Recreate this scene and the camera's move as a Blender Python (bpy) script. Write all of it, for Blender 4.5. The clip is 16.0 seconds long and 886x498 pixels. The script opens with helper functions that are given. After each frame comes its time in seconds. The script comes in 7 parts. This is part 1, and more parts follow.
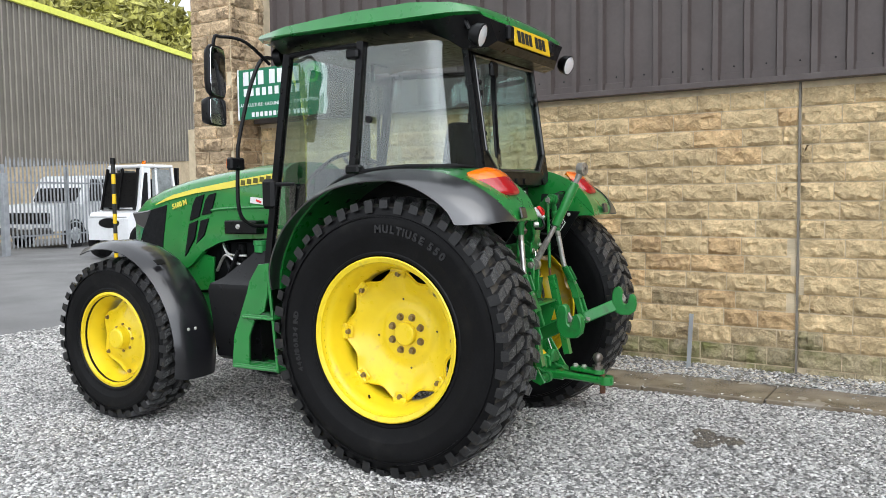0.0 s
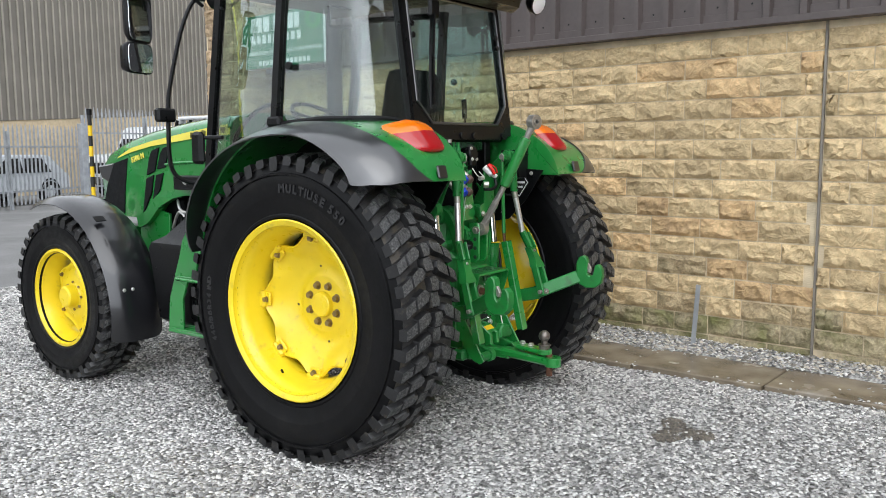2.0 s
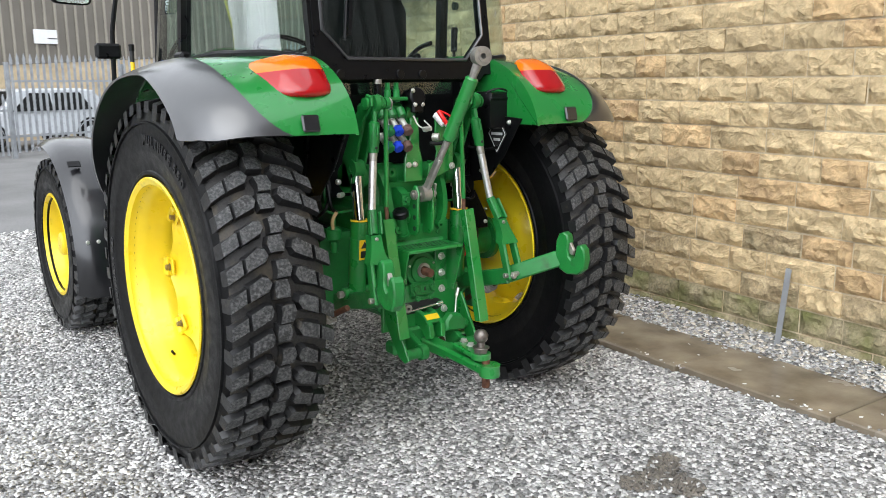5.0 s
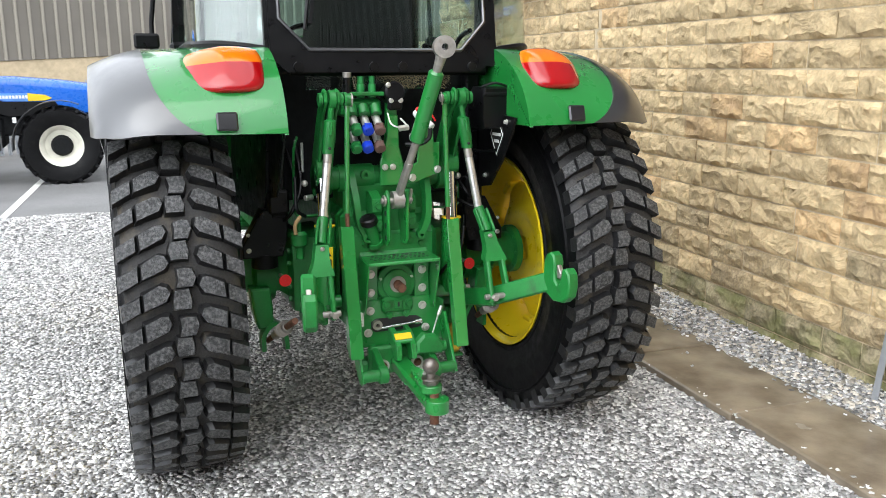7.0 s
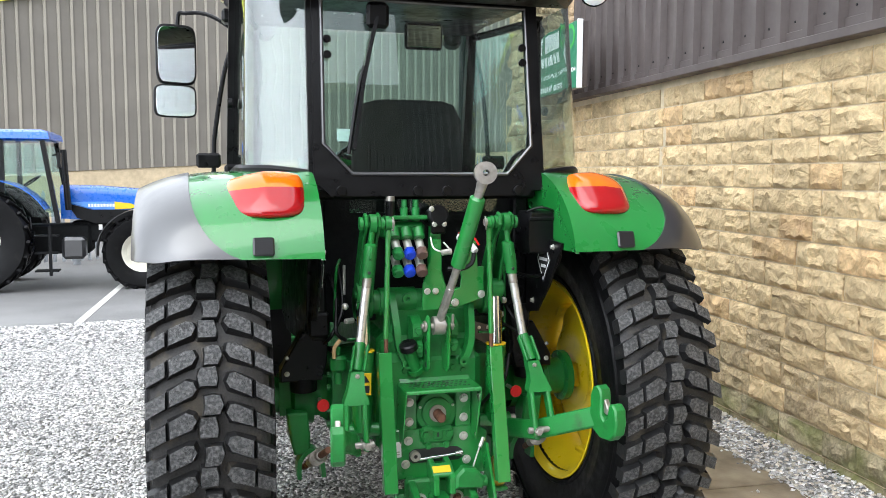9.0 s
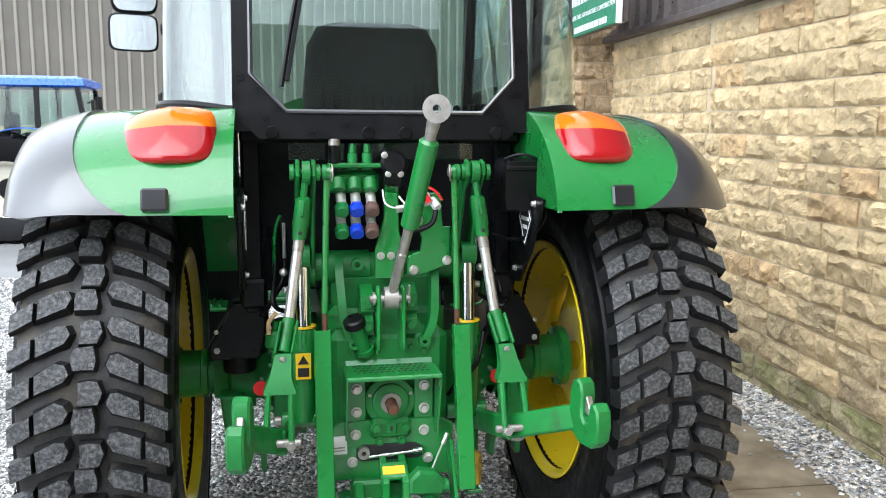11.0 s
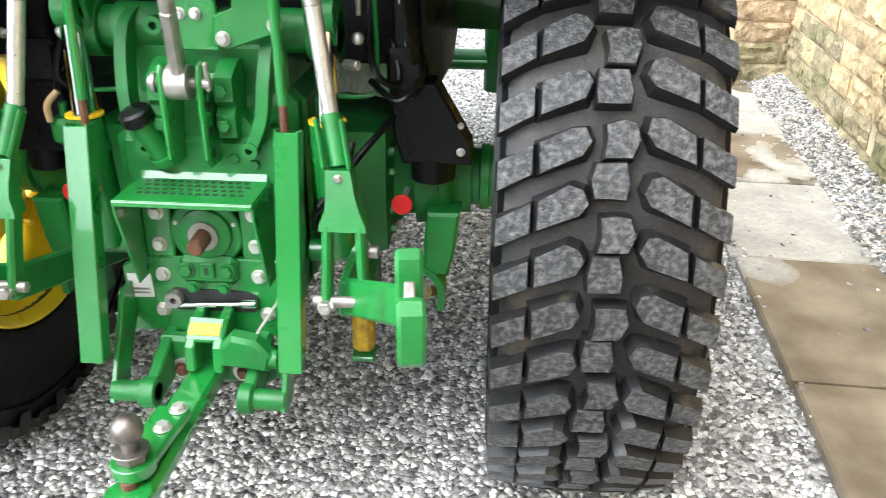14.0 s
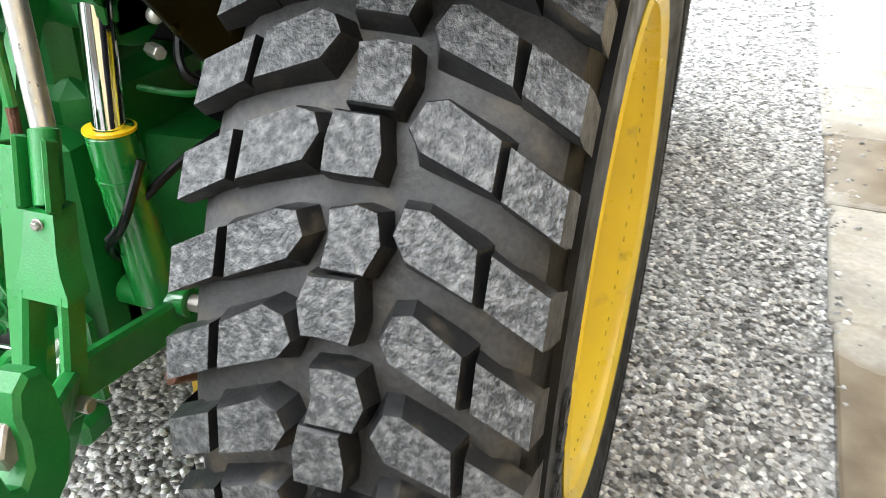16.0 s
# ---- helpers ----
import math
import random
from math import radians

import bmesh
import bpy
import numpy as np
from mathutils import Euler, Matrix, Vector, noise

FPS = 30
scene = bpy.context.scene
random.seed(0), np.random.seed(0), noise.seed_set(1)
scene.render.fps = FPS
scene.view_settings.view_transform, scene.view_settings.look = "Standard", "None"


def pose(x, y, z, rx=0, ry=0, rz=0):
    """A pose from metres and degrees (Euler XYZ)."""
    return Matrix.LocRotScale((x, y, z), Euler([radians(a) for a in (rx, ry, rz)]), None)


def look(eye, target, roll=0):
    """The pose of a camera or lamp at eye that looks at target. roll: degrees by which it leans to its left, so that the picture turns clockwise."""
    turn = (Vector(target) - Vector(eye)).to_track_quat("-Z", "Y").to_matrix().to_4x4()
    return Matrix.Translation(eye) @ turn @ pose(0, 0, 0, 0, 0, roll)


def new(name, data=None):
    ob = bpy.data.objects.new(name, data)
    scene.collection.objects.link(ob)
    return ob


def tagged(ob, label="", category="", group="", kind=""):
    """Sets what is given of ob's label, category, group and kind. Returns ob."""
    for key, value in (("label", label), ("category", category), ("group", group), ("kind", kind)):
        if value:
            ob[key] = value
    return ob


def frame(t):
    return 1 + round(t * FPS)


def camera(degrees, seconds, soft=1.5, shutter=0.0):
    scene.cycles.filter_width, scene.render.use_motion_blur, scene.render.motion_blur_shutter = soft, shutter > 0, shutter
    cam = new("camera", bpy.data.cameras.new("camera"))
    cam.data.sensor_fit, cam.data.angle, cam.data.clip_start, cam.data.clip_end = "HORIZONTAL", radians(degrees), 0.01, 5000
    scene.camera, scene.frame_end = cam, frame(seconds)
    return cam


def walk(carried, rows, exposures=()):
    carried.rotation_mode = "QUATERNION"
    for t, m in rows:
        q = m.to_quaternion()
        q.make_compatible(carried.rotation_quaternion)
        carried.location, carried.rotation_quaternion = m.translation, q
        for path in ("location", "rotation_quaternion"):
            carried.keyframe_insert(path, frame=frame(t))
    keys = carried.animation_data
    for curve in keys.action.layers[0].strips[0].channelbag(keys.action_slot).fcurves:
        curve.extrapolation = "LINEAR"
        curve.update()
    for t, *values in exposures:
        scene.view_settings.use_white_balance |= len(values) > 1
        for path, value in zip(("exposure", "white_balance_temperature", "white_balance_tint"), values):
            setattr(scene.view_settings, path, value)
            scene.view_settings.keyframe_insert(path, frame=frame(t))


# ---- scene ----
cam = camera(56.0, 16.0, soft=0.5, shutter=0.3)
PATH = [
    (0, (-4.804, -2.55, 1.559), (-3.073, -1.557, 1.428), -0.7),
    (0.5, (-4.593, -2.66, 1.553), (-2.892, -1.619, 1.4), -0.5),
    (1, (-4.366, -2.775, 1.57), (-2.696, -1.688, 1.395), -0.5),
    (1.5, (-4.118, -2.965, 1.572), (-2.485, -1.83, 1.36), -0.5),
    (2, (-3.855, -3.061, 1.57), (-2.263, -1.875, 1.328), -0.3),
    (2.5, (-3.545, -3.041, 1.572), (-1.997, -1.804, 1.301), -0.2),
    (3, (-3.27, -3.129, 1.571), (-1.784, -1.826, 1.266), 0.1),
    (3.5, (-2.995, -3.274, 1.594), (-1.565, -1.913, 1.269), 0.1),
    (4, (-2.722, -3.326, 1.569), (-1.357, -1.905, 1.223), 0.1),
    (4.5, (-2.439, -3.35, 1.603), (-1.157, -1.859, 1.237), -0.2),
    (5, (-2.141, -3.438, 1.604), (-0.959, -1.874, 1.209), -0.3),
    (7.5, (-0.909, -3.588, 1.654), (-0.282, -1.731, 1.258), -0.0),
    (8, (-0.888, -3.58, 1.678), (-0.311, -1.688, 1.383), 0.0),
    (8.5, (-0.894, -3.552, 1.704), (-0.329, -1.641, 1.524), -0.0),
    (11, (-0.345, -3.035, 1.657), (0.051, -1.097, 1.365), 0.4),
    (11.5, (-0.18, -2.759, 1.638), (0.102, -0.828, 1.202), 0.7),
    (12, (0.033, -2.619, 1.601), (0.185, -0.705, 1.043), 0.7),
    (12.5, (0.261, -2.552, 1.606), (0.302, -0.66, 0.959), 0.5),
    (13, (0.388, -2.424, 1.572), (0.337, -0.564, 0.837), 0.2),
    (13.5, (0.519, -2.221, 1.556), (0.412, -0.391, 0.756), 0.2),
    (14, (0.687, -2.086, 1.537), (0.542, -0.284, 0.682), 0.4),
    (14.5, (0.922, -1.967, 1.545), (0.733, -0.188, 0.651), 0.9),
    (15, (1.035, -1.821, 1.524), (0.781, -0.075, 0.583), 1.4),
    (15.5, (1.113, -1.548, 1.497), (0.776, 0.174, 0.537), 2.0),
    (16, (1.192, -1.347, 1.483), (0.626, 0.31, 0.517), 0.8),
]
EXPOSURES = [(0, -0.06, 6250, 10), (3.5, 0.06, 6250, 10), (5, 0.27, 6250, 10), (8.5, 0.62, 6200, 10), (11, 0.76, 5950, 9), (12.5, 1.58, 5950, 10), (14.5, 1.42, 6250, 9), (16, 1.50, 6250, 8)]
walk(cam, [(t, look(eye, target, roll)) for t, eye, target, roll in PATH], EXPOSURES)

# ---- light: bright overcast sky ----
world = bpy.data.worlds.new("sky")
scene.world = world
world.use_nodes = True
wn = world.node_tree
wn.nodes.clear()
w_out = wn.nodes.new("ShaderNodeOutputWorld")
w_bg = wn.nodes.new("ShaderNodeBackground")
w_sky = wn.nodes.new("ShaderNodeTexSky")
w_sky.sky_type = "NISHITA"
w_sky.sun_disc = False
w_sky.sun_elevation = radians(58)
w_sky.sun_rotation = radians(212)
w_sky.air_density, w_sky.dust_density, w_sky.ozone_density = 1.0, 4.0, 1.0
# clouds: broken white over the sky colour, from the direction alone
w_co = wn.nodes.new("ShaderNodeTexCoord")
w_map = wn.nodes.new("ShaderNodeMapping")
w_map.inputs["Scale"].default_value = (1.0, 1.0, 2.2)
w_noise = wn.nodes.new("ShaderNodeTexNoise")
w_noise.inputs["Scale"].default_value = 2.2
w_noise.inputs["Detail"].default_value = 6
w_ramp = wn.nodes.new("ShaderNodeValToRGB")
w_ramp.color_ramp.elements[0].position, w_ramp.color_ramp.elements[1].position = 0.16, 0.40
w_mix = wn.nodes.new("ShaderNodeMix")
w_mix.data_type = "RGBA"
w_mix.inputs["B"].default_value = (10.6, 10.9, 11.3, 1)
wn.links.new(w_co.outputs["Generated"], w_map.inputs["Vector"])
wn.links.new(w_map.outputs["Vector"], w_noise.inputs["Vector"])
wn.links.new(w_noise.outputs["Fac"], w_ramp.inputs["Fac"])
wn.links.new(w_ramp.outputs["Color"], w_mix.inputs["Factor"])
wn.links.new(w_sky.outputs["Color"], w_mix.inputs["A"])
# broad bright lobe added to the unseen south-west sky, lighting the tractor's rear
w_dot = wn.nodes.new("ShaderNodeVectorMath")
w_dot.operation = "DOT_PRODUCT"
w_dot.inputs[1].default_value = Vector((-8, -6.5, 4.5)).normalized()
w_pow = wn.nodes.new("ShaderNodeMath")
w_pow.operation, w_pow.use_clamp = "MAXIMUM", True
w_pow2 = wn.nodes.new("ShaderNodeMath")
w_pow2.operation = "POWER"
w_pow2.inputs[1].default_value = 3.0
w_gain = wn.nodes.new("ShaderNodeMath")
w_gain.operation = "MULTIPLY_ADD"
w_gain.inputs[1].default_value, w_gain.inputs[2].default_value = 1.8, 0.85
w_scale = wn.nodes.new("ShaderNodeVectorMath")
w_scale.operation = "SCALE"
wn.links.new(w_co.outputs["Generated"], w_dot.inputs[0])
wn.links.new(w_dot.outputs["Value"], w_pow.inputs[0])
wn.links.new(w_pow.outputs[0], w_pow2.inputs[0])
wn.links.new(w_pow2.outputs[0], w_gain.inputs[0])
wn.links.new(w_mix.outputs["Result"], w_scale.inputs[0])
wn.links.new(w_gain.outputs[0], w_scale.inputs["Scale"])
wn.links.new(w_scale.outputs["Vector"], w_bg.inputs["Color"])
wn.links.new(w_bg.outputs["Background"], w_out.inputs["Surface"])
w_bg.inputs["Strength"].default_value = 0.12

sun_data = bpy.data.lights.new("sun", "SUN")
sun_data.energy = 0.9
sun_data.angle = radians(50)
sun_data.color = (1.0, 0.96, 0.9)
sun = new("sun", sun_data)
sun.matrix_world = look((-5, -8, 14), (0, 0, 0))


# ---- materials ----
def node_mat(name, base, rough=0.5, metal=0.0, vary=0.15, scale=6.0, grain=0.0, grain_scale=120.0, bump=0.0, bump_scale=80.0,
             dirt=None, dirt_amount=0.0, dirt_scale=3.0, coat=0.0, island=0.0, objrand=0.0, rough_vary=0.1, spec=0.5, coat_rough=0.04):
    """Base colour with two scales of variation, dirt patches, bump and uneven gloss."""
    m = bpy.data.materials.new(name)
    m.use_nodes = True
    nt = m.node_tree
    b = nt.nodes["Principled BSDF"]
    co = nt.nodes.new("ShaderNodeTexCoord")
    geo = nt.nodes.new("ShaderNodeNewGeometry")

    def noise_tex(s, detail=4.0):
        n = nt.nodes.new("ShaderNodeTexNoise")
        n.inputs["Scale"].default_value, n.inputs["Detail"].default_value = s, detail
        nt.links.new(geo.outputs["Position"], n.inputs["Vector"])
        return n.outputs["Fac"]

    def ramp(sock, a, c, lo=0.0, hi=1.0):
        r = nt.nodes.new("ShaderNodeMapRange")
        r.inputs["From Min"].default_value, r.inputs["From Max"].default_value = a, c
        r.inputs["To Min"].default_value, r.inputs["To Max"].default_value = lo, hi
        nt.links.new(sock, r.inputs["Value"])
        return r.outputs["Result"]

    def scaled(col, sock):
        x = nt.nodes.new("ShaderNodeMix")
        x.data_type, x.blend_type = "RGBA", "MULTIPLY"
        x.inputs["Factor"].default_value = 1.0
        g = nt.nodes.new("ShaderNodeCombineColor")
        for k in ("Red", "Green", "Blue"):
            nt.links.new(sock, g.inputs[k])
        nt.links.new(col, x.inputs["A"])
        nt.links.new(g.outputs["Color"], x.inputs["B"])
        return x.outputs["Result"]

    rgb = nt.nodes.new("ShaderNodeRGB")
    rgb.outputs[0].default_value = (*base, 1)
    col = rgb.outputs[0]
    if vary:
        col = scaled(col, ramp(noise_tex(scale), 0.3, 0.7, 1 - vary, 1 + vary))
    if grain:
        col = scaled(col, ramp(noise_tex(grain_scale, 2.0), 0.3, 0.7, 1 - grain, 1 + grain))
    if island:
        col = scaled(col, ramp(geo.outputs["Random Per Island"], 0, 1, 1 - island, 1 + island))
    if objrand:
        oi = nt.nodes.new("ShaderNodeObjectInfo")
        col = scaled(col, ramp(oi.outputs["Random"], 0, 1, 1 - objrand, 1 + objrand))
    if dirt:
        x = nt.nodes.new("ShaderNodeMix")
        x.data_type = "RGBA"
        x.inputs["B"].default_value = (*dirt, 1)
        nt.links.new(ramp(noise_tex(dirt_scale, 8.0), 0.62 - 0.3 * dirt_amount, 0.75, 0.0, min(1.0, 0.4 + dirt_amount)), x.inputs["Factor"])
        nt.links.new(col, x.inputs["A"])
        col = x.outputs["Result"]
    nt.links.new(col, b.inputs["Base Color"])
    b.inputs["Metallic"].default_value = metal
    b.inputs["Specular IOR Level"].default_value = spec
    b.inputs["Coat Weight"].default_value = coat
    b.inputs["Coat Roughness"].default_value = coat_rough
    nt.links.new(ramp(noise_tex(scale * 3.1), 0.3, 0.7, max(0.02, rough - rough_vary), min(1.0, rough + rough_vary)), b.inputs["Roughness"])
    if bump:
        bn = nt.nodes.new("ShaderNodeBump")
        bn.inputs["Strength"].default_value, bn.inputs["Distance"].default_value = min(1.0, bump), 0.01
        nt.links.new(noise_tex(bump_scale, 6.0), bn.inputs["Height"])
        nt.links.new(bn.outputs["Normal"], b.inputs["Normal"])
    return m


def glass_mat(name, tint, rough=0.0):
    m = bpy.data.materials.new(name)
    m.use_nodes = True
    b = m.node_tree.nodes["Principled BSDF"]
    b.inputs["Base Color"].default_value = (*tint, 1)
    b.inputs["Transmission Weight"].default_value = 1.0
    b.inputs["Roughness"].default_value = rough
    b.inputs["IOR"].default_value = 1.6
    return m


def lens_mat(name, col):
    m = bpy.data.materials.new(name)
    m.use_nodes = True
    b = m.node_tree.nodes["Principled BSDF"]
    b.inputs["Base Color"].default_value = (*col, 1)
    b.inputs["Roughness"].default_value = 0.12
    b.inputs["Specular IOR Level"].default_value = 0.5
    b.inputs["Coat Weight"].default_value = 0.5
    b.inputs["Coat Roughness"].default_value = 0.03
    b.inputs["Subsurface Weight"].default_value = 0.2
    b.inputs["Subsurface Radius"].default_value = (0.02, 0.01, 0.005)
    return m


GREEN = node_mat("green_paint", (0.014, 0.20, 0.033), 0.30, vary=0.08, scale=4, coat=1.0, bump=0.0, bump_scale=300, spec=0.45, rough_vary=0.05)
GREEN_CAST = node_mat("green_painted_casting", (0.012, 0.17, 0.03), 0.40, vary=0.18, scale=9, grain=0.08, grain_scale=200, bump=0.12, bump_scale=320,
                      dirt=(0.03, 0.05, 0.02), dirt_amount=0.12, dirt_scale=14)
YELLOW = node_mat("yellow_paint", (0.80, 0.60, 0.014), 0.35, vary=0.06, scale=5, coat=0.25, dirt=(0.35, 0.26, 0.06), dirt_amount=0.02, dirt_scale=18)
RUBBER = node_mat("tyre_rubber", (0.0042, 0.0042, 0.0046), 0.40, vary=0.25, scale=8, grain=0.3, grain_scale=90, bump=0.08, bump_scale=220,
                  dirt=(0.02, 0.019, 0.017), dirt_amount=0.05, dirt_scale=7, spec=0.17)
# grey base paints in the groove floor's sheen; tan patches are dirt
GROOVE = node_mat("dusty_sheen_groove_rubber", (0.024, 0.0228, 0.0218), 0.55, vary=0.5, scale=6, grain=0.3, grain_scale=150, bump=0.15, bump_scale=120,
                  dirt=(0.10, 0.08, 0.05), dirt_amount=0.24, dirt_scale=14, spec=0.35)
DUSTNUT = node_mat("dusty_brass_coloured_nut", (0.24, 0.17, 0.075), 0.5, metal=0.5, vary=0.3, scale=40)
TREAD = node_mat("tread_rubber", (0.014, 0.014, 0.0145), 0.38, vary=0.25, scale=14, grain=0.2, grain_scale=150, bump=0.10, bump_scale=160,
                 dirt=(0.11, 0.09, 0.06), dirt_amount=0.10, dirt_scale=22, spec=0.4)
TREAD_TOP = node_mat("scuffed_tread_tops", (0.024, 0.025, 0.026), 0.46, vary=0.5, scale=12, grain=0.5, grain_scale=260, bump=0.5, bump_scale=200,
                     dirt=(0.14, 0.14, 0.138), dirt_amount=0.65, dirt_scale=95)
PLASTIC = node_mat("black_plastic", (0.016, 0.016, 0.018), 0.34, vary=0.12, scale=5, bump=0.02, bump_scale=700, rough_vary=0.04, spec=1.0, coat=0.9, coat_rough=0.20)
PLASTIC.node_tree.nodes["Principled BSDF"].inputs["Coat IOR"].default_value = 1.6
GUARD = node_mat("satin_black_plastic", (0.009, 0.009, 0.011), 0.36, vary=0.15, scale=5, bump=0.03, bump_scale=500, rough_vary=0.05, spec=0.36, coat=1.0, coat_rough=0.13)
BLACK = node_mat("black_paint", (0.0035, 0.0035, 0.004), 0.35, vary=0.15, scale=6, bump=0.05, spec=0.25)
DARK = node_mat("dark_interior", (0.005, 0.0055, 0.006), 0.7, vary=0.2, scale=10, bump=0.2, spec=0.2)
STEEL = node_mat("bare_steel", (0.40, 0.375, 0.34), 0.45, metal=0.8, vary=0.2, scale=30, bump=0.15, bump_scale=200, dirt=(0.16, 0.1, 0.06), dirt_amount=0.12, dirt_scale=25)
# tyre lettering coloured paler than the side wall, as if its relief caught light
TEXTRUB = node_mat("lit_letter_rubber", (0.012, 0.012, 0.013), 0.45, vary=0.2)
TOWBALL = node_mat("worn_dark_steel", (0.20, 0.18, 0.16), 0.42, metal=0.8, vary=0.3, scale=40, dirt=(0.1, 0.05, 0.03), dirt_amount=0.3, dirt_scale=30)
SATIN = node_mat("satin_plated_steel", (0.66, 0.65, 0.63), 0.36, metal=0.85, vary=0.12, scale=40)
CHROME = node_mat("chrome", (0.82, 0.82, 0.83), 0.08, metal=1.0, vary=0.03, rough_vary=0.03)
ZINC = node_mat("zinc_bolt", (0.62, 0.61, 0.56), 0.4, metal=0.7, vary=0.15, scale=40)
RUST = node_mat("rusty_steel", (0.13, 0.055, 0.03), 0.75, metal=0.2, vary=0.4, scale=40, bump=0.4, bump_scale=250)
RED = node_mat("red_plastic", (0.75, 0.012, 0.012), 0.4, vary=0.05)
BLUE = node_mat("blue_plastic", (0.01, 0.05, 0.55), 0.35, vary=0.08)
BROWN = node_mat("brown_plastic", (0.13, 0.075, 0.06), 0.4, vary=0.1)
CAPGREEN = node_mat("green_plastic", (0.02, 0.22, 0.05), 0.35, vary=0.08)
LABEL_Y = node_mat("yellow_label", (0.8, 0.52, 0.01), 0.4, vary=0.05)
LABEL_W = node_mat("white_label", (0.75, 0.75, 0.74), 0.45, vary=0.05)
INK = node_mat("black_ink", (0.015, 0.015, 0.015), 0.6, vary=0.0)
LAMP_RED = lens_mat("red_lens", (0.36, 0.003, 0.005))
LAMP_AMBER = lens_mat("amber_lens", (0.78, 0.17, 0.004))
LAMP_CLEAR = lens_mat("clear_lens", (0.75, 0.76, 0.78))
GLASS = glass_mat("cab_glass", (0.66, 0.82, 0.77))
GLASS.node_tree.nodes["Principled BSDF"].inputs["IOR"].default_value = 1.52
GLASS_CURVED = glass_mat("curved_cab_glass", (0.75, 0.85, 0.82))
GLASS_CURVED.node_tree.nodes["Principled BSDF"].inputs["IOR"].default_value = 1.75
MIRROR = node_mat("mirror_glass", (0.85, 0.86, 0.87), 0.03, metal=1.0, vary=0.0, rough_vary=0.0)
SEAT = node_mat("seat_fabric", (0.006, 0.006, 0.007), 0.8, vary=0.2, scale=12, bump=0.4, bump_scale=300)


# ---- shapes: each returns (verts, faces) ----
def join(*shapes):
    vs, fs = [], []
    for v, f in shapes:
        k = len(vs)
        vs.extend(v)
        fs.extend([tuple(i + k for i in face) for face in f])
    return vs, fs


def moved(shape, m):
    return [tuple(m @ Vector(p)) for p in shape[0]], shape[1]


def mirrored(shape):
    return [(-x, y, z) for x, y, z in shape[0]], [tuple(reversed(f)) for f in shape[1]]


def box(c, s, b=0.004, rot=(0, 0, 0)):
    """A box with chamfered edges."""
    hx, hy, hz = (max(0.0005, a / 2) for a in s)
    b = min(b, 0.45 * min(2 * hx, 2 * hy, 2 * hz))
    vs, idx = [], {}
    for sx in (-1, 1):
        for sy in (-1, 1):
            for sz in (-1, 1):
                for a, p in enumerate(((hx, hy - b, hz - b), (hx - b, hy, hz - b), (hx - b, hy - b, hz))):
                    idx[sx, sy, sz, a] = len(vs)
                    vs.append((sx * p[0], sy * p[1], sz * p[2]))
    fs = []
    for s1 in (-1, 1):
        for a, q in ((0, lambda u, v: (s1, u, v)), (1, lambda u, v: (v, s1, u)), (2, lambda u, v: (u, v, s1))):
            loop = [idx[(*q(u, v), a)] for u, v in ((-1, -1), (1, -1), (1, 1), (-1, 1))]
            fs.append(tuple(loop if s1 > 0 else reversed(loop)))
    for s1 in (-1, 1):
        for s2 in (-1, 1):
            for a, c2, q in ((1, 2, lambda w: (w, s1, s2)), (0, 2, lambda w: (s1, w, s2)), (0, 1, lambda w: (s1, s2, w))):
                fs.append((idx[(*q(-1), a)], idx[(*q(1), a)], idx[(*q(1), c2)], idx[(*q(-1), c2)]))
    for k in [(x, y, z) for x in (-1, 1) for y in (-1, 1) for z in (-1, 1)]:
        fs.append((idx[(*k, 0)], idx[(*k, 1)], idx[(*k, 2)]))
    m = pose(*c, *rot)
    return [tuple(m @ Vector(p)) for p in vs], fs


def axes_for(d):
    d = Vector(d).normalized()
    u = d.orthogonal().normalized()
    if abs(d.z) < 0.9:
        u = d.cross(Vector((0, 0, 1))).normalized()
    return u, d.cross(u), d


def lathe(profile, origin, axis, n=24, closed=False, phase=0.0):
    """Turns (radius, along) pairs round an axis."""
    u, v, d = axes_for(axis)
    o = Vector(origin)
    vs, fs = [], []
    for r, h in profile:
        for k in range(n):
            a = 2 * math.pi * k / n + phase
            vs.append(tuple(o + d * h + (u * math.cos(a) + v * math.sin(a)) * r))
    m = len(profile)
    for i in range(m if closed else m - 1):
        for k in range(n):
            j = (i + 1) % m
            fs.append((i * n + k, i * n + (k + 1) % n, j * n + (k + 1) % n, j * n + k))
    return vs, fs


def rod(p0, p1, r, r1=None, n=14, b=0.002):
    r1 = r if r1 is None else r1
    p0, p1 = Vector(p0), Vector(p1)
    length = (p1 - p0).length
    b = min(b, 0.3 * length, 0.5 * r, 0.5 * r1)
    return lathe([(0.0005, 0), (r - b, 0), (r, b), (r1, length - b), (r1 - b, length), (0.0005, length)], p0, p1 - p0, n)


def ring(p0, p1, r_out, r_in, n=20):
    p0, p1 = Vector(p0), Vector(p1)
    length = (p1 - p0).length
    return lathe([(r_in, 0), (r_out, 0), (r_out, length), (r_in, length)], p0, p1 - p0, n, closed=True)


def bolt(p, d, r=0.012, h=0.01):
    d = Vector(d).normalized()
    p = Vector(p)
    return join(rod(p, p + d * 0.003, r * 1.35, n=14, b=0.0008), rod(p + d * 0.003, p + d * (0.003 + h), r, n=6, b=0.0015))


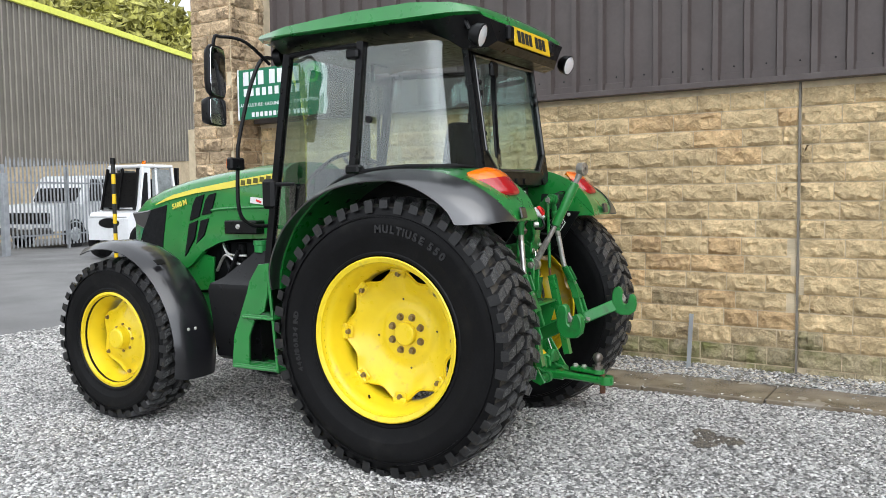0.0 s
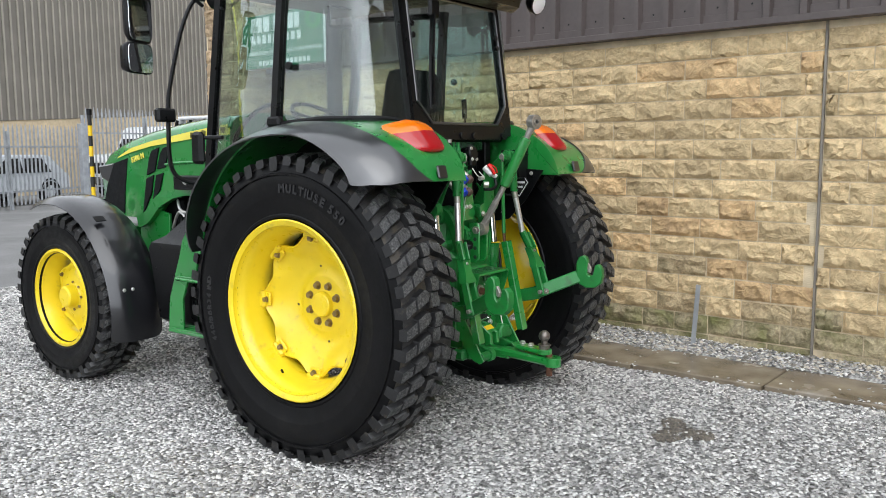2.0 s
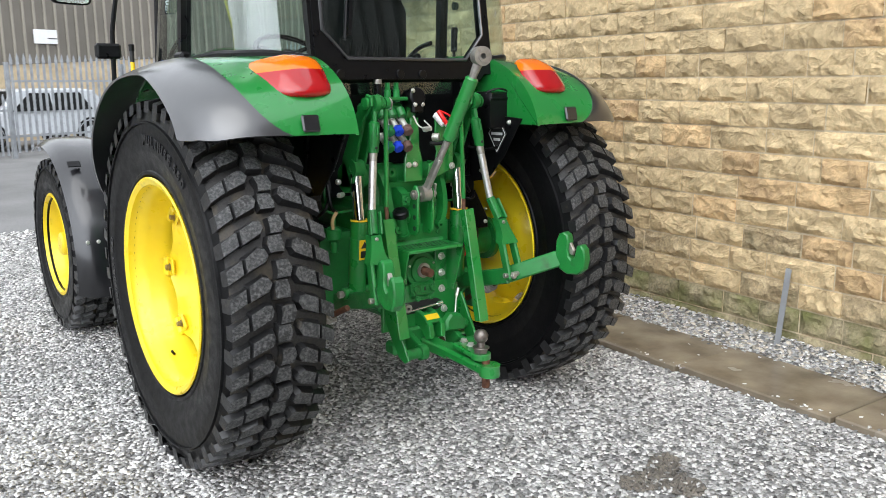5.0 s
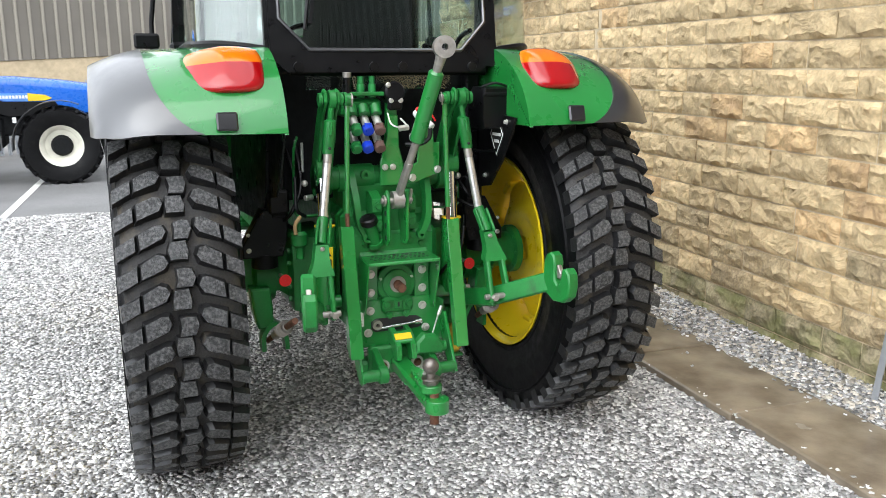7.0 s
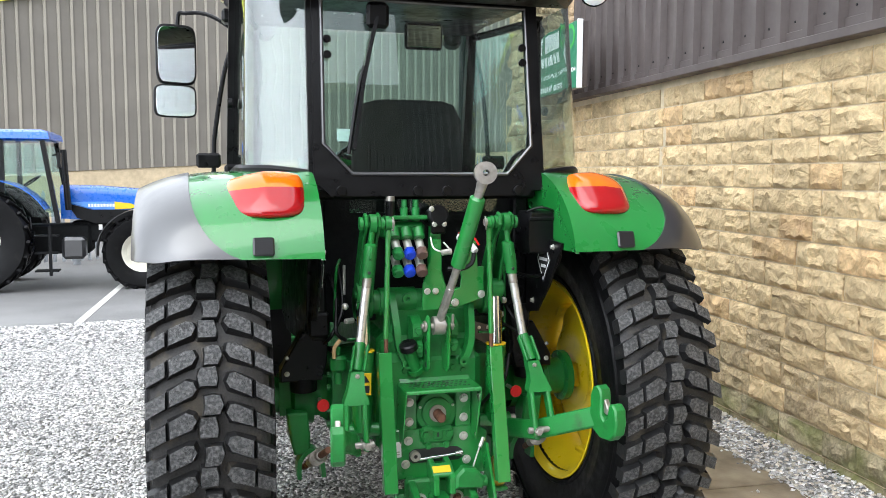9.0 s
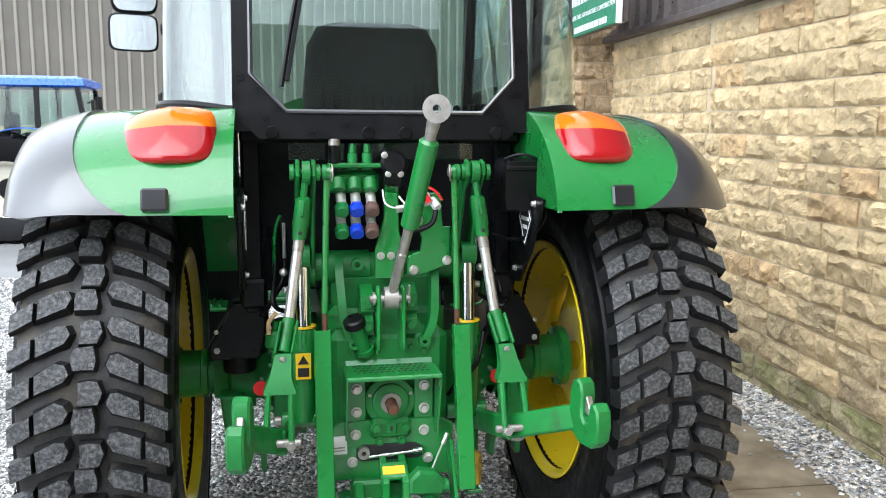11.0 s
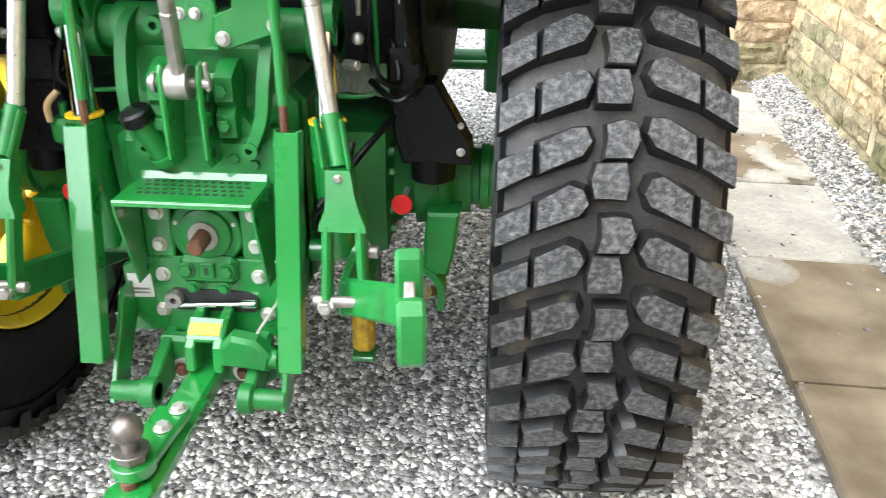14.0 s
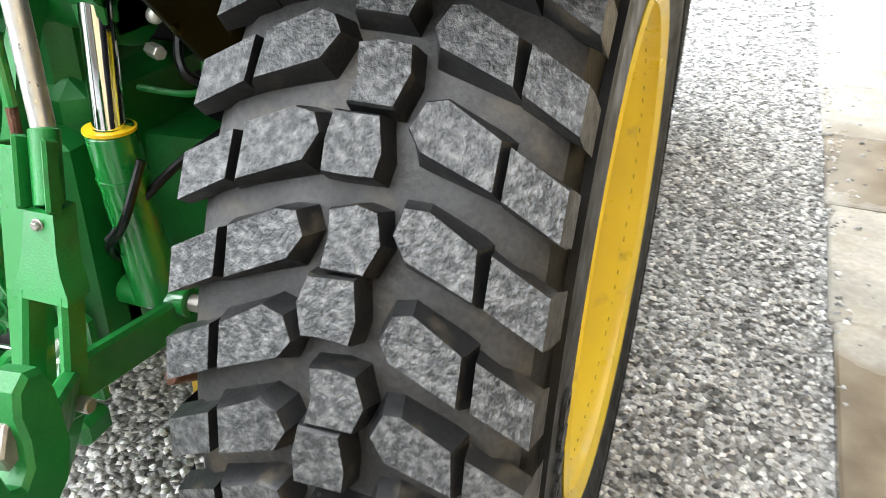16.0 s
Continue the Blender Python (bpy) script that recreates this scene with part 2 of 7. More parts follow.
def prism(poly, plane, lo, hi, b=0.003):
    """A polygon in one plane ("yz", "xz" or "xy"), extruded across it, with chamfered rims."""
    n = len(poly)
    area = sum(poly[i][0] * poly[(i + 1) % n][1] - poly[(i + 1) % n][0] * poly[i][1] for i in range(n))
    if area < 0:
        poly = poly[::-1]
    inner = []
    for i in range(n):
        p, q, r = Vector(poly[i - 1]), Vector(poly[i]), Vector(poly[(i + 1) % n])
        e1, e2 = (q - p).normalized(), (r - q).normalized()
        nn = Vector((-e1.y - e2.y, e1.x + e2.x))
        k = nn.dot(Vector((-e1.y, e1.x)))
        inner.append(q + nn * (b / k if abs(k) > 0.2 else 0))
    place = {"yz": lambda a, c, h: (h, a, c), "xz": lambda a, c, h: (a, h, c), "xy": lambda a, c, h: (a, c, h)}[plane]
    flip = plane == "xz"
    vs = []
    for ps, h in ((inner, lo), (poly, lo + b), (poly, hi - b), (inner, hi)):
        vs.extend(place(p[0], p[1], h) for p in ps)
    fs = [tuple(reversed(range(n))), tuple(range(3 * n, 4 * n))]
    for i in range(3):
        for k in range(n):
            fs.append((i * n + k, i * n + (k + 1) % n, (i + 1) * n + (k + 1) % n, (i + 1) * n + k))
    if flip:
        fs = [tuple(reversed(f)) for f in fs]
    return vs, fs


def smooth_line(points, steps=6):
    pts = [Vector(p) for p in points]
    out = []
    for i in range(len(pts) - 1):
        a, b, c, d = pts[max(0, i - 1)], pts[i], pts[i + 1], pts[min(len(pts) - 1, i + 2)]
        for k in range(steps):
            t = k / steps
            out.append(0.5 * (2 * b + (c - a) * t + (2 * a - 5 * b + 4 * c - d) * t * t + (3 * b - a - 3 * c + d) * t ** 3))
    out.append(pts[-1])
    return out


def tube(points, r, n=8, steps=6, flat=None):
    """A round pipe, or with flat=(w, h) a rectangular bar, along a smooth line."""
    line = smooth_line(points, steps) if steps > 1 else [Vector(p) for p in points]
    vs, fs = [], []
    ref = Vector((0, 0, 1))
    d0 = (line[1] - line[0]).normalized()
    u = d0.cross(ref).normalized() if abs(d0.z) < 0.95 else d0.cross(Vector((1, 0, 0))).normalized()
    if flat:
        n = 4
    for i, p in enumerate(line):
        d = (line[min(i + 1, len(line) - 1)] - line[max(i - 1, 0)]).normalized()
        u = (u - d * u.dot(d)).normalized()
        w = d.cross(u)
        for k in range(n):
            if flat:
                a, c = ((-1, -1), (1, -1), (1, 1), (-1, 1))[k]
                vs.append(tuple(p + u * a * flat[0] / 2 + w * c * flat[1] / 2))
            else:
                a = 2 * math.pi * k / n
                vs.append(tuple(p + (u * math.cos(a) + w * math.sin(a)) * r))
    m = len(line)
    for i in range(m - 1):
        for k in range(n):
            fs.append((i * n + k, i * n + (k + 1) % n, (i + 1) * n + (k + 1) % n, (i + 1) * n + k))
    fs.append(tuple(reversed(range(n))))
    fs.append(tuple(range((m - 1) * n, m * n)))
    return vs, fs


def sheet(grid, thick):
    """A sheet through a grid of points, thickened against its normals."""
    nu, nv = len(grid), len(grid[0])
    g = [[Vector(p) for p in row] for row in grid]
    back = []
    for i in range(nu):
        row = []
        for j in range(nv):
            a = g[min(i + 1, nu - 1)][j] - g[max(i - 1, 0)][j]
            b = g[i][min(j + 1, nv - 1)] - g[i][max(j - 1, 0)]
            nn = a.cross(b)
            row.append(g[i][j] - (nn.normalized() if nn.length > 1e-9 else Vector()) * thick)
        back.append(row)
    vs = [tuple(p) for r in g for p in r] + [tuple(p) for r in back for p in r]
    k = nu * nv
    fs = []
    for i in range(nu - 1):
        for j in range(nv - 1):
            q = (i * nv + j, (i + 1) * nv + j, (i + 1) * nv + j + 1, i * nv + j + 1)
            fs.append(q)
            fs.append(tuple(x + k for x in reversed(q)))
    edge = [(i, 0) for i in range(nu)] + [(nu - 1, j) for j in range(1, nv)] + [(i, nv - 1) for i in range(nu - 2, -1, -1)] + [(0, j) for j in range(nv - 2, 0, -1)]
    for (i, j), (p, q) in zip(edge, edge[1:] + edge[:1]):
        a, c = i * nv + j, p * nv + q
        fs.append((c, a, a + k, c + k))
    return vs, fs


def loft(sections, cap=True):
    """Closed sections of equal count, joined."""
    n = len(sections[0])
    vs = [tuple(p) for s in sections for p in s]
    fs = []
    for i in range(len(sections) - 1):
        for k in range(n):
            fs.append((i * n + k, i * n + (k + 1) % n, (i + 1) * n + (k + 1) % n, (i + 1) * n + k))
    if cap:
        fs += [tuple(reversed(range(n))), tuple(range((len(sections) - 1) * n, len(sections) * n))]
    return vs, fs


def ball(c, r, n=14, m=8, squash=1.0):
    return lathe([(max(0.0004, r * math.sin(math.pi * i / m)), -r * squash * math.cos(math.pi * i / m)) for i in range(m + 1)], c, (0, 0, 1), n)


def mesh_of(name, shape, mat, angle=35, fix=True):
    me = bpy.data.meshes.new(name)
    me.from_pydata([tuple(v) for v in shape[0]], [], shape[1])
    if fix:
        bm = bmesh.new()
        bm.from_mesh(me)
        bmesh.ops.recalc_face_normals(bm, faces=bm.faces)
        bm.to_mesh(me)
        bm.free()
    me.polygons.foreach_set("use_smooth", [True] * len(me.polygons))
    me.set_sharp_from_angle(angle=radians(angle))
    for m in (mat if isinstance(mat, (list, tuple)) else [mat]):
        me.materials.append(m)
    return me


def part(name, shape, mat, parent, label="", angle=35, fix=True):
    ob = new(name, mesh_of(name, shape, mat, angle, fix))
    if parent is not None:
        ob.parent = parent
    if label:
        ob["label"] = label
    return ob


def thing(name, label, category, m=None, group="", kind=""):
    ob = new(name)
    ob.empty_display_size = 0.1
    if m is not None:
        ob.matrix_world = m
    return tagged(ob, label, category, group, kind)


def lettering(text, size, m, depth=0.0015, spacing=1.0, bold=0.0):
    """Built-in font as a mesh shape, centred, in the xy plane of m."""
    cu = bpy.data.curves.new("t", "FONT")
    cu.body, cu.size, cu.extrude, cu.align_x, cu.align_y = text, size, depth, "CENTER", "CENTER"
    cu.space_character, cu.offset, cu.resolution_u = spacing, bold, 3
    ob = bpy.data.objects.new("t", cu)
    me = bpy.data.meshes.new_from_object(ob)
    shape = [tuple(m @ v.co) for v in me.vertices], [tuple(p.vertices) for p in me.polygons]
    bpy.data.objects.remove(ob)
    bpy.data.meshes.remove(me)
    return shape


# ---- setting: ground, wall, slabs ----
GRAVEL_BASE = node_mat("gravel_bed", (0.10, 0.10, 0.102), 0.9, vary=0.25, scale=1.3, grain=0.5, grain_scale=55, bump=1.0, bump_scale=60)


def voronoi_gravel(m):
    nt = m.node_tree
    b = nt.nodes["Principled BSDF"]
    geo = nt.nodes.new("ShaderNodeNewGeometry")
    v = nt.nodes.new("ShaderNodeTexVoronoi")
    v.inputs["Scale"].default_value = 46
    nt.links.new(geo.outputs["Position"], v.inputs["Vector"])
    sep = nt.nodes.new("ShaderNodeSeparateColor")
    nt.links.new(v.outputs["Color"], sep.inputs["Color"])
    rmp = nt.nodes.new("ShaderNodeValToRGB")
    e = rmp.color_ramp.elements
    e[0].position, e[0].color = 0.0, (0.105, 0.102, 0.098, 1)
    e[1].position, e[1].color = 1.0, (0.62, 0.61, 0.59, 1)
    mid = rmp.color_ramp.elements.new(0.55)
    mid.color = (0.37, 0.362, 0.348, 1)
    nt.links.new(sep.outputs["Red"], rmp.inputs["Fac"])
    big = nt.nodes.new("ShaderNodeTexNoise")
    big.inputs["Scale"].default_value = 0.9
    nt.links.new(geo.outputs["Position"], big.inputs["Vector"])
    mr = nt.nodes.new("ShaderNodeMapRange")
    mr.inputs["From Min"].default_value, mr.inputs["From Max"].default_value = 0.3, 0.7
    mr.inputs["To Min"].default_value, mr.inputs["To Max"].default_value = 0.8, 1.15
    nt.links.new(big.outputs["Fac"], mr.inputs["Value"])
    mul = nt.nodes.new("ShaderNodeMix")
    mul.data_type, mul.blend_type = "RGBA", "MULTIPLY"
    mul.inputs["Factor"].default_value = 1.0
    nt.links.new(rmp.outputs["Color"], mul.inputs["A"])
    nt.links.new(mr.outputs["Result"], mul.inputs["B"])
    nt.links.new(mul.outputs["Result"], b.inputs["Base Color"])
    bn = nt.nodes.new("ShaderNodeBump")
    bn.invert = True
    bn.inputs["Strength"].default_value, bn.inputs["Distance"].default_value = 1.0, 0.02
    nt.links.new(v.outputs["Distance"], bn.inputs["Height"])
    nt.links.new(bn.outputs["Normal"], b.inputs["Normal"])


voronoi_gravel(GRAVEL_BASE)
STONES = node_mat("gravel_stones", (0.47, 0.462, 0.447), 0.7, vary=0.14, scale=1.0, grain=0.3, grain_scale=160, island=0.80, bump=0.3, bump_scale=200)
TARMAC = node_mat("worn_tarmac", (0.17, 0.168, 0.165), 0.8, vary=0.22, scale=0.5, grain=0.25, grain_scale=70, bump=0.4, bump_scale=90,
                  dirt=(0.30, 0.30, 0.29), dirt_amount=0.25, dirt_scale=0.35)


def flag_material(wet_range):
    """Stone slabs, part dry and pale, part wet, brown and shiny."""
    m = node_mat("worn_flagstone", (0.40, 0.375, 0.325), 0.85, vary=0.2, scale=5, grain=0.12, grain_scale=45, bump=0.12, bump_scale=60, dirt=(0.33, 0.29, 0.21), dirt_amount=0.3, dirt_scale=9, objrand=0.1)
    nt = m.node_tree
    b = nt.nodes["Principled BSDF"]
    geo = nt.nodes.new("ShaderNodeNewGeometry")
    n = nt.nodes.new("ShaderNodeTexNoise")
    n.inputs["Scale"].default_value, n.inputs["Detail"].default_value = 1.35, 5
    nt.links.new(geo.outputs["Position"], n.inputs["Vector"])
    ramp = nt.nodes.new("ShaderNodeMapRange")
    ramp.inputs["From Min"].default_value, ramp.inputs["From Max"].default_value = wet_range
    oi = nt.nodes.new("ShaderNodeObjectInfo")
    add = nt.nodes.new("ShaderNodeMath")
    add.operation = "MULTIPLY_ADD"
    add.inputs[1].default_value = 0.20
    nt.links.new(oi.outputs["Random"], add.inputs[0])
    nt.links.new(n.outputs["Fac"], add.inputs[2])
    nt.links.new(add.outputs[0], ramp.inputs["Value"])
    wet = nt.nodes.new("ShaderNodeTexNoise")
    wet.inputs["Scale"].default_value, wet.inputs["Detail"].default_value = 4.5, 8
    nt.links.new(geo.outputs["Position"], wet.inputs["Vector"])
    brown = nt.nodes.new("ShaderNodeValToRGB")
    brown.color_ramp.elements[0].position, brown.color_ramp.elements[0].color = 0.3, (0.125, 0.100, 0.070, 1)
    brown.color_ramp.elements[1].position, brown.color_ramp.elements[1].color = 0.7, (0.28, 0.232, 0.168, 1)
    nt.links.new(wet.outputs["Fac"], brown.inputs["Fac"])
    mix = nt.nodes.new("ShaderNodeMix")
    mix.data_type = "RGBA"
    nt.links.new(brown.outputs["Color"], mix.inputs["A"])
    dry = b.inputs["Base Color"].links[0].from_socket
    nt.links.new(ramp.outputs["Result"], mix.inputs["Factor"])
    nt.links.new(dry, mix.inputs["B"])
    nt.links.new(mix.outputs["Result"], b.inputs["Base Color"])
    rr = nt.nodes.new("ShaderNodeMapRange")
    rr.inputs["To Min"].default_value, rr.inputs["To Max"].default_value = 0.22, 0.8
    nt.links.new(ramp.outputs["Result"], rr.inputs["Value"])
    nt.links.new(rr.outputs["Result"], b.inputs["Roughness"])
    return m


FLAG = flag_material((0.78, 0.88))
FLAG_HALF = flag_material((0.60, 0.68))
FLAG_DRY = flag_material((0.36, 0.46))
FLAG_PUDDLE = flag_material((0.56, 0.59))


def hewn(m, depth=0.055):
    """Broken, pitched relief for a stone face."""
    nt = m.node_tree
    b = nt.nodes["Principled BSDF"]
    geo = nt.nodes.new("ShaderNodeNewGeometry")
    n = nt.nodes.new("ShaderNodeTexNoise")
    n.inputs["Scale"].default_value, n.inputs["Detail"].default_value, n.inputs["Roughness"].default_value, n.inputs["Distortion"].default_value = 8, 7, 0.58, 1.4
    v = nt.nodes.new("ShaderNodeTexVoronoi")
    v.inputs["Scale"].default_value = 13
    mx = nt.nodes.new("ShaderNodeMath")
    mx.operation = "MULTIPLY_ADD"
    mx.inputs[1].default_value = 0.55
    for t in (n, v):
        nt.links.new(geo.outputs["Position"], t.inputs["Vector"])
    nt.links.new(v.outputs["Distance"], mx.inputs[0])
    nt.links.new(n.outputs["Fac"], mx.inputs[2])
    bn = nt.nodes.new("ShaderNodeBump")
    bn.inputs["Strength"].default_value, bn.inputs["Distance"].default_value = 0.8, depth
    nt.links.new(mx.outputs[0], bn.inputs["Height"])
    nt.links.new(bn.outputs["Normal"], b.inputs["Normal"])
    return m


STONE = hewn(node_mat("sandstone_block", (0.60, 0.455, 0.255), 0.88, vary=0.15, scale=7, grain=0.12, grain_scale=45,
                      dirt=(0.30, 0.225, 0.12), dirt_amount=0.10, dirt_scale=8, objrand=0.15))
STONE_WARM = hewn(node_mat("warm_sandstone_block", (0.57, 0.395, 0.205), 0.88, vary=0.25, scale=7, grain=0.12, grain_scale=45,
                           dirt=(0.36, 0.225, 0.12), dirt_amount=0.3, dirt_scale=8, objrand=0.12))
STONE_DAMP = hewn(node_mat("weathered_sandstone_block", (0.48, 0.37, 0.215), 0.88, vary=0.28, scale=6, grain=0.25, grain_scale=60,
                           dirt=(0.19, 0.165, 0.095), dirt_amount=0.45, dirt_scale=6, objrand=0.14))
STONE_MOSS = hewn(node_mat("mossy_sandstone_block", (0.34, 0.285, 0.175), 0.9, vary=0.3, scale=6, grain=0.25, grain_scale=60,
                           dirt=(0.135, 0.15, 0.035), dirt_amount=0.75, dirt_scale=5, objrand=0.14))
MORTAR = node_mat("mortar", (0.60, 0.50, 0.34), 0.95, vary=0.2, scale=7, bump=0.5, bump_scale=90)
CLAD = node_mat("brown_cladding", (0.082, 0.066, 0.062), 0.5, vary=0.1, scale=2, grain=0.05, grain_scale=30, dirt=(0.13, 0.11, 0.10), dirt_amount=0.1, dirt_scale=1.2)
SHEDCLAD = node_mat("grey_brown_cladding", (0.150, 0.135, 0.112), 0.6, vary=0.12, scale=0.7, dirt=(0.2, 0.18, 0.15), dirt_amount=0.12, dirt_scale=0.8)
# lighter copy of the sheet colour, painting light onto the ribs
SHEDRIB = node_mat("lit_rib", (0.27, 0.245, 0.20), 0.6, vary=0.1, scale=0.7)
LIME = node_mat("lime_fascia", (0.75, 0.78, 0.10), 0.5, vary=0.08)
GALV = node_mat("galvanised_steel", (0.33, 0.345, 0.36), 0.5, metal=0.4, vary=0.18, scale=6)
WHITE = node_mat("white_paint", (0.78, 0.79, 0.80), 0.35, vary=0.05, coat=0.3)
SILVER = node_mat("silver_paint", (0.56, 0.585, 0.61), 0.35, metal=0.2, vary=0.03, coat=0.3)
MARK = node_mat("road_paint", (0.62, 0.62, 0.58), 0.8, vary=0.2, scale=3)
MOSS = node_mat("mossy_soil", (0.075, 0.085, 0.03), 0.95, vary=0.4, scale=8, bump=0.8, bump_scale=60)
SIGN_GREEN = node_mat("sign_green", (0.004, 0.16, 0.075), 0.45, vary=0.04)

WALL = pose(2.405, 0, 0, 0, 0, -3.9)   # local y runs along the wall, local -x faces the yard

ground = part("ground", ([(-400, -400, -0.03), (400, -400, -0.03), (400, 500, -0.03), (-400, 500, -0.03)], [(0, 1, 2, 3)]), TARMAC, None)
tagged(ground, "worn grey tarmac yard and ground around the gravel", "ground", kind="structure")

# gravel bed: a thick, gently uneven sheet
rng = random.Random(4)


def slab_edge(y):
    return 1.622 + 0.030 * y


def slab_width(y):
    return 0.525 + 0.035 * np.maximum(0.0, y)


def gravel_height(x, y):
    h = 0.012 * noise.noise((x * 0.9, y * 0.9, 0.3)) + 0.006 * noise.noise((x * 3.1, y * 3.1, 2.0))
    d = (2.405 + 0.068 * y) - x            # distance from the wall: banked up beside it
    return h + 0.10 * max(0.0, min(1.0, (0.28 - d) / 0.25))


rows_g = []
for i in range(93):
    x = -9.0 + 11.7 * i / 92
    rows_g.append([(x, y, gravel_height(x, y)) for y in [-9.0 + 15.6 * j / 120 + (0.09 * math.sin(x * 3) if j == 120 else 0) for j in range(121)]])
gravel_bed = part("gravel_bed", sheet(rows_g, 0.05), GRAVEL_BASE, None)
tagged(gravel_bed, "pale grey gravel bed in front of the stone wall", "gravel", kind="structure")


def stones(name, x0, x1, y0, y1, pitch, size, seed, label, mat=STONES, strip=False):
    """Loose stones as one mesh of low, crooked octahedra."""
    r = np.random.RandomState(seed)
    nx, ny = int((x1 - x0) / pitch), int((y1 - y0) / pitch)
    gx, gy = np.meshgrid(np.arange(nx), np.arange(ny), indexing="ij")
    x = (x0 + (gx.ravel() + r.uniform(-0.1, 1.1, nx * ny)) * pitch)
    y = (y0 + (gy.ravel() + r.uniform(-0.1, 1.1, nx * ny)) * pitch)
    slab_left, slab_w = slab_edge(y), slab_width(y)
    d = 2.405 + 0.068 * y - x
    keep = ((x < slab_left + 0.005 + 0.014 * np.sin(y * 7.3) + 0.015 * np.sin(y * 17.1 + 1) + r.uniform(-0.04, 0.04, len(x))) | (x > slab_left + slab_w + 0.02 * np.sin(y * 6.1 + 2) - r.uniform(-0.04, 0.05, len(x)))) & (d > 0.0)
    if strip:
        keep = (x > slab_left + slab_w + 0.02 * np.sin(y * 6.1 + 2)) & (d > 0.0)
    else:
        keep |= (r.uniform(0, 1, len(x)) < 0.022) & (d > 0.0)
    x, y, d = x[keep], y[keep], d[keep]
    n = len(x)
    on_slab = (x > slab_edge(y)) & (x < slab_edge(y) + slab_width(y) + 0.01)
    z = np.array([gravel_height(a, b) for a, b in zip(x, y)]) + r.uniform(-0.004, 0.006, n) + on_slab * 0.028
    base = np.array([(1, 0, 0), (-0.5, 0.87, 0), (-0.5, -0.87, 0), (0.5, 0.6, 0.75), (-0.8, 0.1, 0.75), (0.4, -0.7, 0.75), (0, 0, -0.8)], float)
    tris = np.array([(3, 4, 5), (0, 1, 3), (1, 4, 3), (1, 2, 4), (2, 5, 4), (2, 0, 5), (0, 3, 5)])
    pts = base[None] * np.array([1.0, 1.0, 0.62]) * (size * r.uniform(0.55, 1.25, (n, 1, 1)))
    pts = pts * r.uniform(0.65, 1.35, (n, 7, 3))
    a, t1 = r.uniform(0, 6.28, n), r.uniform(-0.5, 0.5, n)
    ca, sa = np.cos(a)[:, None], np.sin(a)[:, None]
    px, py, pz = pts[..., 0], pts[..., 1], pts[..., 2]
    pz = pz + px * t1[:, None]
    q = np.stack([px * ca - py * sa + x[:, None], px * sa + py * ca + y[:, None], pz + z[:, None]], -1)
    me = bpy.data.meshes.new(name)
    me.vertices.add(n * 7)
    me.vertices.foreach_set("co", q.ravel())
    f = (tris[None] + 7 * np.arange(n)[:, None, None]).ravel()
    me.loops.add(len(f))
    me.loops.foreach_set("vertex_index", f)
    me.polygons.add(n * 7)
    me.polygons.foreach_set("loop_start", np.arange(0, n * 21, 3))
    me.update(calc_edges=True)
    me.materials.append(mat)
    ob = new(name, me)
    return tagged(ob, label, "gravel", kind="stuff")


stones("gravel", -2.9, 2.75, -2.6, 5.2, 0.0195, 0.0125, 1, "loose pale grey limestone chippings around the tractor")
stones("gravel", -5.4, -2.9, -2.6, 5.2, 0.030, 0.017, 2, "loose pale grey limestone chippings further out")
stones("gravel", -2.9, 2.75, -4.2, -2.6, 0.030, 0.017, 3, "loose pale grey limestone chippings behind the tractor")
stones("gravel", -5.4, 2.9, 5.2, 6.6, 0.036, 0.020, 5, "loose pale grey limestone chippings at the tarmac's edge")

WALL_STONES = node_mat("tan_gravel_stones", (0.44, 0.40, 0.335), 0.75, vary=0.2, scale=1.0, grain=0.3, grain_scale=160, island=0.65, bump=0.3, bump_scale=200)
stones("gravel", 1.9, 2.85, -3.6, 4.6, 0.030, 0.0175, 6, "coarser tan pebbles between the flagstones and the wall", WALL_STONES, True)

# damp dark patch
r_d = np.random.RandomState(8)


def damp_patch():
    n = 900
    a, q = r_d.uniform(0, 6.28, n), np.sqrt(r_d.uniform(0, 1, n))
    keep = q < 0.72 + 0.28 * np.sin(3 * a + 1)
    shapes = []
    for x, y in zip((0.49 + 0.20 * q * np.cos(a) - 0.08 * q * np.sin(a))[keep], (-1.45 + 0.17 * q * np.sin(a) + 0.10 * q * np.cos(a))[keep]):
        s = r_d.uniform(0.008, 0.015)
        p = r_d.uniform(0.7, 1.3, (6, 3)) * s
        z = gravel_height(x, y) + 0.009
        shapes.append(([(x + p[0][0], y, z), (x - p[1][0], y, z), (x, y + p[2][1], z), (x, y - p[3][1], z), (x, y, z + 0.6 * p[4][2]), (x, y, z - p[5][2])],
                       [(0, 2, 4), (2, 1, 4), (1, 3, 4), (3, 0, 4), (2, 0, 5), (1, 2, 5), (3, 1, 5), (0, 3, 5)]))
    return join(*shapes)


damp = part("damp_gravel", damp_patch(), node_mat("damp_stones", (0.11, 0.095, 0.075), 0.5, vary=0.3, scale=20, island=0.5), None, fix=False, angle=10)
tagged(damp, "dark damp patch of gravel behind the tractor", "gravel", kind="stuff")

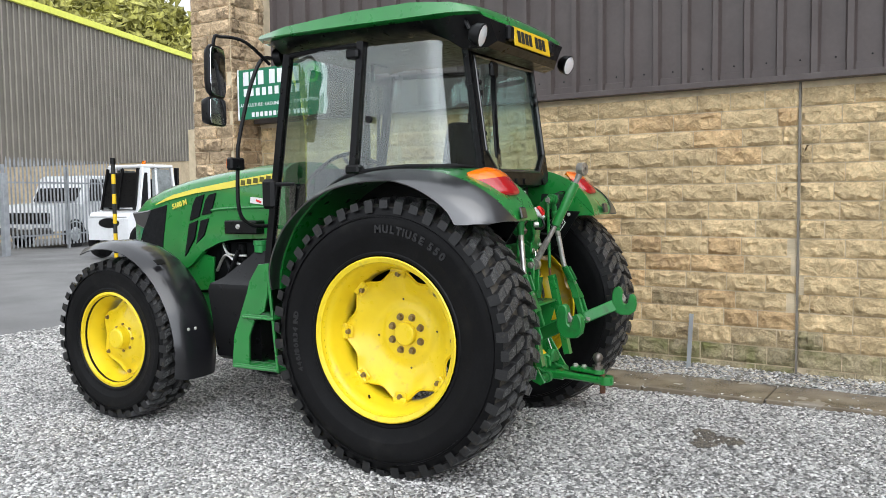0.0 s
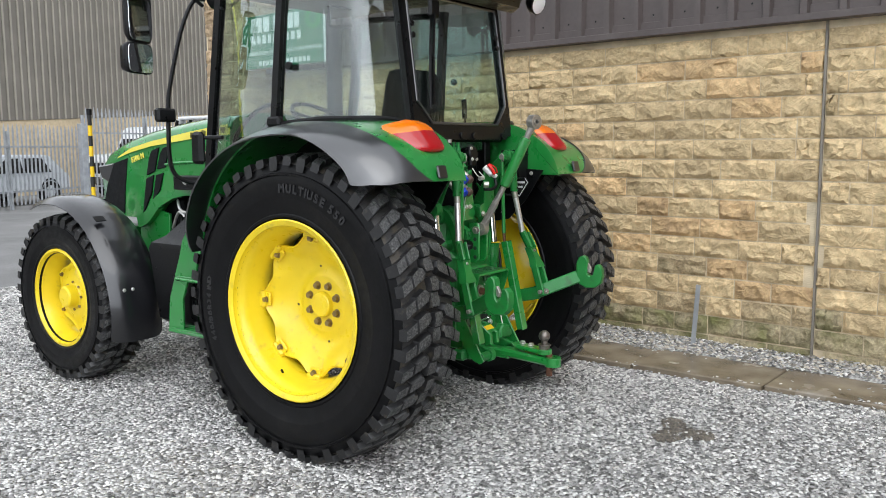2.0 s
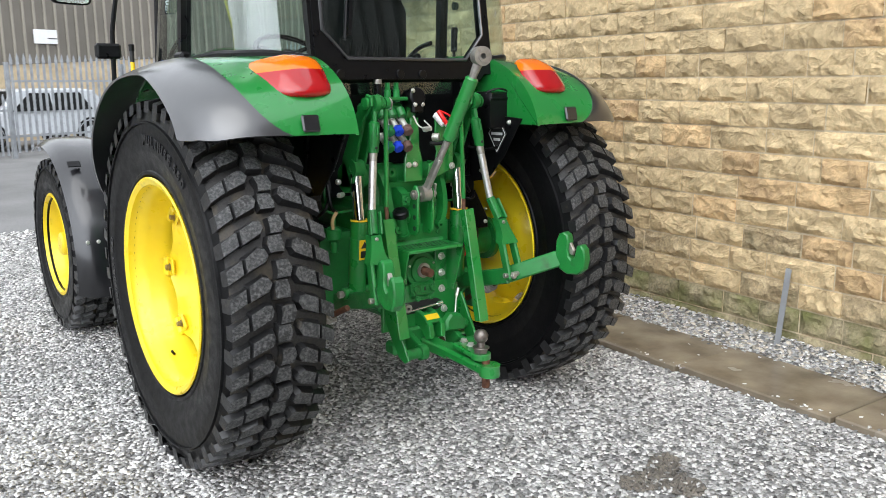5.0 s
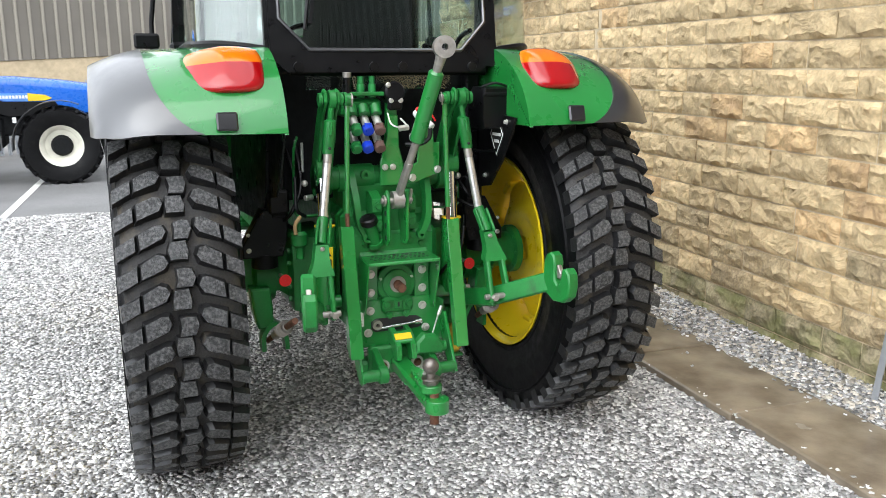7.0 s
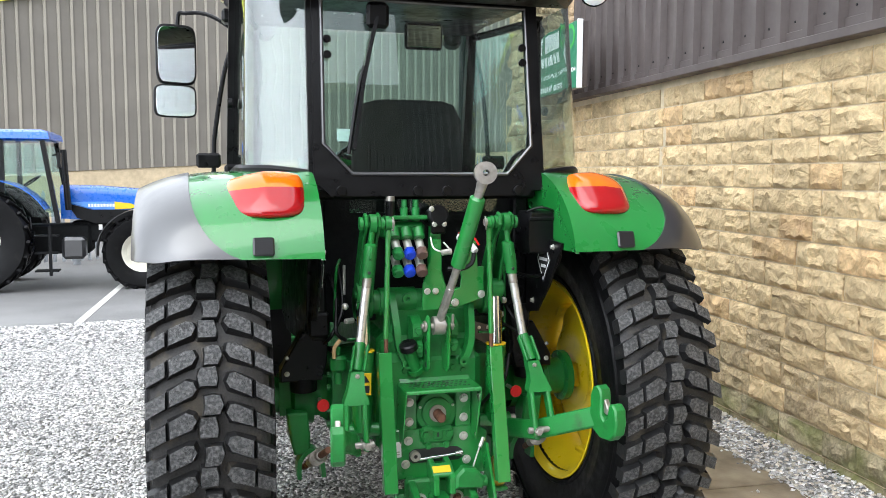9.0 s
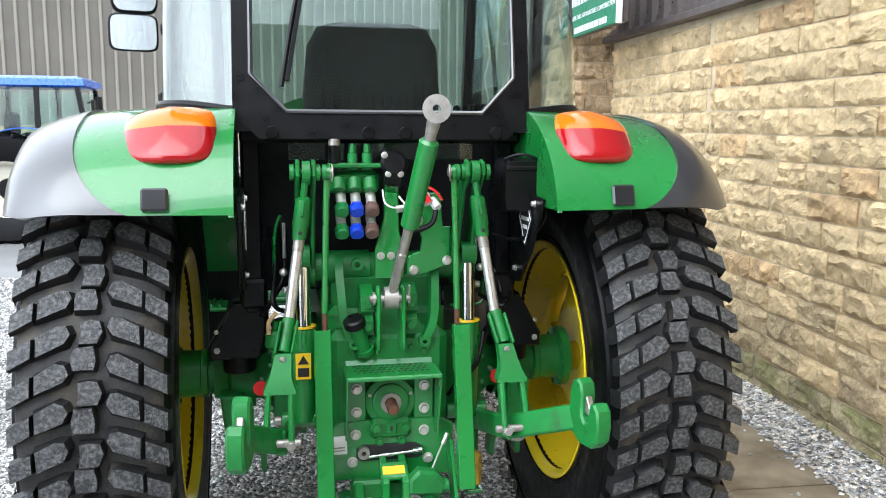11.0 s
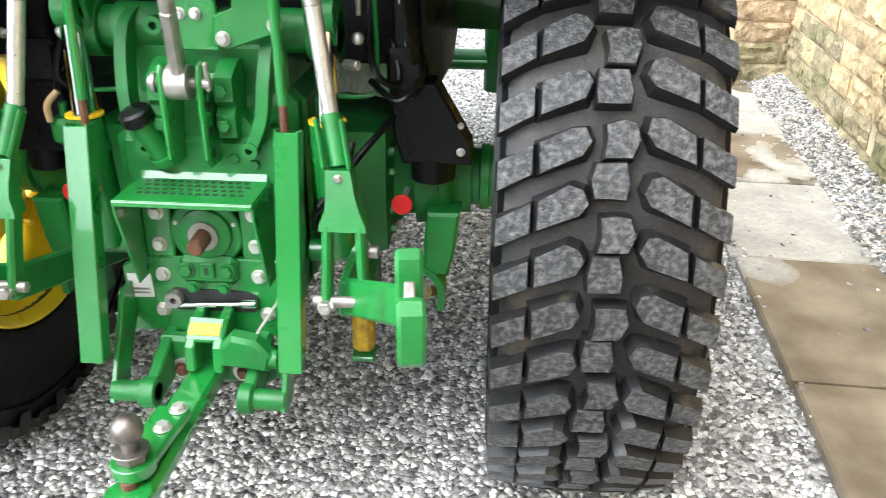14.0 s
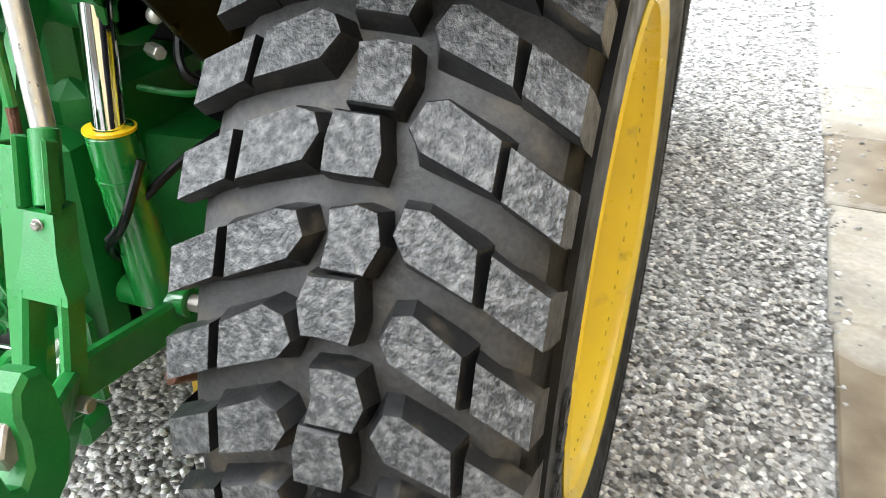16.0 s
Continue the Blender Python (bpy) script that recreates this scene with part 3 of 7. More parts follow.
# flagstone path along the wall
pavement = thing("pavement", "row of worn wet flagstones set in the gravel", "pavement", kind="structure")
joints = [-6.1, -5.2, -4.3, -3.4, -2.5, -1.6, -0.68, 0.205, 1.12, 2.04, 2.88, 3.75, 4.6, 5.5, 6.4]
for a, b2 in zip(joints, joints[1:]):
    mid = (a + b2) / 2
    w = slab_width(mid) + 0.02 + rng.uniform(-0.015, 0.015)
    xc = slab_edge(mid) + w / 2 - 0.01
    slab = FLAG if b2 < 0.5 else FLAG_HALF if b2 < 1.5 else FLAG_DRY if b2 < 2.5 else FLAG_PUDDLE if b2 < 3.2 or 4 < b2 < 5 else FLAG_DRY
    part("flagstone", box((xc, (a + b2) / 2, 0.004 + rng.uniform(0, 0.008)), (w, b2 - a - 0.012, 0.05), 0.008, (rng.uniform(-0.4, 0.4), rng.uniform(-0.5, 0.5), -2.6 + rng.uniform(-0.5, 0.5))), slab, pavement)

# stone wall: mortar core and blocks
wall_east = part("wall_east", moved(box((0.206, -1.0, 1.2), (0.40, 13.0, 2.42), 0.002), WALL), MORTAR, None)
tagged(wall_east, "coursed buff sandstone wall with recessed mortar joints", "wall", kind="structure")


def rough_block(length, height, depth, seed):
    """A pitched-face stone: bulging front with an uneven, chamfered rim. Front faces -x."""
    r = random.Random(seed)
    nu, nv = 9, 6
    vs, fs = [], []
    ox, oy = r.uniform(0, 90), r.uniform(0, 90)
    for i in range(nu):
        for j in range(nv):
            u, v = i / (nu - 1), j / (nv - 1)
            rim = i in (0, nu - 1) or j in (0, nv - 1)
            out = r.uniform(-0.002, 0.003) if rim else 0.015 + 0.022 * noise.noise((u * 4.2 + ox, v * 2.6 + oy, 0.5)) + r.uniform(-0.006, 0.006)
            du = 0 if i in (0, nu - 1) else r.uniform(-0.018, 0.018)
            dv = 0 if j in (0, nv - 1) else r.uniform(-0.012, 0.012)
            vs.append((-out, (u - 0.5) * length + du, (v - 0.5) * height + dv))
    for i in range(nu - 1):
        for j in range(nv - 1):
            fs.append((i * nv + j, i * nv + j + 1, (i + 1) * nv + j + 1, (i + 1) * nv + j))
    k = len(vs)
    corner = [0, nv - 1, nu * nv - 1, (nu - 1) * nv]
    vs += [(depth, vs[c][1], vs[c][2]) for c in corner]
    rims = [list(range(0, nv)), [i * nv + nv - 1 for i in range(nu)], [(nu - 1) * nv + j for j in range(nv - 1, -1, -1)], [i * nv for i in range(nu - 1, -1, -1)]]
    for c in range(4):
        fs.append(tuple(reversed(rims[c])) + (k + c, k + (c + 1) % 4))
    return vs, fs


def lay_stones(parent, y0, y1, z0, courses, height, xface, seed, as_parts, frame_m, name="stone", mat=None):
    r = random.Random(seed)
    rest, low = [], []
    for c in range(courses):
        y = y0 - r.uniform(0, 0.3)
        z = z0 + c * height + height / 2
        while y < y1:
            length = r.choice((0.27, 0.31, 0.36, 0.40, 0.44, 0.34))
            a, b2 = max(y, y0), min(y + length, y1)
            y += length
            if b2 - a < 0.07:
                continue
            m = frame_m @ pose(xface + r.uniform(-0.004, 0.004), (a + b2) / 2, z, 0, 0, r.uniform(-0.5, 0.5))
            shape = rough_block(b2 - a - 0.010, height - 0.011, 0.06, r.random())
            if as_parts:
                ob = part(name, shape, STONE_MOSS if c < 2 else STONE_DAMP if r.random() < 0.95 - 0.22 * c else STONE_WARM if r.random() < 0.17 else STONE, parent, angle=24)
                ob.matrix_world = m
            else:
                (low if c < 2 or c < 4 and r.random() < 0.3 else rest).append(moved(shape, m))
    if rest:
        tagged(part("stonework", join(*rest), mat or STONE_FAR, parent, angle=24), kind="stuff")
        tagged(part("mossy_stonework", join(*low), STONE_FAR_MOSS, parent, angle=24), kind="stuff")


STONE_FAR = hewn(node_mat("sandstone_blocks_joined", (0.60, 0.455, 0.255), 0.88, vary=0.25, scale=6, grain=0.12, grain_scale=45,
                           dirt=(0.28, 0.215, 0.115), dirt_amount=0.25, dirt_scale=7, island=0.15))
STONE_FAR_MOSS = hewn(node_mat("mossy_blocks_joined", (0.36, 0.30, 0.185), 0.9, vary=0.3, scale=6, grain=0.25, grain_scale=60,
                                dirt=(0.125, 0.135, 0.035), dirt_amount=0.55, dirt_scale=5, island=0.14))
STONE_PIER = hewn(node_mat("brown_sandstone_blocks_joined", (0.44, 0.325, 0.20), 0.9, vary=0.3, scale=6, grain=0.25, grain_scale=50,
                            dirt=(0.19, 0.13, 0.075), dirt_amount=0.4, dirt_scale=5, island=0.28), 0.05)
COURSE = 0.1475

# cladding above the wall
prof = []
y = -8.0
while y < 4.0:
    prof += [(0.0, y), (0.0, y + 0.135), (-0.048, y + 0.150), (-0.048, y + 0.195), (0.0, y + 0.215)]
    y += 0.25
vs_c, fs_c = [], []
for px, py in prof:
    vs_c += [(px, py, 2.43), (px, py, 6.5), (px + 0.004, py, 2.43), (px + 0.004, py, 6.5)]
for i in range(len(prof) - 1):
    a = 4 * i
    fs_c += [(a, a + 4, a + 5, a + 1), (a + 2, a + 3, a + 7, a + 6)]
cladding = part("cladding", moved((vs_c, fs_c), WALL @ pose(-0.02, 0, 0)), CLAD, None, fix=False, angle=20)
tagged(cladding, "dark brown profiled metal cladding above the stone wall", "cladding", kind="structure")
trim = part("trim", moved(join(box((-0.055, -1.87, 2.425), (0.11, 12.15, 0.05), 0.004), box((-0.02, -1.87, 2.48), (0.03, 12.15, 0.07), 0.003)), WALL), CLAD, None)
tagged(trim, "dark brown metal drip flashing under the cladding", "flashing", kind="structure")
rivets = part("rivet_line", moved(join(*[rod((-0.062, -7.9 + 0.25 * k + 0.175, 2.56), (-0.055, -7.9 + 0.25 * k + 0.175, 2.56), 0.008, n=6) for k in range(49)]), WALL), BLACK, cladding)

# plain clad wall, unseen, added to block south sky light and darken reflections
wall_south = part("wall_south", join(box((-0.2, -10.6, 3.0), (9.0, 0.25, 6.3), 0.01), *[box((-4.5 + 0.5 * k, -10.455, 3.0), (0.07, 0.04, 6.3), 0.008) for k in range(18)]), SHEDCLAD, None)
tagged(wall_south, "plain grey-brown clad wall, added out of view to block low south sky light", "wall", kind="structure")

# projecting stone pier
pier = part("pillar", moved(box((-0.09, 4.546, 2.6), (0.65, 0.64, 5.2), 0.004), WALL), MORTAR, None)
tagged(pier, "projecting buff sandstone pier at the wall's end", "pillar", kind="structure")

# expansion joint and moss strip
joint = part("wall_joint", moved(box((-0.006, -1.72, 1.24), (0.022, 0.016, 2.34), 0.002), WALL), node_mat("joint_sealant", (0.2, 0.18, 0.15), 0.7), None)
tagged(joint, "narrow grey vertical movement joint in the stone wall", "wall joint", kind="structure")


# ---- the tractor: axle at y = 0, forward is +y ----
tractor = thing("tractor", "green farm tractor with yellow wheels and glazed cab parked on gravel", "tractor")

R_REAR, W_REAR, X_REAR, Z_REAR = 0.788, 0.412, 0.858, 0.748
R_FRONT, W_FRONT, X_FRONT, Y_FRONT, Z_FRONT = 0.572, 0.33, 0.80, 2.36, 0.556


def tyre_body(R, W, r_rim):
    """Carcass: x across, turned about the x axis."""
    h = W / 2
    base = R - 0.034
    prof = [(r_rim - 0.012, -h * 0.80), (r_rim + 0.012, -h * 0.86), (r_rim + 0.028, -h * 0.925), (r_rim + 0.032, -h * 0.955), (r_rim + 0.044, -h * 0.958), (r_rim + 0.050, -h * 0.935), (r_rim + 0.4 * (base - r_rim), -h * 1.01),
            (r_rim + 0.43 * (base - r_rim), -h * 1.03), (r_rim + 0.62 * (base - r_rim), -h * 1.012), (r_rim + 0.645 * (base - r_rim), -h * 1.022), (r_rim + 0.76 * (base - r_rim), -h * 0.985), (r_rim + 0.765 * (base - r_rim), -h * 1.030), (r_rim + 0.79 * (base - r_rim), -h * 1.028), (r_rim + 0.80 * (base - r_rim), -h * 0.980), (base - 0.022, -h * 0.92), (base - 0.004, -h * 0.80), (base, -h * 0.4), (base + 0.001, 0)]
    full = prof + [(r, -x) for r, x in reversed(prof[:-1])]
    return lathe(full, (0, 0, 0), (1, 0, 0), 96, closed=True)


def wrap(points, R, top, W):
    """(across, along) in metres on the tread to space; top is the height over the carcass."""
    out = []
    for u, s, h in points:
        r = R - 0.034 + h - 0.020 * (abs(u) / (W / 2)) ** 2.4
        a = s / R
        out.append((u, r * math.sin(a), r * math.cos(a)))
    return out


def lug(poly, R, W, height=0.034, flare=0.009):
    """A tapered tread block from a polygon (across, along)."""
    n = len(poly)
    cx, cy = sum(p[0] for p in poly) / n, sum(p[1] for p in poly) / n
    low = [(p[0] + flare * (1 if p[0] > cx else -1), p[1] + flare * (1 if p[1] > cy else -1), -0.004) for p in poly]
    mid = [(p[0], p[1], height - 0.004) for p in poly]
    top = [(cx + (p[0] - cx) * 0.94, cy + (p[1] - cy) * 0.93, height) for p in poly]
    vs = wrap(low + mid + top, R, 0, W)
    fs = [tuple(range(2 * n, 3 * n))]
    for i in range(2):
        for k in range(n):
            fs.append((i * n + k, i * n + (k + 1) % n, (i + 1) * n + (k + 1) % n, (i + 1) * n + k))
    return vs, fs


def shoulder(side, s0, R, W, pitch, depth):
    """The outermost block, which runs down the side wall."""
    h = W / 2
    drop = pitch * 0.30
    w0 = pitch * 0.50
    pts = []
    for u, s, hh in ((h * 0.70, s0, 0.034), (h * 0.70, s0 + w0, 0.034), (h * 0.985, s0 - drop + w0, 0.034), (h * 0.985, s0 - drop, 0.034)):
        pts.append((side * u, s, hh))
    low = [(side * (h * 0.70 - 0.005), s0 - 0.006, -0.004), (side * (h * 0.70 - 0.005), s0 + w0 + 0.006, -0.004), (side * h * 0.995, s0 - drop + w0 + 0.004, 0.006), (side * h * 0.995, s0 - drop - 0.004, 0.006)]
    vs = wrap(low + pts, R, 0, W)
    a0, a1 = (s0 - drop - 0.002) / R, (s0 - drop + w0 + 0.002) / R
    for a in (a1, a0):
        r = R - depth
        vs.append((side * (h * 1.012), r * math.sin(a), r * math.cos(a)))
    fs = [(4, 5, 6, 7), (0, 1, 5, 4), (1, 2, 6, 5), (0, 4, 7, 3), (2, 8, 6), (3, 7, 9), (6, 8, 9, 7)]
    return vs, fs


def tread(R, W, pitches, seed):
    """Chevron blocks, shoulder blocks and four crown blocks to three pitches. The first face of each block is its worn top."""
    r = random.Random(seed)
    p = 2 * math.pi * R / pitches
    h = W / 2
    shapes = []
    j = lambda: r.uniform(-0.003, 0.003)
    for k in range(pitches):
        s = k * p
        for side, off in ((-1, 0.0), (1, 0.20 * p)):
            a = s + off
            shapes.append(shoulder(side, a - 0.20 * p, R, W, p, 0.085 if k % 2 else 0.062))
            q = [(h * 0.655, a - 0.20 * p), (h * 0.655, a + 0.36 * p), (h * 0.38, a + 0.64 * p), (h * 0.27, a + 0.60 * p), (h * 0.215, a + 0.36 * p), (h * 0.29, a + 0.10 * p)]
            shapes.append(lug([(side * (x + j()), y + j()) for x, y in q][::side], R, W))
    pairs = round(pitches / 1.6)
    c = 2 * math.pi * R / pairs
    for k in range(pairs):
        a = k * c
        first = [(-0.165, 0.0), (-0.03, 0.015), (0.155, 0.0), (0.185, 0.17), (0.13, 0.405), (-0.15, 0.405), (-0.185, 0.20)]
        second = [(-0.155, 0.425), (0.13, 0.425), (0.20, 0.64), (0.15, 0.83), (0.02, 0.85), (-0.15, 0.82), (-0.125, 0.62)]
        for q, dx in ((first, -0.045), (second, 0.015)):
            shapes.append(lug([((0.88 * x + dx) * h + j(), a + y * c + j()) for x, y in q], R, W, flare=0.004))
    return shapes


def tread_mesh(shapes):
    me = mesh_of("tread", join(*shapes), [TREAD, TREAD_TOP], 25)
    k = 0
    for v, f in shapes:
        me.polygons[k].material_index = 1
        k += len(f)
    return me


def ring_text(text, r, x, size, a0, spread=1.12):
    """Letters round the side wall, from the angle a0 (clockwise from the top, seen from outside)."""
    shapes = []
    a = a0
    for ch in text:
        w = size * (0.28 if ch in "I1/ " else 0.62 if ch != "M" else 0.8)
        a += w / 2 / r * spread
        if ch != " ":
            m = Matrix.Rotation(a, 4, "X") @ Matrix.Translation((x, 0, r)) @ Matrix.Rotation(radians(-90), 4, "Z") @ Matrix.Rotation(radians(90), 4, "X")
            shapes.append(lettering(ch, size, m, 0.003, 1.0, 0.0022))
        a += w / 2 / r * spread
    return join(*shapes)


def rear_wheel_shapes():
    """Built for the left side: outside is -x, centred on the origin."""
    x_out = -0.205
    rim = [(0.455, x_out - 0.012), (0.462, x_out - 0.006), (0.458, x_out + 0.004), (0.438, x_out + 0.012), (0.436, x_out + 0.03), (0.425, x_out + 0.045), (0.405, x_out + 0.085), (0.402, x_out + 0.12),
           (0.392, x_out + 0.14), (0.388, x_out + 0.25), (0.402, x_out + 0.28), (0.425, x_out + 0.345), (0.436, x_out + 0.36), (0.438, x_out + 0.39), (0.458, x_out + 0.40), (0.462, x_out + 0.415),
           (0.455, x_out + 0.418), (0.430, x_out + 0.395), (0.428, x_out + 0.365), (0.415, x_out + 0.34), (0.395, x_out + 0.285), (0.379, x_out + 0.25), (0.382, x_out + 0.14), (0.394, x_out + 0.118), (0.397, x_out + 0.085), (0.417, x_out + 0.042), (0.428, x_out + 0.03), (0.430, x_out + 0.0)]
    rim = [(r, x * 0.935) for r, x in rim]
    barrel = lathe(rim, (0, 0, 0), (1, 0, 0), 72, closed=True)
    # dished disc with a scalloped edge
    n = 96
    grid = []
    for k in range(n + 1):
        a = 2 * math.pi * k / n
        edge = 0.350 + 0.027 * math.cos(8 * a)
        row = []
        for f, dx in ((1.0, -0.012), (0.97, 0.0), (0.90, 0.012), (0.80, 0.030), (0.70, 0.055), (0.60, 0.072), (0.50, 0.080), (0.44, 0.068), (0.40, 0.066), (0.30, 0.066), (0.17, 0.066)):
            r = 0.354 * f + (edge - 0.354) * max(0.0, min(1.0, (f - 0.75) / 0.2))
            row.append((dx - 0.015, r * math.sin(a), r * math.cos(a)))
        grid.append(row)
    disc = sheet(grid, 0.012)
    brackets, bolts = [], []
    for k in range(8):
        a = 2 * math.pi * k / 8
        m = Matrix.Rotation(-a, 4, "X")
        brackets.append(moved(join(box((-0.006, 0, 0.372), (0.085, 0.095, 0.036), 0.010), box((-0.020, 0, 0.356), (0.016, 0.075, 0.06), 0.007)), m))
        bolts.append(moved(bolt((-0.030, 0, 0.352), (-1, 0, 0), 0.013, 0.016), m))
    centre = join(lathe([(0.0005, 0.020), (0.060, 0.020), (0.066, 0.026), (0.068, 0.05), (0.12, 0.05)], (0, 0, 0), (1, 0, 0), 32),)
    nuts = []
    for k in range(8):
        a = 2 * math.pi * (k + 0.5) / 8
        nuts.append(bolt((0.052, 0.103 * math.sin(a), 0.103 * math.cos(a)), (-1, 0, 0), 0.017, 0.020))
    # black discs on the wheel disc, painting the shade inside its drain holes
    holes = []
    for k in range(8):
        a = 2 * math.pi * k / 8 + 0.12
        rr = 0.20 + 0.012 * (k % 2)
        holes.append(rod((0.0585, rr * math.sin(a), rr * math.cos(a)), (0.062, rr * math.sin(a), rr * math.cos(a)), 0.007, n=8))
    valve = rod((-0.10, 0.16, -0.36), (-0.115, 0.155, -0.34), 0.006)
    return barrel, disc, brackets, bolts, centre, nuts, holes, valve


barrel, disc, brackets, wbolts, centre, nuts, wholes, valve = rear_wheel_shapes()


def shared(name, shapes, mat, parent, label="", angle=35):
    """Each shape as an object of its own under parent."""
    for sh in shapes:
        part(name, sh, mat, parent, label, angle)


def wheel_set(name, label, m_left, m_right, rim, tyre_shape, tread_shapes, disc_shape, hub_shape, rim_bolts, hub_nuts, extra):
    turn = pose(0, 0, 0, 0, 0, 180)
    for m, flip in ((m_left, False), (m_right, True)):
        wheel = part(name, rim, YELLOW, tractor, label, angle=50)
        wheel.matrix_world = m
        tyre = part("tyre", tyre_shape, [RUBBER, GROOVE], wheel, "black rubber tyre with ribbed side wall")
        crown_r = max(math.hypot(v.co.y, v.co.z) for v in tyre.data.vertices) - 0.020
        for poly in tyre.data.polygons:
            poly.material_index = int(math.hypot(poly.center.y, poly.center.z) > crown_r)
        tr = new("tread", tread_mesh([moved(t, turn) for t in tread_shapes] if flip else tread_shapes))
        tr.parent = wheel
        tr["label"] = "worn dusty tread blocks"
        part("disc", disc_shape, YELLOW, wheel, "yellow dished wheel disc", angle=50)
        part("hub", hub_shape, YELLOW, wheel)
        shared("rim_bolt", rim_bolts, DUSTNUT, wheel)
        shared("wheel_nut", hub_nuts, DUSTNUT, wheel)
        for nm, sh, mt in extra:
            shared(nm, sh, mt, wheel)


wheel_set("rear_wheel", "large rear wheel with yellow dished rim", pose(-X_REAR, 0, Z_REAR), pose(X_REAR, 0, Z_REAR, 0, 0, 180), barrel, tyre_body(R_REAR, W_REAR, 0.44), tread(R_REAR, W_REAR, 48, 3),
          disc, centre, wbolts, nuts, (("bracket", brackets, YELLOW), ("drain_hole", wholes, INK), ("valve", [valve], BLACK),
                                       ("lettering", [ring_text("MULTIUSE 550", 0.612, -W_REAR / 2 * 1.026, 0.058, -0.06, 1.20), ring_text("440/80R34 IND", 0.60, -W_REAR / 2 * 1.026, 0.045, -1.95)], TEXTRUB)))

# front wheels
fr_prof = [(0.318, -0.155), (0.336, -0.150), (0.335, -0.143), (0.315, -0.136), (0.31, -0.11), (0.285, -0.07), (0.28, 0.0), (0.285, 0.08), (0.31, 0.12), (0.335, 0.15), (0.318, 0.155), (0.302, 0.12), (0.277, 0.08), (0.272, 0.0), (0.277, -0.07), (0.302, -0.115), (0.306, -0.13)]
f_barrel = lathe(fr_prof, (0, 0, 0), (1, 0, 0), 60, closed=True)
grid = []
for k in range(73):
    a = 2 * math.pi * k / 72
    edge = 0.235 + 0.040 * math.cos(3 * a) ** 2
    grid.append([(dx, edge * f * math.sin(a) if f > 0.7 else 0.235 * f * math.sin(a), edge * f * math.cos(a) if f > 0.7 else 0.235 * f * math.cos(a)) for f, dx in ((1.0, 0.0), (0.9, 0.006), (0.8, -0.004), (0.65, -0.028), (0.5, -0.040), (0.3, -0.040), (0.1, -0.040))])
f_disc = sheet(grid, -0.010)
f_hub = lathe([(0.0005, -0.125), (0.060, -0.125), (0.074, -0.115), (0.082, -0.06), (0.10, -0.045), (0.12, -0.04)], (0, 0, 0), (1, 0, 0), 28)
f_bolts = [bolt((-0.006, 0.250 * math.sin(2 * math.pi * k / 6), 0.250 * math.cos(2 * math.pi * k / 6)), (-1, 0, 0), 0.012, 0.014) for k in range(6)]
f_nuts = [bolt((-0.045, 0.095 * math.sin(2 * math.pi * k / 8), 0.095 * math.cos(2 * math.pi * k / 8)), (-1, 0, 0), 0.010, 0.012) for k in range(8)]
wheel_set("front_wheel", "smaller front wheel with yellow rim", pose(-X_FRONT, Y_FRONT, Z_FRONT), pose(X_FRONT, Y_FRONT, Z_FRONT, 0, 0, 180), f_barrel, tyre_body(R_FRONT, W_FRONT, 0.315), tread(R_FRONT, W_FRONT, 36, 5),
          f_disc, f_hub, f_bolts, f_nuts, ())

# ---- rear fenders ----
FEND = [(0.86, 0.98, 0.98), (0.845, 1.10, 1.10), (0.79, 1.24, 1.24), (0.70, 1.385, 1.38), (0.57, 1.51, 1.51), (0.42, 1.60, 1.605), (0.25, 1.655, 1.67), (0.07, 1.680, 1.70), (-0.10, 1.682, 1.71), (-0.26, 1.665, 1.705), (-0.40, 1.628, 1.675), (-0.52, 1.575, 1.615), (-0.605, 1.51, 1.54), (-0.655, 1.445, 1.46), (-0.675, 1.40, 1.395)]


def fender_grid(x0, x1, nv, seam=None):
    prof = smooth_line([(0, y, z) for y, z, _ in FEND], 3)
    prof2 = smooth_line([(0, y, z) for y, _, z in FEND], 3)
    grid = []
    m = len(prof)
    for i in range(m):
        f = i / (m - 1)
        a, b2 = x0(f), x1(f)
        row = []
        for j in range(nv):
            x = a + (b2 - a) * j / (nv - 1)
            w = max(0.0, min(1.0, (x - 0.48) / 0.625))            # 0 inner, 1 outer edge
            k = min(1.0, w * 1.3)
            p = prof2[i].lerp(prof[i], k)
            edge = max(0.0, (w - 0.60) / 0.40)
            tail = max(0.0, min(1.0, (f - 0.58) / 0.28))
            drop = 0.065 * edge ** 2 * (1 - tail) + 0.21 * tail * (1 - math.sqrt(max(0.0, 1 - 0.97 * edge ** 2.2)))
            if i == 0:
                t = (prof[1] - prof[0]).normalized()
            else:
                t = (prof[min(i + 1, m - 1)] - prof[i - 1]).normalized()
            nrm = Vector((0, -t.z, t.y))                          # inward
            p = p + nrm * drop
            row.append((x, p.y, p.z))
        grid.append(row)
    return grid


seam = lambda f: 0.90 - 0.15 * max(0.0, (f - 0.66) / 0.34) ** 3.2 + 0.02 * math.sin(f * 3)
green_f = sheet(fender_grid(lambda f: 0.47, lambda f: seam(f) + 0.004, 16), 0.012)
black_f = sheet(fender_grid(lambda f: seam(f), lambda f: 1.105 - 0.09 * max(0.0, (f - 0.84) / 0.16) ** 2.5 - 0.12 * max(0.0, (0.25 - f) / 0.25) ** 2, 15), -0.008)
arch = []
for y, _, z in FEND:
    arch.append((y, z - 0.006))
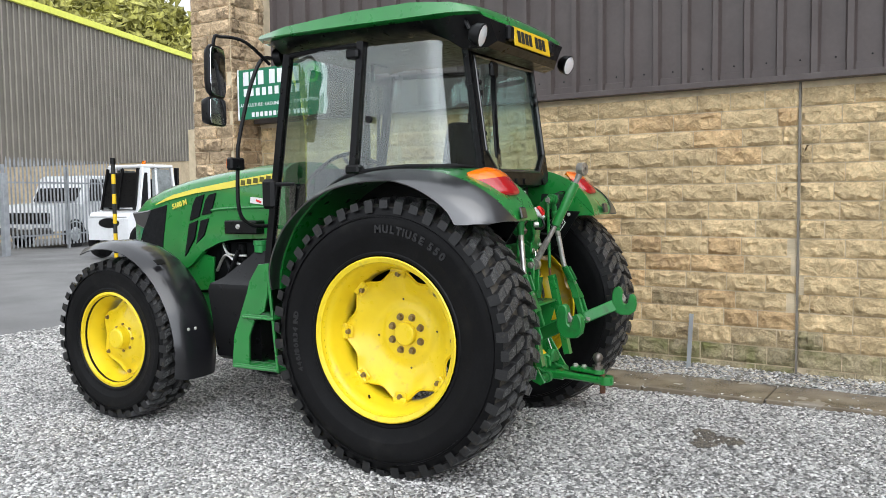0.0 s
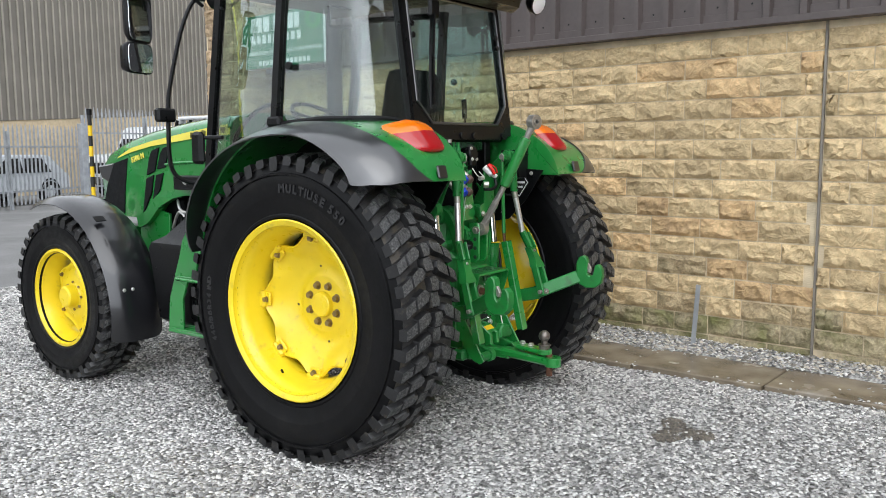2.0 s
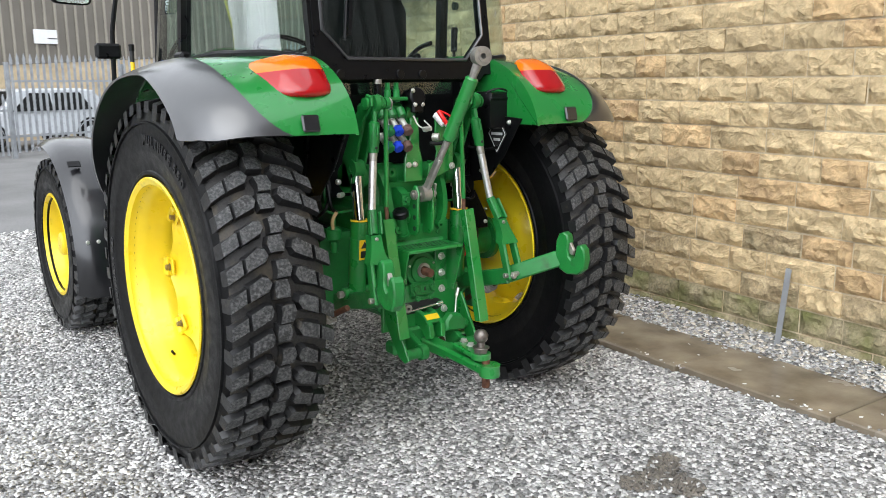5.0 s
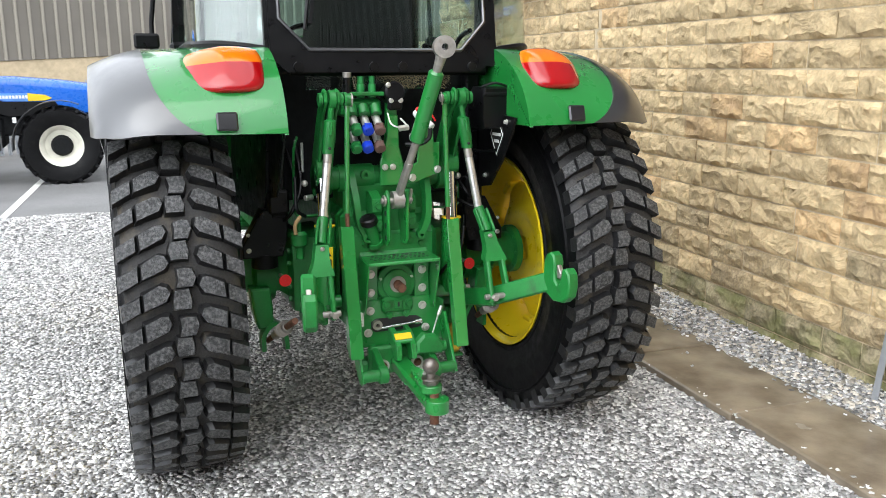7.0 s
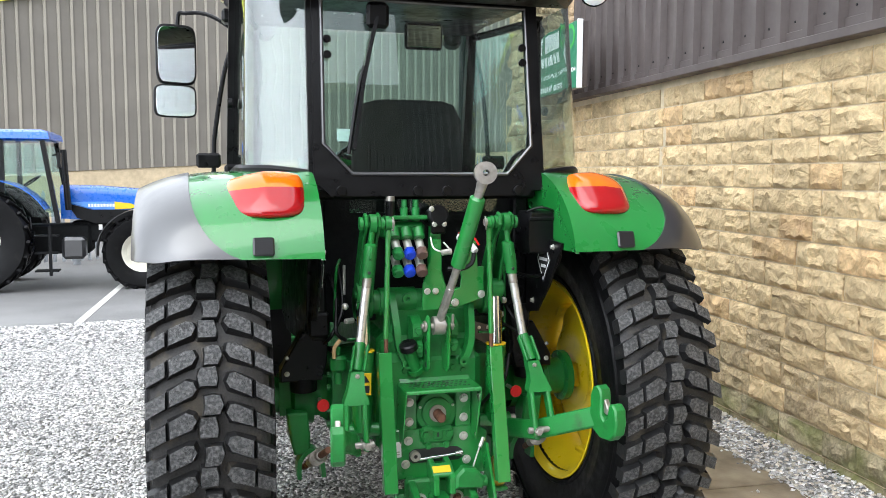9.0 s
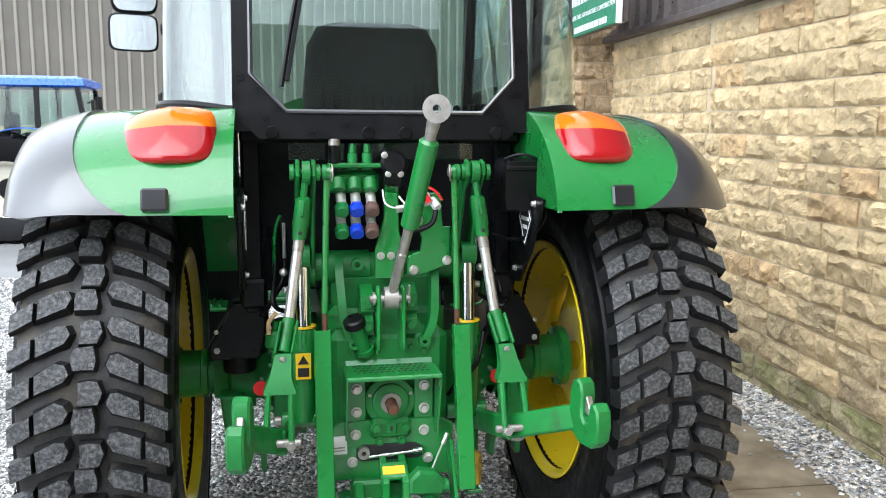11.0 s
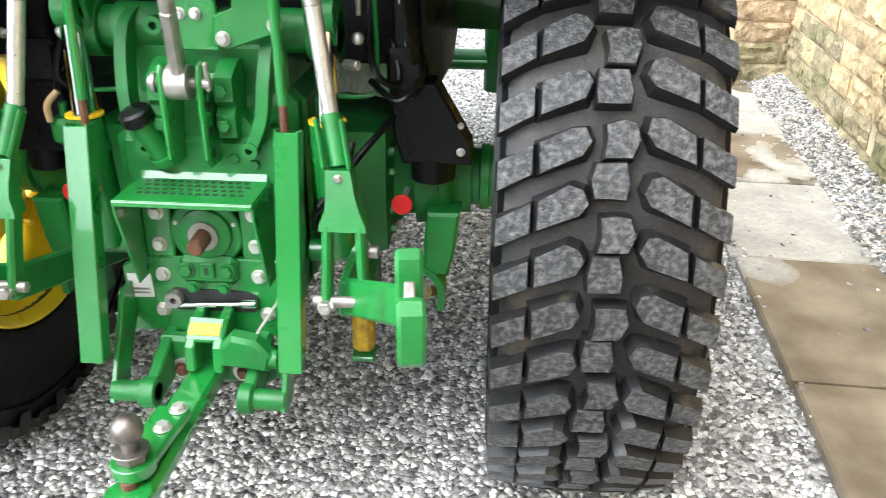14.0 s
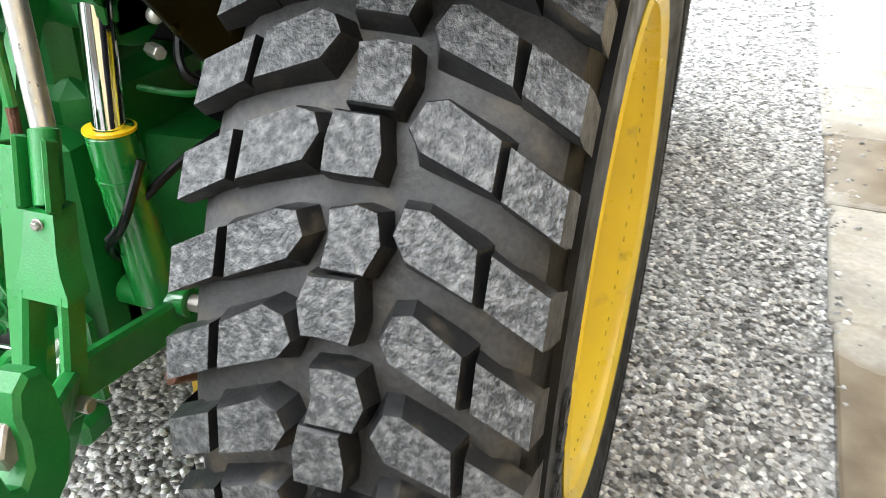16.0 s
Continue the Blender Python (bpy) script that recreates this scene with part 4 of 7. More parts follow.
inner_poly = [(0.85, 0.98)] + [p for p in arch[1:] if p[0] > -0.05] + [(-0.06, 1.38), (-0.28, 1.38), (-0.20, 1.10), (-0.10, 0.98), (0.60, 0.92)]
side_f = prism([p for p in arch if p[0] < -0.05] + [(-0.672, 1.392), (-0.08, 1.392)], "yz", 0.470, 0.484, 0.003)
plate_f = prism([(-0.58, 1.42), (-0.22, 1.44), (-0.22, 1.10), (-0.34, 1.12), (-0.46, 1.24)], "yz", 0.456, 0.466, 0.002)
inner_f = prism(inner_poly, "yz", 0.468, 0.482, 0.002)
def lamp_shape(side, v0, v1):
    """Wrap-round tail lamp, v from the lower edge (-1) to the upper (1)."""
    grid = []
    for i in range(29):
        u = i / 28 * 2 - 1
        row = []
        for j in range(15):
            v = v0 + (v1 - v0) * j / 14
            sq = 1 - 0.13 * abs(v) ** 3.5
            vz = v * (1 - 0.15 * abs(u) ** 3.5)
            bul = max(0.0, 1 - abs(u) ** 3.5) ** 0.55 * max(0.0, 1 - abs(v) ** 3.5) ** 0.55
            x = 0.655 + 0.136 * u * sq
            y = -0.590 + 0.150 * (vz + 1) / 2 + 0.055 * max(0.0, (u + 0.1)) ** 2 - 0.060 * bul
            z = 1.612 + 0.082 * vz * (1 - 0.12 * max(0.0, u)) - 0.012 * max(0.0, u)
            row.append((side * x, y, z))
        grid.append(row)
    return sheet(grid, 0.02 * side)


for side in (-1, 1):
    fl = (lambda s: mirrored(s)) if side < 0 else (lambda s: s)
    fender = part("rear_fender", fl(green_f), GREEN, tractor, "glossy green rear fender with black plastic extension", angle=60)
    part("fender_extension", fl(black_f), PLASTIC, fender, "black plastic fender edge", angle=60)
    # green panel coloured black to stand in for shade inside the arch
    part("inner_panel", fl(inner_f), BLACK, fender, "inner wheel arch panel coloured black for its shade")
    part("inner_side", fl(side_f), GREEN, fender)
    part("inner_plate", fl(plate_f), BLACK, fender, "black inner fender plate")
    shared("plate_bolt", [fl(bolt((0.456, y, z), (-1, 0, 0), 0.009)) for y, z in ((-0.30, 1.41), (-0.50, 1.40), (-0.30, 1.16))], ZINC, fender)
    lamp = part("tail_lamp", lamp_shape(side, -1.0, 0.34), LAMP_RED, fender, "red and amber tail lamp", angle=60)
    part("indicator_lens", lamp_shape(side, 0.34, 1.0), LAMP_AMBER, fender, angle=60)
    part("reflector_pad", fl(box((0.677, -0.678, 1.440), (0.072, 0.014, 0.064), 0.006, (-14, 0, 0))), GUARD, fender)
    part("marker_lamp", fl(box((0.90, -0.43, 1.600), (0.055, 0.03, 0.03), 0.008, (14, 16, 0))), BLACK, fender)

# ---- axle, gearbox, cab base ----
axle = part("rear_axle", join(rod((-0.72, 0, 0.752), (0.72, 0, 0.752), 0.062, n=20),
                              *[s for d in (-1, 1) for s in (lathe([(0.115, 0.0), (0.115, 0.03), (0.085, 0.035), (0.082, 0.11), (0.088, 0.115), (0.088, 0.135), (0.076, 0.14), (0.074, 0.20), (0.12, 0.22), (0.13, 0.30)], (d * 0.74, 0, 0.752), (-d, 0, 0), 24),
                                                             loft([[(d * x, y, z) for y, z in ((-hy, 0.752 - hz), (hy, 0.752 - hz), (hy * 1.1, 0.752), (hy, 0.752 + hz), (-hy, 0.752 + hz), (-hy * 1.1, 0.752))] for x, hy, hz in ((0.58, 0.075, 0.072), (0.42, 0.085, 0.078), (0.385, 0.10, 0.10), (0.372, 0.15, 0.155), (0.35, 0.155, 0.16), (0.20, 0.19, 0.17))]))]),
            GREEN_CAST, tractor, "green painted cast rear axle housing")
shared("axle_bolt", [bolt((d * 0.715, 0.10 * math.sin(a), 0.752 + 0.10 * math.cos(a)), (-d, 0, 0), 0.009) for d in (-1, 1) for a in [k * math.pi / 4 for k in range(8)]], GREEN_CAST, axle)
shared("flange_bolt", [bolt((d * 0.375, -0.125, z), (d, 0, 0), 0.012, 0.014) for d in (-1, 1) for z in (0.855, 0.80, 0.70, 0.645)], GREEN_CAST, axle)
gearbox = part("gearbox", join(box((0, 0.55, 0.80), (0.42, 1.7, 0.52), 0.04), box((0, -0.16, 0.80), (0.40, 0.34, 0.50), 0.03), box((0, -0.10, 1.08), (0.36, 0.42, 0.18), 0.03)), GREEN_CAST, tractor)
engine = part("engine", join(box((0, 1.75, 0.98), (0.46, 1.1, 0.52), 0.03), box((0, 1.95, 0.66), (0.32, 1.1, 0.22), 0.04), *[rod((-0.24, 1.3 + 0.16 * k, 1.05), (-0.24, 1.3 + 0.16 * k, 1.2), 0.035) for k in range(5)]), DARK, tractor, "dark engine block under the bonnet")
part("frame_rail", join(*[box((d * 0.24, 2.15, 0.72), (0.06, 1.5, 0.2), 0.01) for d in (-1, 1)], box((0, 2.75, 0.80), (0.56, 0.35, 0.34), 0.03)), GREEN_CAST, tractor)
part("front_axle", join(rod((-0.66, Y_FRONT, 0.54), (0.66, Y_FRONT, 0.54), 0.055), box((0, Y_FRONT, 0.55), (0.3, 0.24, 0.2), 0.03), *[rod((d * 0.60, Y_FRONT, 0.38), (d * 0.60, Y_FRONT, 0.72), 0.075) for d in (-1, 1)], rod((-0.55, Y_FRONT - 0.16, 0.55), (0.55, Y_FRONT - 0.16, 0.55), 0.02)), GREEN_CAST, tractor)

# ---- bonnet ----
def hood_section(y, hw, top, low, crown=0.09):
    pts = []
    for k in range(17):
        a = math.pi * k / 16
        c, s = math.cos(a), math.sin(a)
        x = hw * math.copysign(abs(c) ** 0.38, c) * (1 - 0.20 * max(0.0, s) ** 1.5)
        z = top - crown - 0.0 + crown * abs(s) ** 0.9 if s > 0.05 else top - crown * 1.6
        pts.append((x, y, z))
    return [(hw, y, low)] + pts + [(-hw, y, low)]


HOOD = [(1.28, 0.335, 1.79, 1.28), (1.6, 0.335, 1.775, 1.27), (1.9, 0.332, 1.745, 1.25), (2.08, 0.33, 1.72, 1.19), (2.2, 0.328, 1.705, 1.08), (2.32, 0.325, 1.685, 1.06), (2.55, 0.315, 1.635, 1.06), (2.75, 0.298, 1.57, 1.06), (2.89, 0.265, 1.485, 1.08), (2.95, 0.20, 1.39, 1.10)]
hood = part("bonnet", loft([hood_section(*h) for h in HOOD]), GREEN, tractor, "glossy green sloping engine bonnet", angle=45)
STRIPE = [(1.29, 1.715, 1.648), (1.447, 1.698, 1.639), (1.70, 1.669, 1.619), (2.146, 1.608, 1.574), (2.38, 1.566, 1.536), (2.462, 1.542, 1.520), (2.585, 1.495, 1.490)]
VENTS = [[(2.204, 1.38), (2.17, 1.49), (2.138, 1.539), (2.062, 1.558), (2.116, 1.407)], [(2.077, 1.421), (2.04, 1.52), (2.005, 1.557), (1.94, 1.57), (1.992, 1.434)],
         [(2.265, 1.113), (2.215, 1.338), (2.137, 1.363), (2.168, 1.241)], [(2.141, 1.206), (2.095, 1.366), (2.019, 1.382), (2.066, 1.269)]]
STRIPE_Y = node_mat("stripe_yellow", (0.80, 0.70, 0.10), 0.4, vary=0.04)
for d in (-1, 1):
    on = lambda y: d * (0.340 if y < 2.2 else 0.340 - 0.05 * (y - 2.2))
    part("bonnet_stripe", sheet([[(on(y), y, z0), (on(y), y, z1)] for y, z0, z1 in STRIPE], 0.004 * d), STRIPE_Y, hood, "pale yellow bonnet stripe")
    part("model_badge", lettering("5100 M", 0.052, Matrix.Translation((d * 0.338, 2.313, 1.492)) @ Matrix.Rotation(radians(90 * d), 4, "Z") @ Matrix.Rotation(radians(90), 4, "X") @ Matrix.Rotation(radians(14 * -d), 4, "Z"), 0.002, 1.0, 0.002), STRIPE_Y, hood)
    shared("maker_bar", [box((d * 0.346, 1.36 + 0.06 * k, 1.678 - 0.0065 * k), (0.004, 0.042, 0.036), 0.002, (7, 0, 0)) for k in range(6)], node_mat("stripe_ink", (0.10, 0.09, 0.01), 0.5, vary=0.0), hood)
    for poly in VENTS:
        cy, cz = sum(p[0] for p in poly) / len(poly), sum(p[1] for p in poly) / len(poly)
        poly = [(cy + (a - cy) * 1.10, cz + (b2 - cz) * 1.10) for a, b2 in poly]
        vent = part("vent", prism(poly, "yz", d * 0.334 - 0.007, d * 0.334 + 0.007, 0.002), DARK, hood, "black louvred bonnet vent")
    part("crease", tube([(d * 0.336, 1.985, 1.448), (d * 0.337, 1.85, 1.46), (d * 0.337, 1.60, 1.468), (d * 0.337, 1.35, 1.47)], 0.010), GREEN, hood)
    part("grille", prism([(2.64, 1.453), (2.464, 1.492), (2.518, 1.231), (2.54, 1.07), (2.82, 1.09), (2.741, 1.294)], "yz", d * 0.312 - 0.012, d * 0.312 + 0.012, 0.004), DARK, hood, "black bonnet side grille")
    part("headlamp", prism([(2.754, 1.44), (2.66, 1.453), (2.69, 1.36), (2.725, 1.30), (2.83, 1.34), (2.87, 1.43)], "yz", d * 0.298 - 0.02, d * 0.298 + 0.02, 0.01), PLASTIC, hood, "dark glazed headlamp")
    part("lower_arch", tube([(d * 0.322, 2.34, 1.03), (d * 0.325, 2.225, 1.07), (d * 0.327, 2.09, 1.178), (d * 0.33, 2.0, 1.217), (d * 0.33, 1.88, 1.260), (d * 0.33, 1.7, 1.283), (d * 0.33, 1.35, 1.295)], 0.03, flat=(0.045, 0.085)), GREEN, hood)
    part("side_brace", prism([(2.36, 0.82), (2.02, 0.86), (2.0, 1.10), (2.2, 1.14), (2.36, 1.10)], "yz", d * 0.30 - 0.01, d * 0.30 + 0.01, 0.004), GREEN, hood)
    decal = part("decal", box((d * 0.339, 1.535, 1.515), (0.003, 0.13, 0.045), 0.001, (6, 0, 0)), LABEL_W, hood)
    part("decal_mark", box((d * 0.3415, 1.52, 1.512), (0.003, 0.05, 0.016), 0.001, (20, 0, 0)), RED, hood)
    part("side_box", box((d * 0.39, 1.615, 1.33), (0.10, 0.30, 0.095), 0.008), BLACK, hood)
    part("side_bolt", bolt((d * 0.44, 1.63, 1.335), (d, 0, 0), 0.014), SATIN, hood)
shared("engine_pipe", [tube([(-0.30, 1.98, 1.00), (-0.33, 1.86, 1.12), (-0.33, 1.74, 1.06), (-0.32, 1.60, 1.04)], 0.011), tube([(-0.31, 1.90, 1.20), (-0.34, 1.82, 1.13), (-0.33, 1.66, 1.12)], 0.010), tube([(-0.30, 1.95, 0.85), (-0.34, 1.80, 0.92), (-0.32, 1.66, 0.86)], 0.012)], SATIN, engine)
shared("engine_hose", [tube([(-0.28, 2.0, 0.80), (-0.36, 1.86, 0.88), (-0.34, 1.72, 1.16)], 0.018), tube([(-0.28, 1.9, 1.10), (-0.35, 1.78, 0.98), (-0.30, 1.66, 0.78)], 0.016)], BLACK, engine)
part("filter", rod((-0.33, 1.70, 0.80), (-0.33, 1.70, 0.98), 0.05), GREEN_CAST, engine)

# ---- front mudguards ----
def mudguard(d):
    grid = []
    for i in range(19):
        f = i / 18
        rr = 0.705 - 0.02 * math.sin(math.pi * f) + 0.10 * max(0.0, f - 0.55) ** 1.5
        ang = radians(-24 + 132 * f)
        grid_row = []
        for j in range(9):
            u = j / 8 * 2 - 1
            edge = abs(u) ** 4
            r = rr - 0.055 * edge
            x = 0.80 + 0.185 * u
            grid_row.append((d * x, Y_FRONT - r * math.sin(ang), Z_FRONT + r * math.cos(ang)))
        grid.append(grid_row)
    return sheet(grid, 0.008 * d)


for d in (-1, 1):
    guard = part("front_mudguard", mudguard(d), GUARD, tractor, "curved black plastic front mudguard", angle=60)
    part("mudguard_badge", box((d * 0.90, Y_FRONT - 0.45, Z_FRONT + 0.555), (0.075, 0.05, 0.008), 0.003, (38, 0, 0)), BLACK, guard)
    shared("mudguard_bolt", [bolt((d * (0.87 + 0.06 * k), Y_FRONT - 0.735, Z_FRONT + 0.12), (0, -1, 0), 0.009, 0.006) for k in (0, 1)], ZINC, guard)
    part("mudguard_bracket", tube([(d * 0.62, Y_FRONT, 0.72), (d * 0.66, Y_FRONT - 0.1, 1.1), (d * 0.74, Y_FRONT - 0.2, 1.17)], 0.02), BLACK, guard)

# ---- fuel tank and steps ----
tank = part("fuel_tank", loft([[(-x0, y0, z), (-0.40, y0, z), (-0.40, y1, z), (-x0, y1, z)] for z, x0, y0, y1 in ((0.44, 0.66, 1.58, 1.22), (0.47, 0.70, 1.60, 1.20), (0.92, 0.73, 1.64, 1.18), (0.96, 0.72, 1.63, 1.18), (1.00, 0.66, 1.56, 1.18), (1.14, 0.60, 1.38, 1.16), (1.18, 0.58, 1.34, 1.16))]), BLACK, tractor, "black moulded plastic fuel tank", angle=40)
part("filler_cap", join(rod((-0.56, 1.31, 1.17), (-0.56, 1.31, 1.22), 0.045), rod((-0.56, 1.31, 1.22), (-0.56, 1.31, 1.25), 0.052)), CAPGREEN, tank)
steps = part("step_frame", join(prism([(1.045, 1.12), (1.13, 1.11), (1.21, 1.0), (1.23, 0.935), (1.356, 0.634), (1.38, 0.42), (1.23, 0.42), (1.225, 0.64), (1.17, 0.76), (1.09, 0.81), (1.06, 0.92)], "yz", -0.79, -0.775, 0.002),
                                prism([(0.972, 0.42), (0.992, 0.42), (1.06, 1.10), (1.04, 1.10)], "yz", -0.80, -0.785, 0.002)), GREEN, tractor, "green steel cab step")
for z, y0, y1 in ((0.435, 0.975, 1.36), (0.765, 1.0, 1.27)):
    part("step_tread", join(box((-0.70, (y0 + y1) / 2, z), (0.22, y1 - y0, 0.02), 0.006), *[box((-0.80 + 0.035 * k, (y0 + y1) / 2, z + 0.014), (0.012, y1 - y0 - 0.04, 0.014), 0.003) for k in range(6)]), GREEN, steps)

# ---- cab ----
def cab_pt(name, z):
    """Corner posts (left side) between sill and roof."""
    f = (z - 1.70) / 0.72
    lo, hi = {"A": ((-0.60, 1.11), (-0.60, 1.00)), "B": ((-0.735, 0.40), (-0.715, 0.34)), "K": ((-0.715, -0.12), (-0.69, -0.06)), "C": ((-0.455, -0.315), (-0.45, -0.215))}[name]
    return Vector((lo[0] + (hi[0] - lo[0]) * f, lo[1] + (hi[1] - lo[1]) * f, z))


cab = part("cab_floor", box((0, 0.60, 1.12), (0.94, 1.24, 0.06), 0.02), DARK, tractor, "black cab floor")
part("bulkhead", box((0, -0.10, 1.36), (0.93, 0.03, 0.58), 0.006), DARK, cab)
part("cross_beam", box((0, -0.26, 1.62), (0.93, 0.06, 0.07), 0.01), BLACK, cab)
part("dash_panel", box((0, 1.22, 1.32), (0.70, 0.05, 0.62), 0.02), DARK, cab)
posts = []
for sgn in (-1, 1):
    sh = []
    for nm, z0, z1, w in (("A", 1.04, 2.45, 0.05), ("B", 1.62, 2.45, 0.045), ("C", 1.62, 2.40, 0.04)):
        a, b2 = cab_pt(nm, z0), cab_pt(nm, z1)
        sh.append(tube([a, a.lerp(b2, 0.5), b2], 0.03, flat=(w, 0.05), steps=2))
    if sgn > 0:
        sh = [mirrored(s) for s in sh]
    for s, nm in zip(sh, ("front_post", "door_post", "rear_post")):
        part(nm, s, BLACK, cab)
    lower = [cab_pt("A", 1.05), Vector((-0.70, 0.98, 1.06)), Vector((-0.735, 0.84, 1.30)), Vector((-0.74, 0.66, 1.52)), Vector((-0.738, 0.44, 1.66)), Vector((-0.725, 0.1, 1.70)), Vector((-0.712, -0.12, 1.70)), Vector((-0.62, -0.25, 1.70)), cab_pt("C", 1.68)]
    s = tube(lower, 0.02, n=8, steps=4)
    part("sill", s if sgn < 0 else mirrored(s), BLACK, cab)
    # door glass
    grid = []
    for i in range(9):
        f = i / 8
        low = smooth_line(lower[:5], 6)
        p = low[round(f * (len(low) - 1))]
        top = cab_pt("A", 2.44).lerp(cab_pt("B", 2.44), f)
        side_a, side_b = cab_pt("A", 1.7), cab_pt("B", 1.7)
        row = []
        for j in range(7):
            t = j / 6
            q = p.lerp(top, t)
            bow = 0.03 * math.sin(math.pi * f)
            row.append((q.x - bow, q.y, q.z))
        grid.append(row)
    s = sheet(grid, 0.005)
    g = part("door_glass", s if sgn < 0 else mirrored(s), GLASS_CURVED, cab, "greenish clear cab door glass", angle=80)
    g.visible_shadow = False
    # wrap-round quarter glass
    grid = []
    for i in range(13):
        f = i / 12
        row = []
        for z in (1.69, 1.95, 2.2, 2.42):
            b3, k3, c3 = cab_pt("B", z), cab_pt("K", z), cab_pt("C", z)
            if f < 0.6:
                q = b3.lerp(k3, f / 0.6)
            else:
                t = (f - 0.6) / 0.4
                ctrl = Vector((k3.x + 0.0, k3.y - 0.13, z))
                q = k3.lerp(ctrl, t).lerp(ctrl.lerp(c3, t), t)
            row.append(tuple(q))
        grid.append(row)
    s = sheet(grid, 0.005)
    g = part("quarter_glass", s if sgn < 0 else mirrored(s), GLASS_CURVED, cab, "curved greenish rear quarter glass", angle=80)
    g.visible_shadow = False
    part("glass_knob", rod((sgn * 0.735, 0.28, 1.99), (sgn * 0.755, 0.28, 1.99), 0.022), BLACK, cab)
    shared("hinge", [box((sgn * 0.745, 0.40, 1.70), (0.05, 0.10, 0.055), 0.012), box((sgn * 0.745, 0.385, 2.38), (0.05, 0.09, 0.06), 0.012)], BLACK, cab)
    part("door_handle", join(box((sgn * 0.76, 1.05, 1.56), (0.05, 0.10, 0.19), 0.02), tube([(sgn * 0.75, 1.0, 1.62), (sgn * 0.74, 0.9, 1.62), (sgn * 0.735, 0.86, 1.62)], 0.012), tube([(sgn * 0.70, 0.80, 1.42), (sgn * 0.70, 0.78, 1.62), (sgn * 0.70, 0.6, 1.76), (sgn * 0.70, 0.45, 1.80)], 0.013)), BLACK, cab)
    part("seal", tube([cab_pt("B", 2.43) if sgn < 0 else Vector((-cab_pt("B", 2.43).x, cab_pt("B", 2.43).y, 2.43)), Vector((sgn * 0.66, 0.74, 2.44)), Vector((sgn * 0.60, 1.00, 2.44))], 0.02, steps=2), BLACK, cab)

# windscreen
ws = sheet([[(x, 1.12 + 0.10 * (1 - (x / 0.6) ** 2) - 0.11 * j / 3, 1.60 + 0.86 * j / 3) for j in range(4)] for x in (-0.58, -0.3, 0.0, 0.3, 0.58)], 0.005)
g = part("windscreen", ws, GLASS, cab, angle=80)
g.visible_shadow = False

# rear window: hexagonal frame and pane
def rear_y(z):
    return -0.325 + 0.10 * (z - 1.70) / 0.72


hexa = [(-0.425, 2.36), (0.425, 2.36), (0.43, 1.80), (0.32, 1.685), (-0.32, 1.685), (-0.43, 1.80)]
outer = [(-0.455, 2.42), (0.455, 2.42), (0.465, 1.66), (0.40, 1.60), (-0.40, 1.60), (-0.465, 1.66)]
frame_vs, frame_fs = [], []
for ps, dy in ((outer, -0.018), (hexa, -0.018), (hexa, 0.02), (outer, 0.02)):
    frame_vs += [(x, rear_y(z) + dy, z) for x, z in ps]
for i in range(4):
    for k in range(6):
        j = (i + 1) % 4
        frame_fs.append((i * 6 + k, i * 6 + (k + 1) % 6, j * 6 + (k + 1) % 6, j * 6 + k))
rear_window = part("rear_window", (frame_vs, frame_fs), BLACK, cab, "black framed rear window")
pane = part("pane", ([(x, rear_y(z) - dy, z) for dy in (0.003, -0.002) for x, z in hexa], [tuple(range(6)), tuple(reversed(range(6, 12)))] + [(k, (k + 1) % 6, 6 + (k + 1) % 6, 6 + k) for k in range(6)]), GLASS, rear_window)
pane.visible_shadow = False
part("gasket", tube([(x * 0.985, rear_y(z) - 0.02, z) for x, z in hexa + hexa[:1]], 0.008, steps=1), PLASTIC, rear_window)
part("wiper", join(tube([(-0.31, -0.345, 1.78), (-0.255, -0.30, 2.08), (-0.20, -0.27, 2.30)], 0.016, flat=(0.028, 0.014)), box((-0.20, -0.27, 2.30), (0.09, 0.03, 0.10), 0.02), tube([(-0.33, -0.35, 1.76), (-0.29, -0.315, 1.98), (-0.26, -0.305, 2.10)], 0.008)), BLACK, rear_window)
shared("hinge", [*[rod((x, rear_y(z) - 0.03, z), (x, rear_y(z) - 0.015, z), 0.016) for x in (-0.40, 0.40) for z in (2.20, 2.14)], *[rod((x, rear_y(1.62) - 0.03, 1.62), (x, rear_y(1.62) - 0.012, 1.62), 0.02) for x in (-0.36, 0.36, -0.06, 0.06)]], BLACK, rear_window)
small = part("lower_window", box((0.0, -0.245, 1.565), (0.62, 0.006, 0.07), 0.002), GLASS, cab)
small.visible_shadow = False

# seat, column, inside
seat = part("seat", join(box((0, 0.30, 1.40), (0.50, 0.48, 0.14), 0.05), box((0, 0.32, 1.2), (0.36, 0.40, 0.28), 0.03)), SEAT, cab, "black fabric driver's seat")
part("backrest", loft([[(hw * c, y0 + 0.05 * s, z) for c, s in [(math.copysign(abs(math.cos(a)) ** 0.6, math.cos(a)), math.copysign(abs(math.sin(a)) ** 0.7, math.sin(a))) for a in [2 * math.pi * k / 20 for k in range(20)]]] for z, hw, y0 in ((1.42, 0.20, 0.10), (1.5, 0.245, 0.08), (1.75, 0.25, 0.05), (1.92, 0.235, 0.03), (1.985, 0.20, 0.03), (2.0, 0.15, 0.03))]), SEAT, seat, angle=60)
part("ribs", join(*[box((-0.18 + 0.03 * k, 0.005, 1.72), (0.012, 0.012, 0.40), 0.004) for k in range(13)]), SEAT, seat)
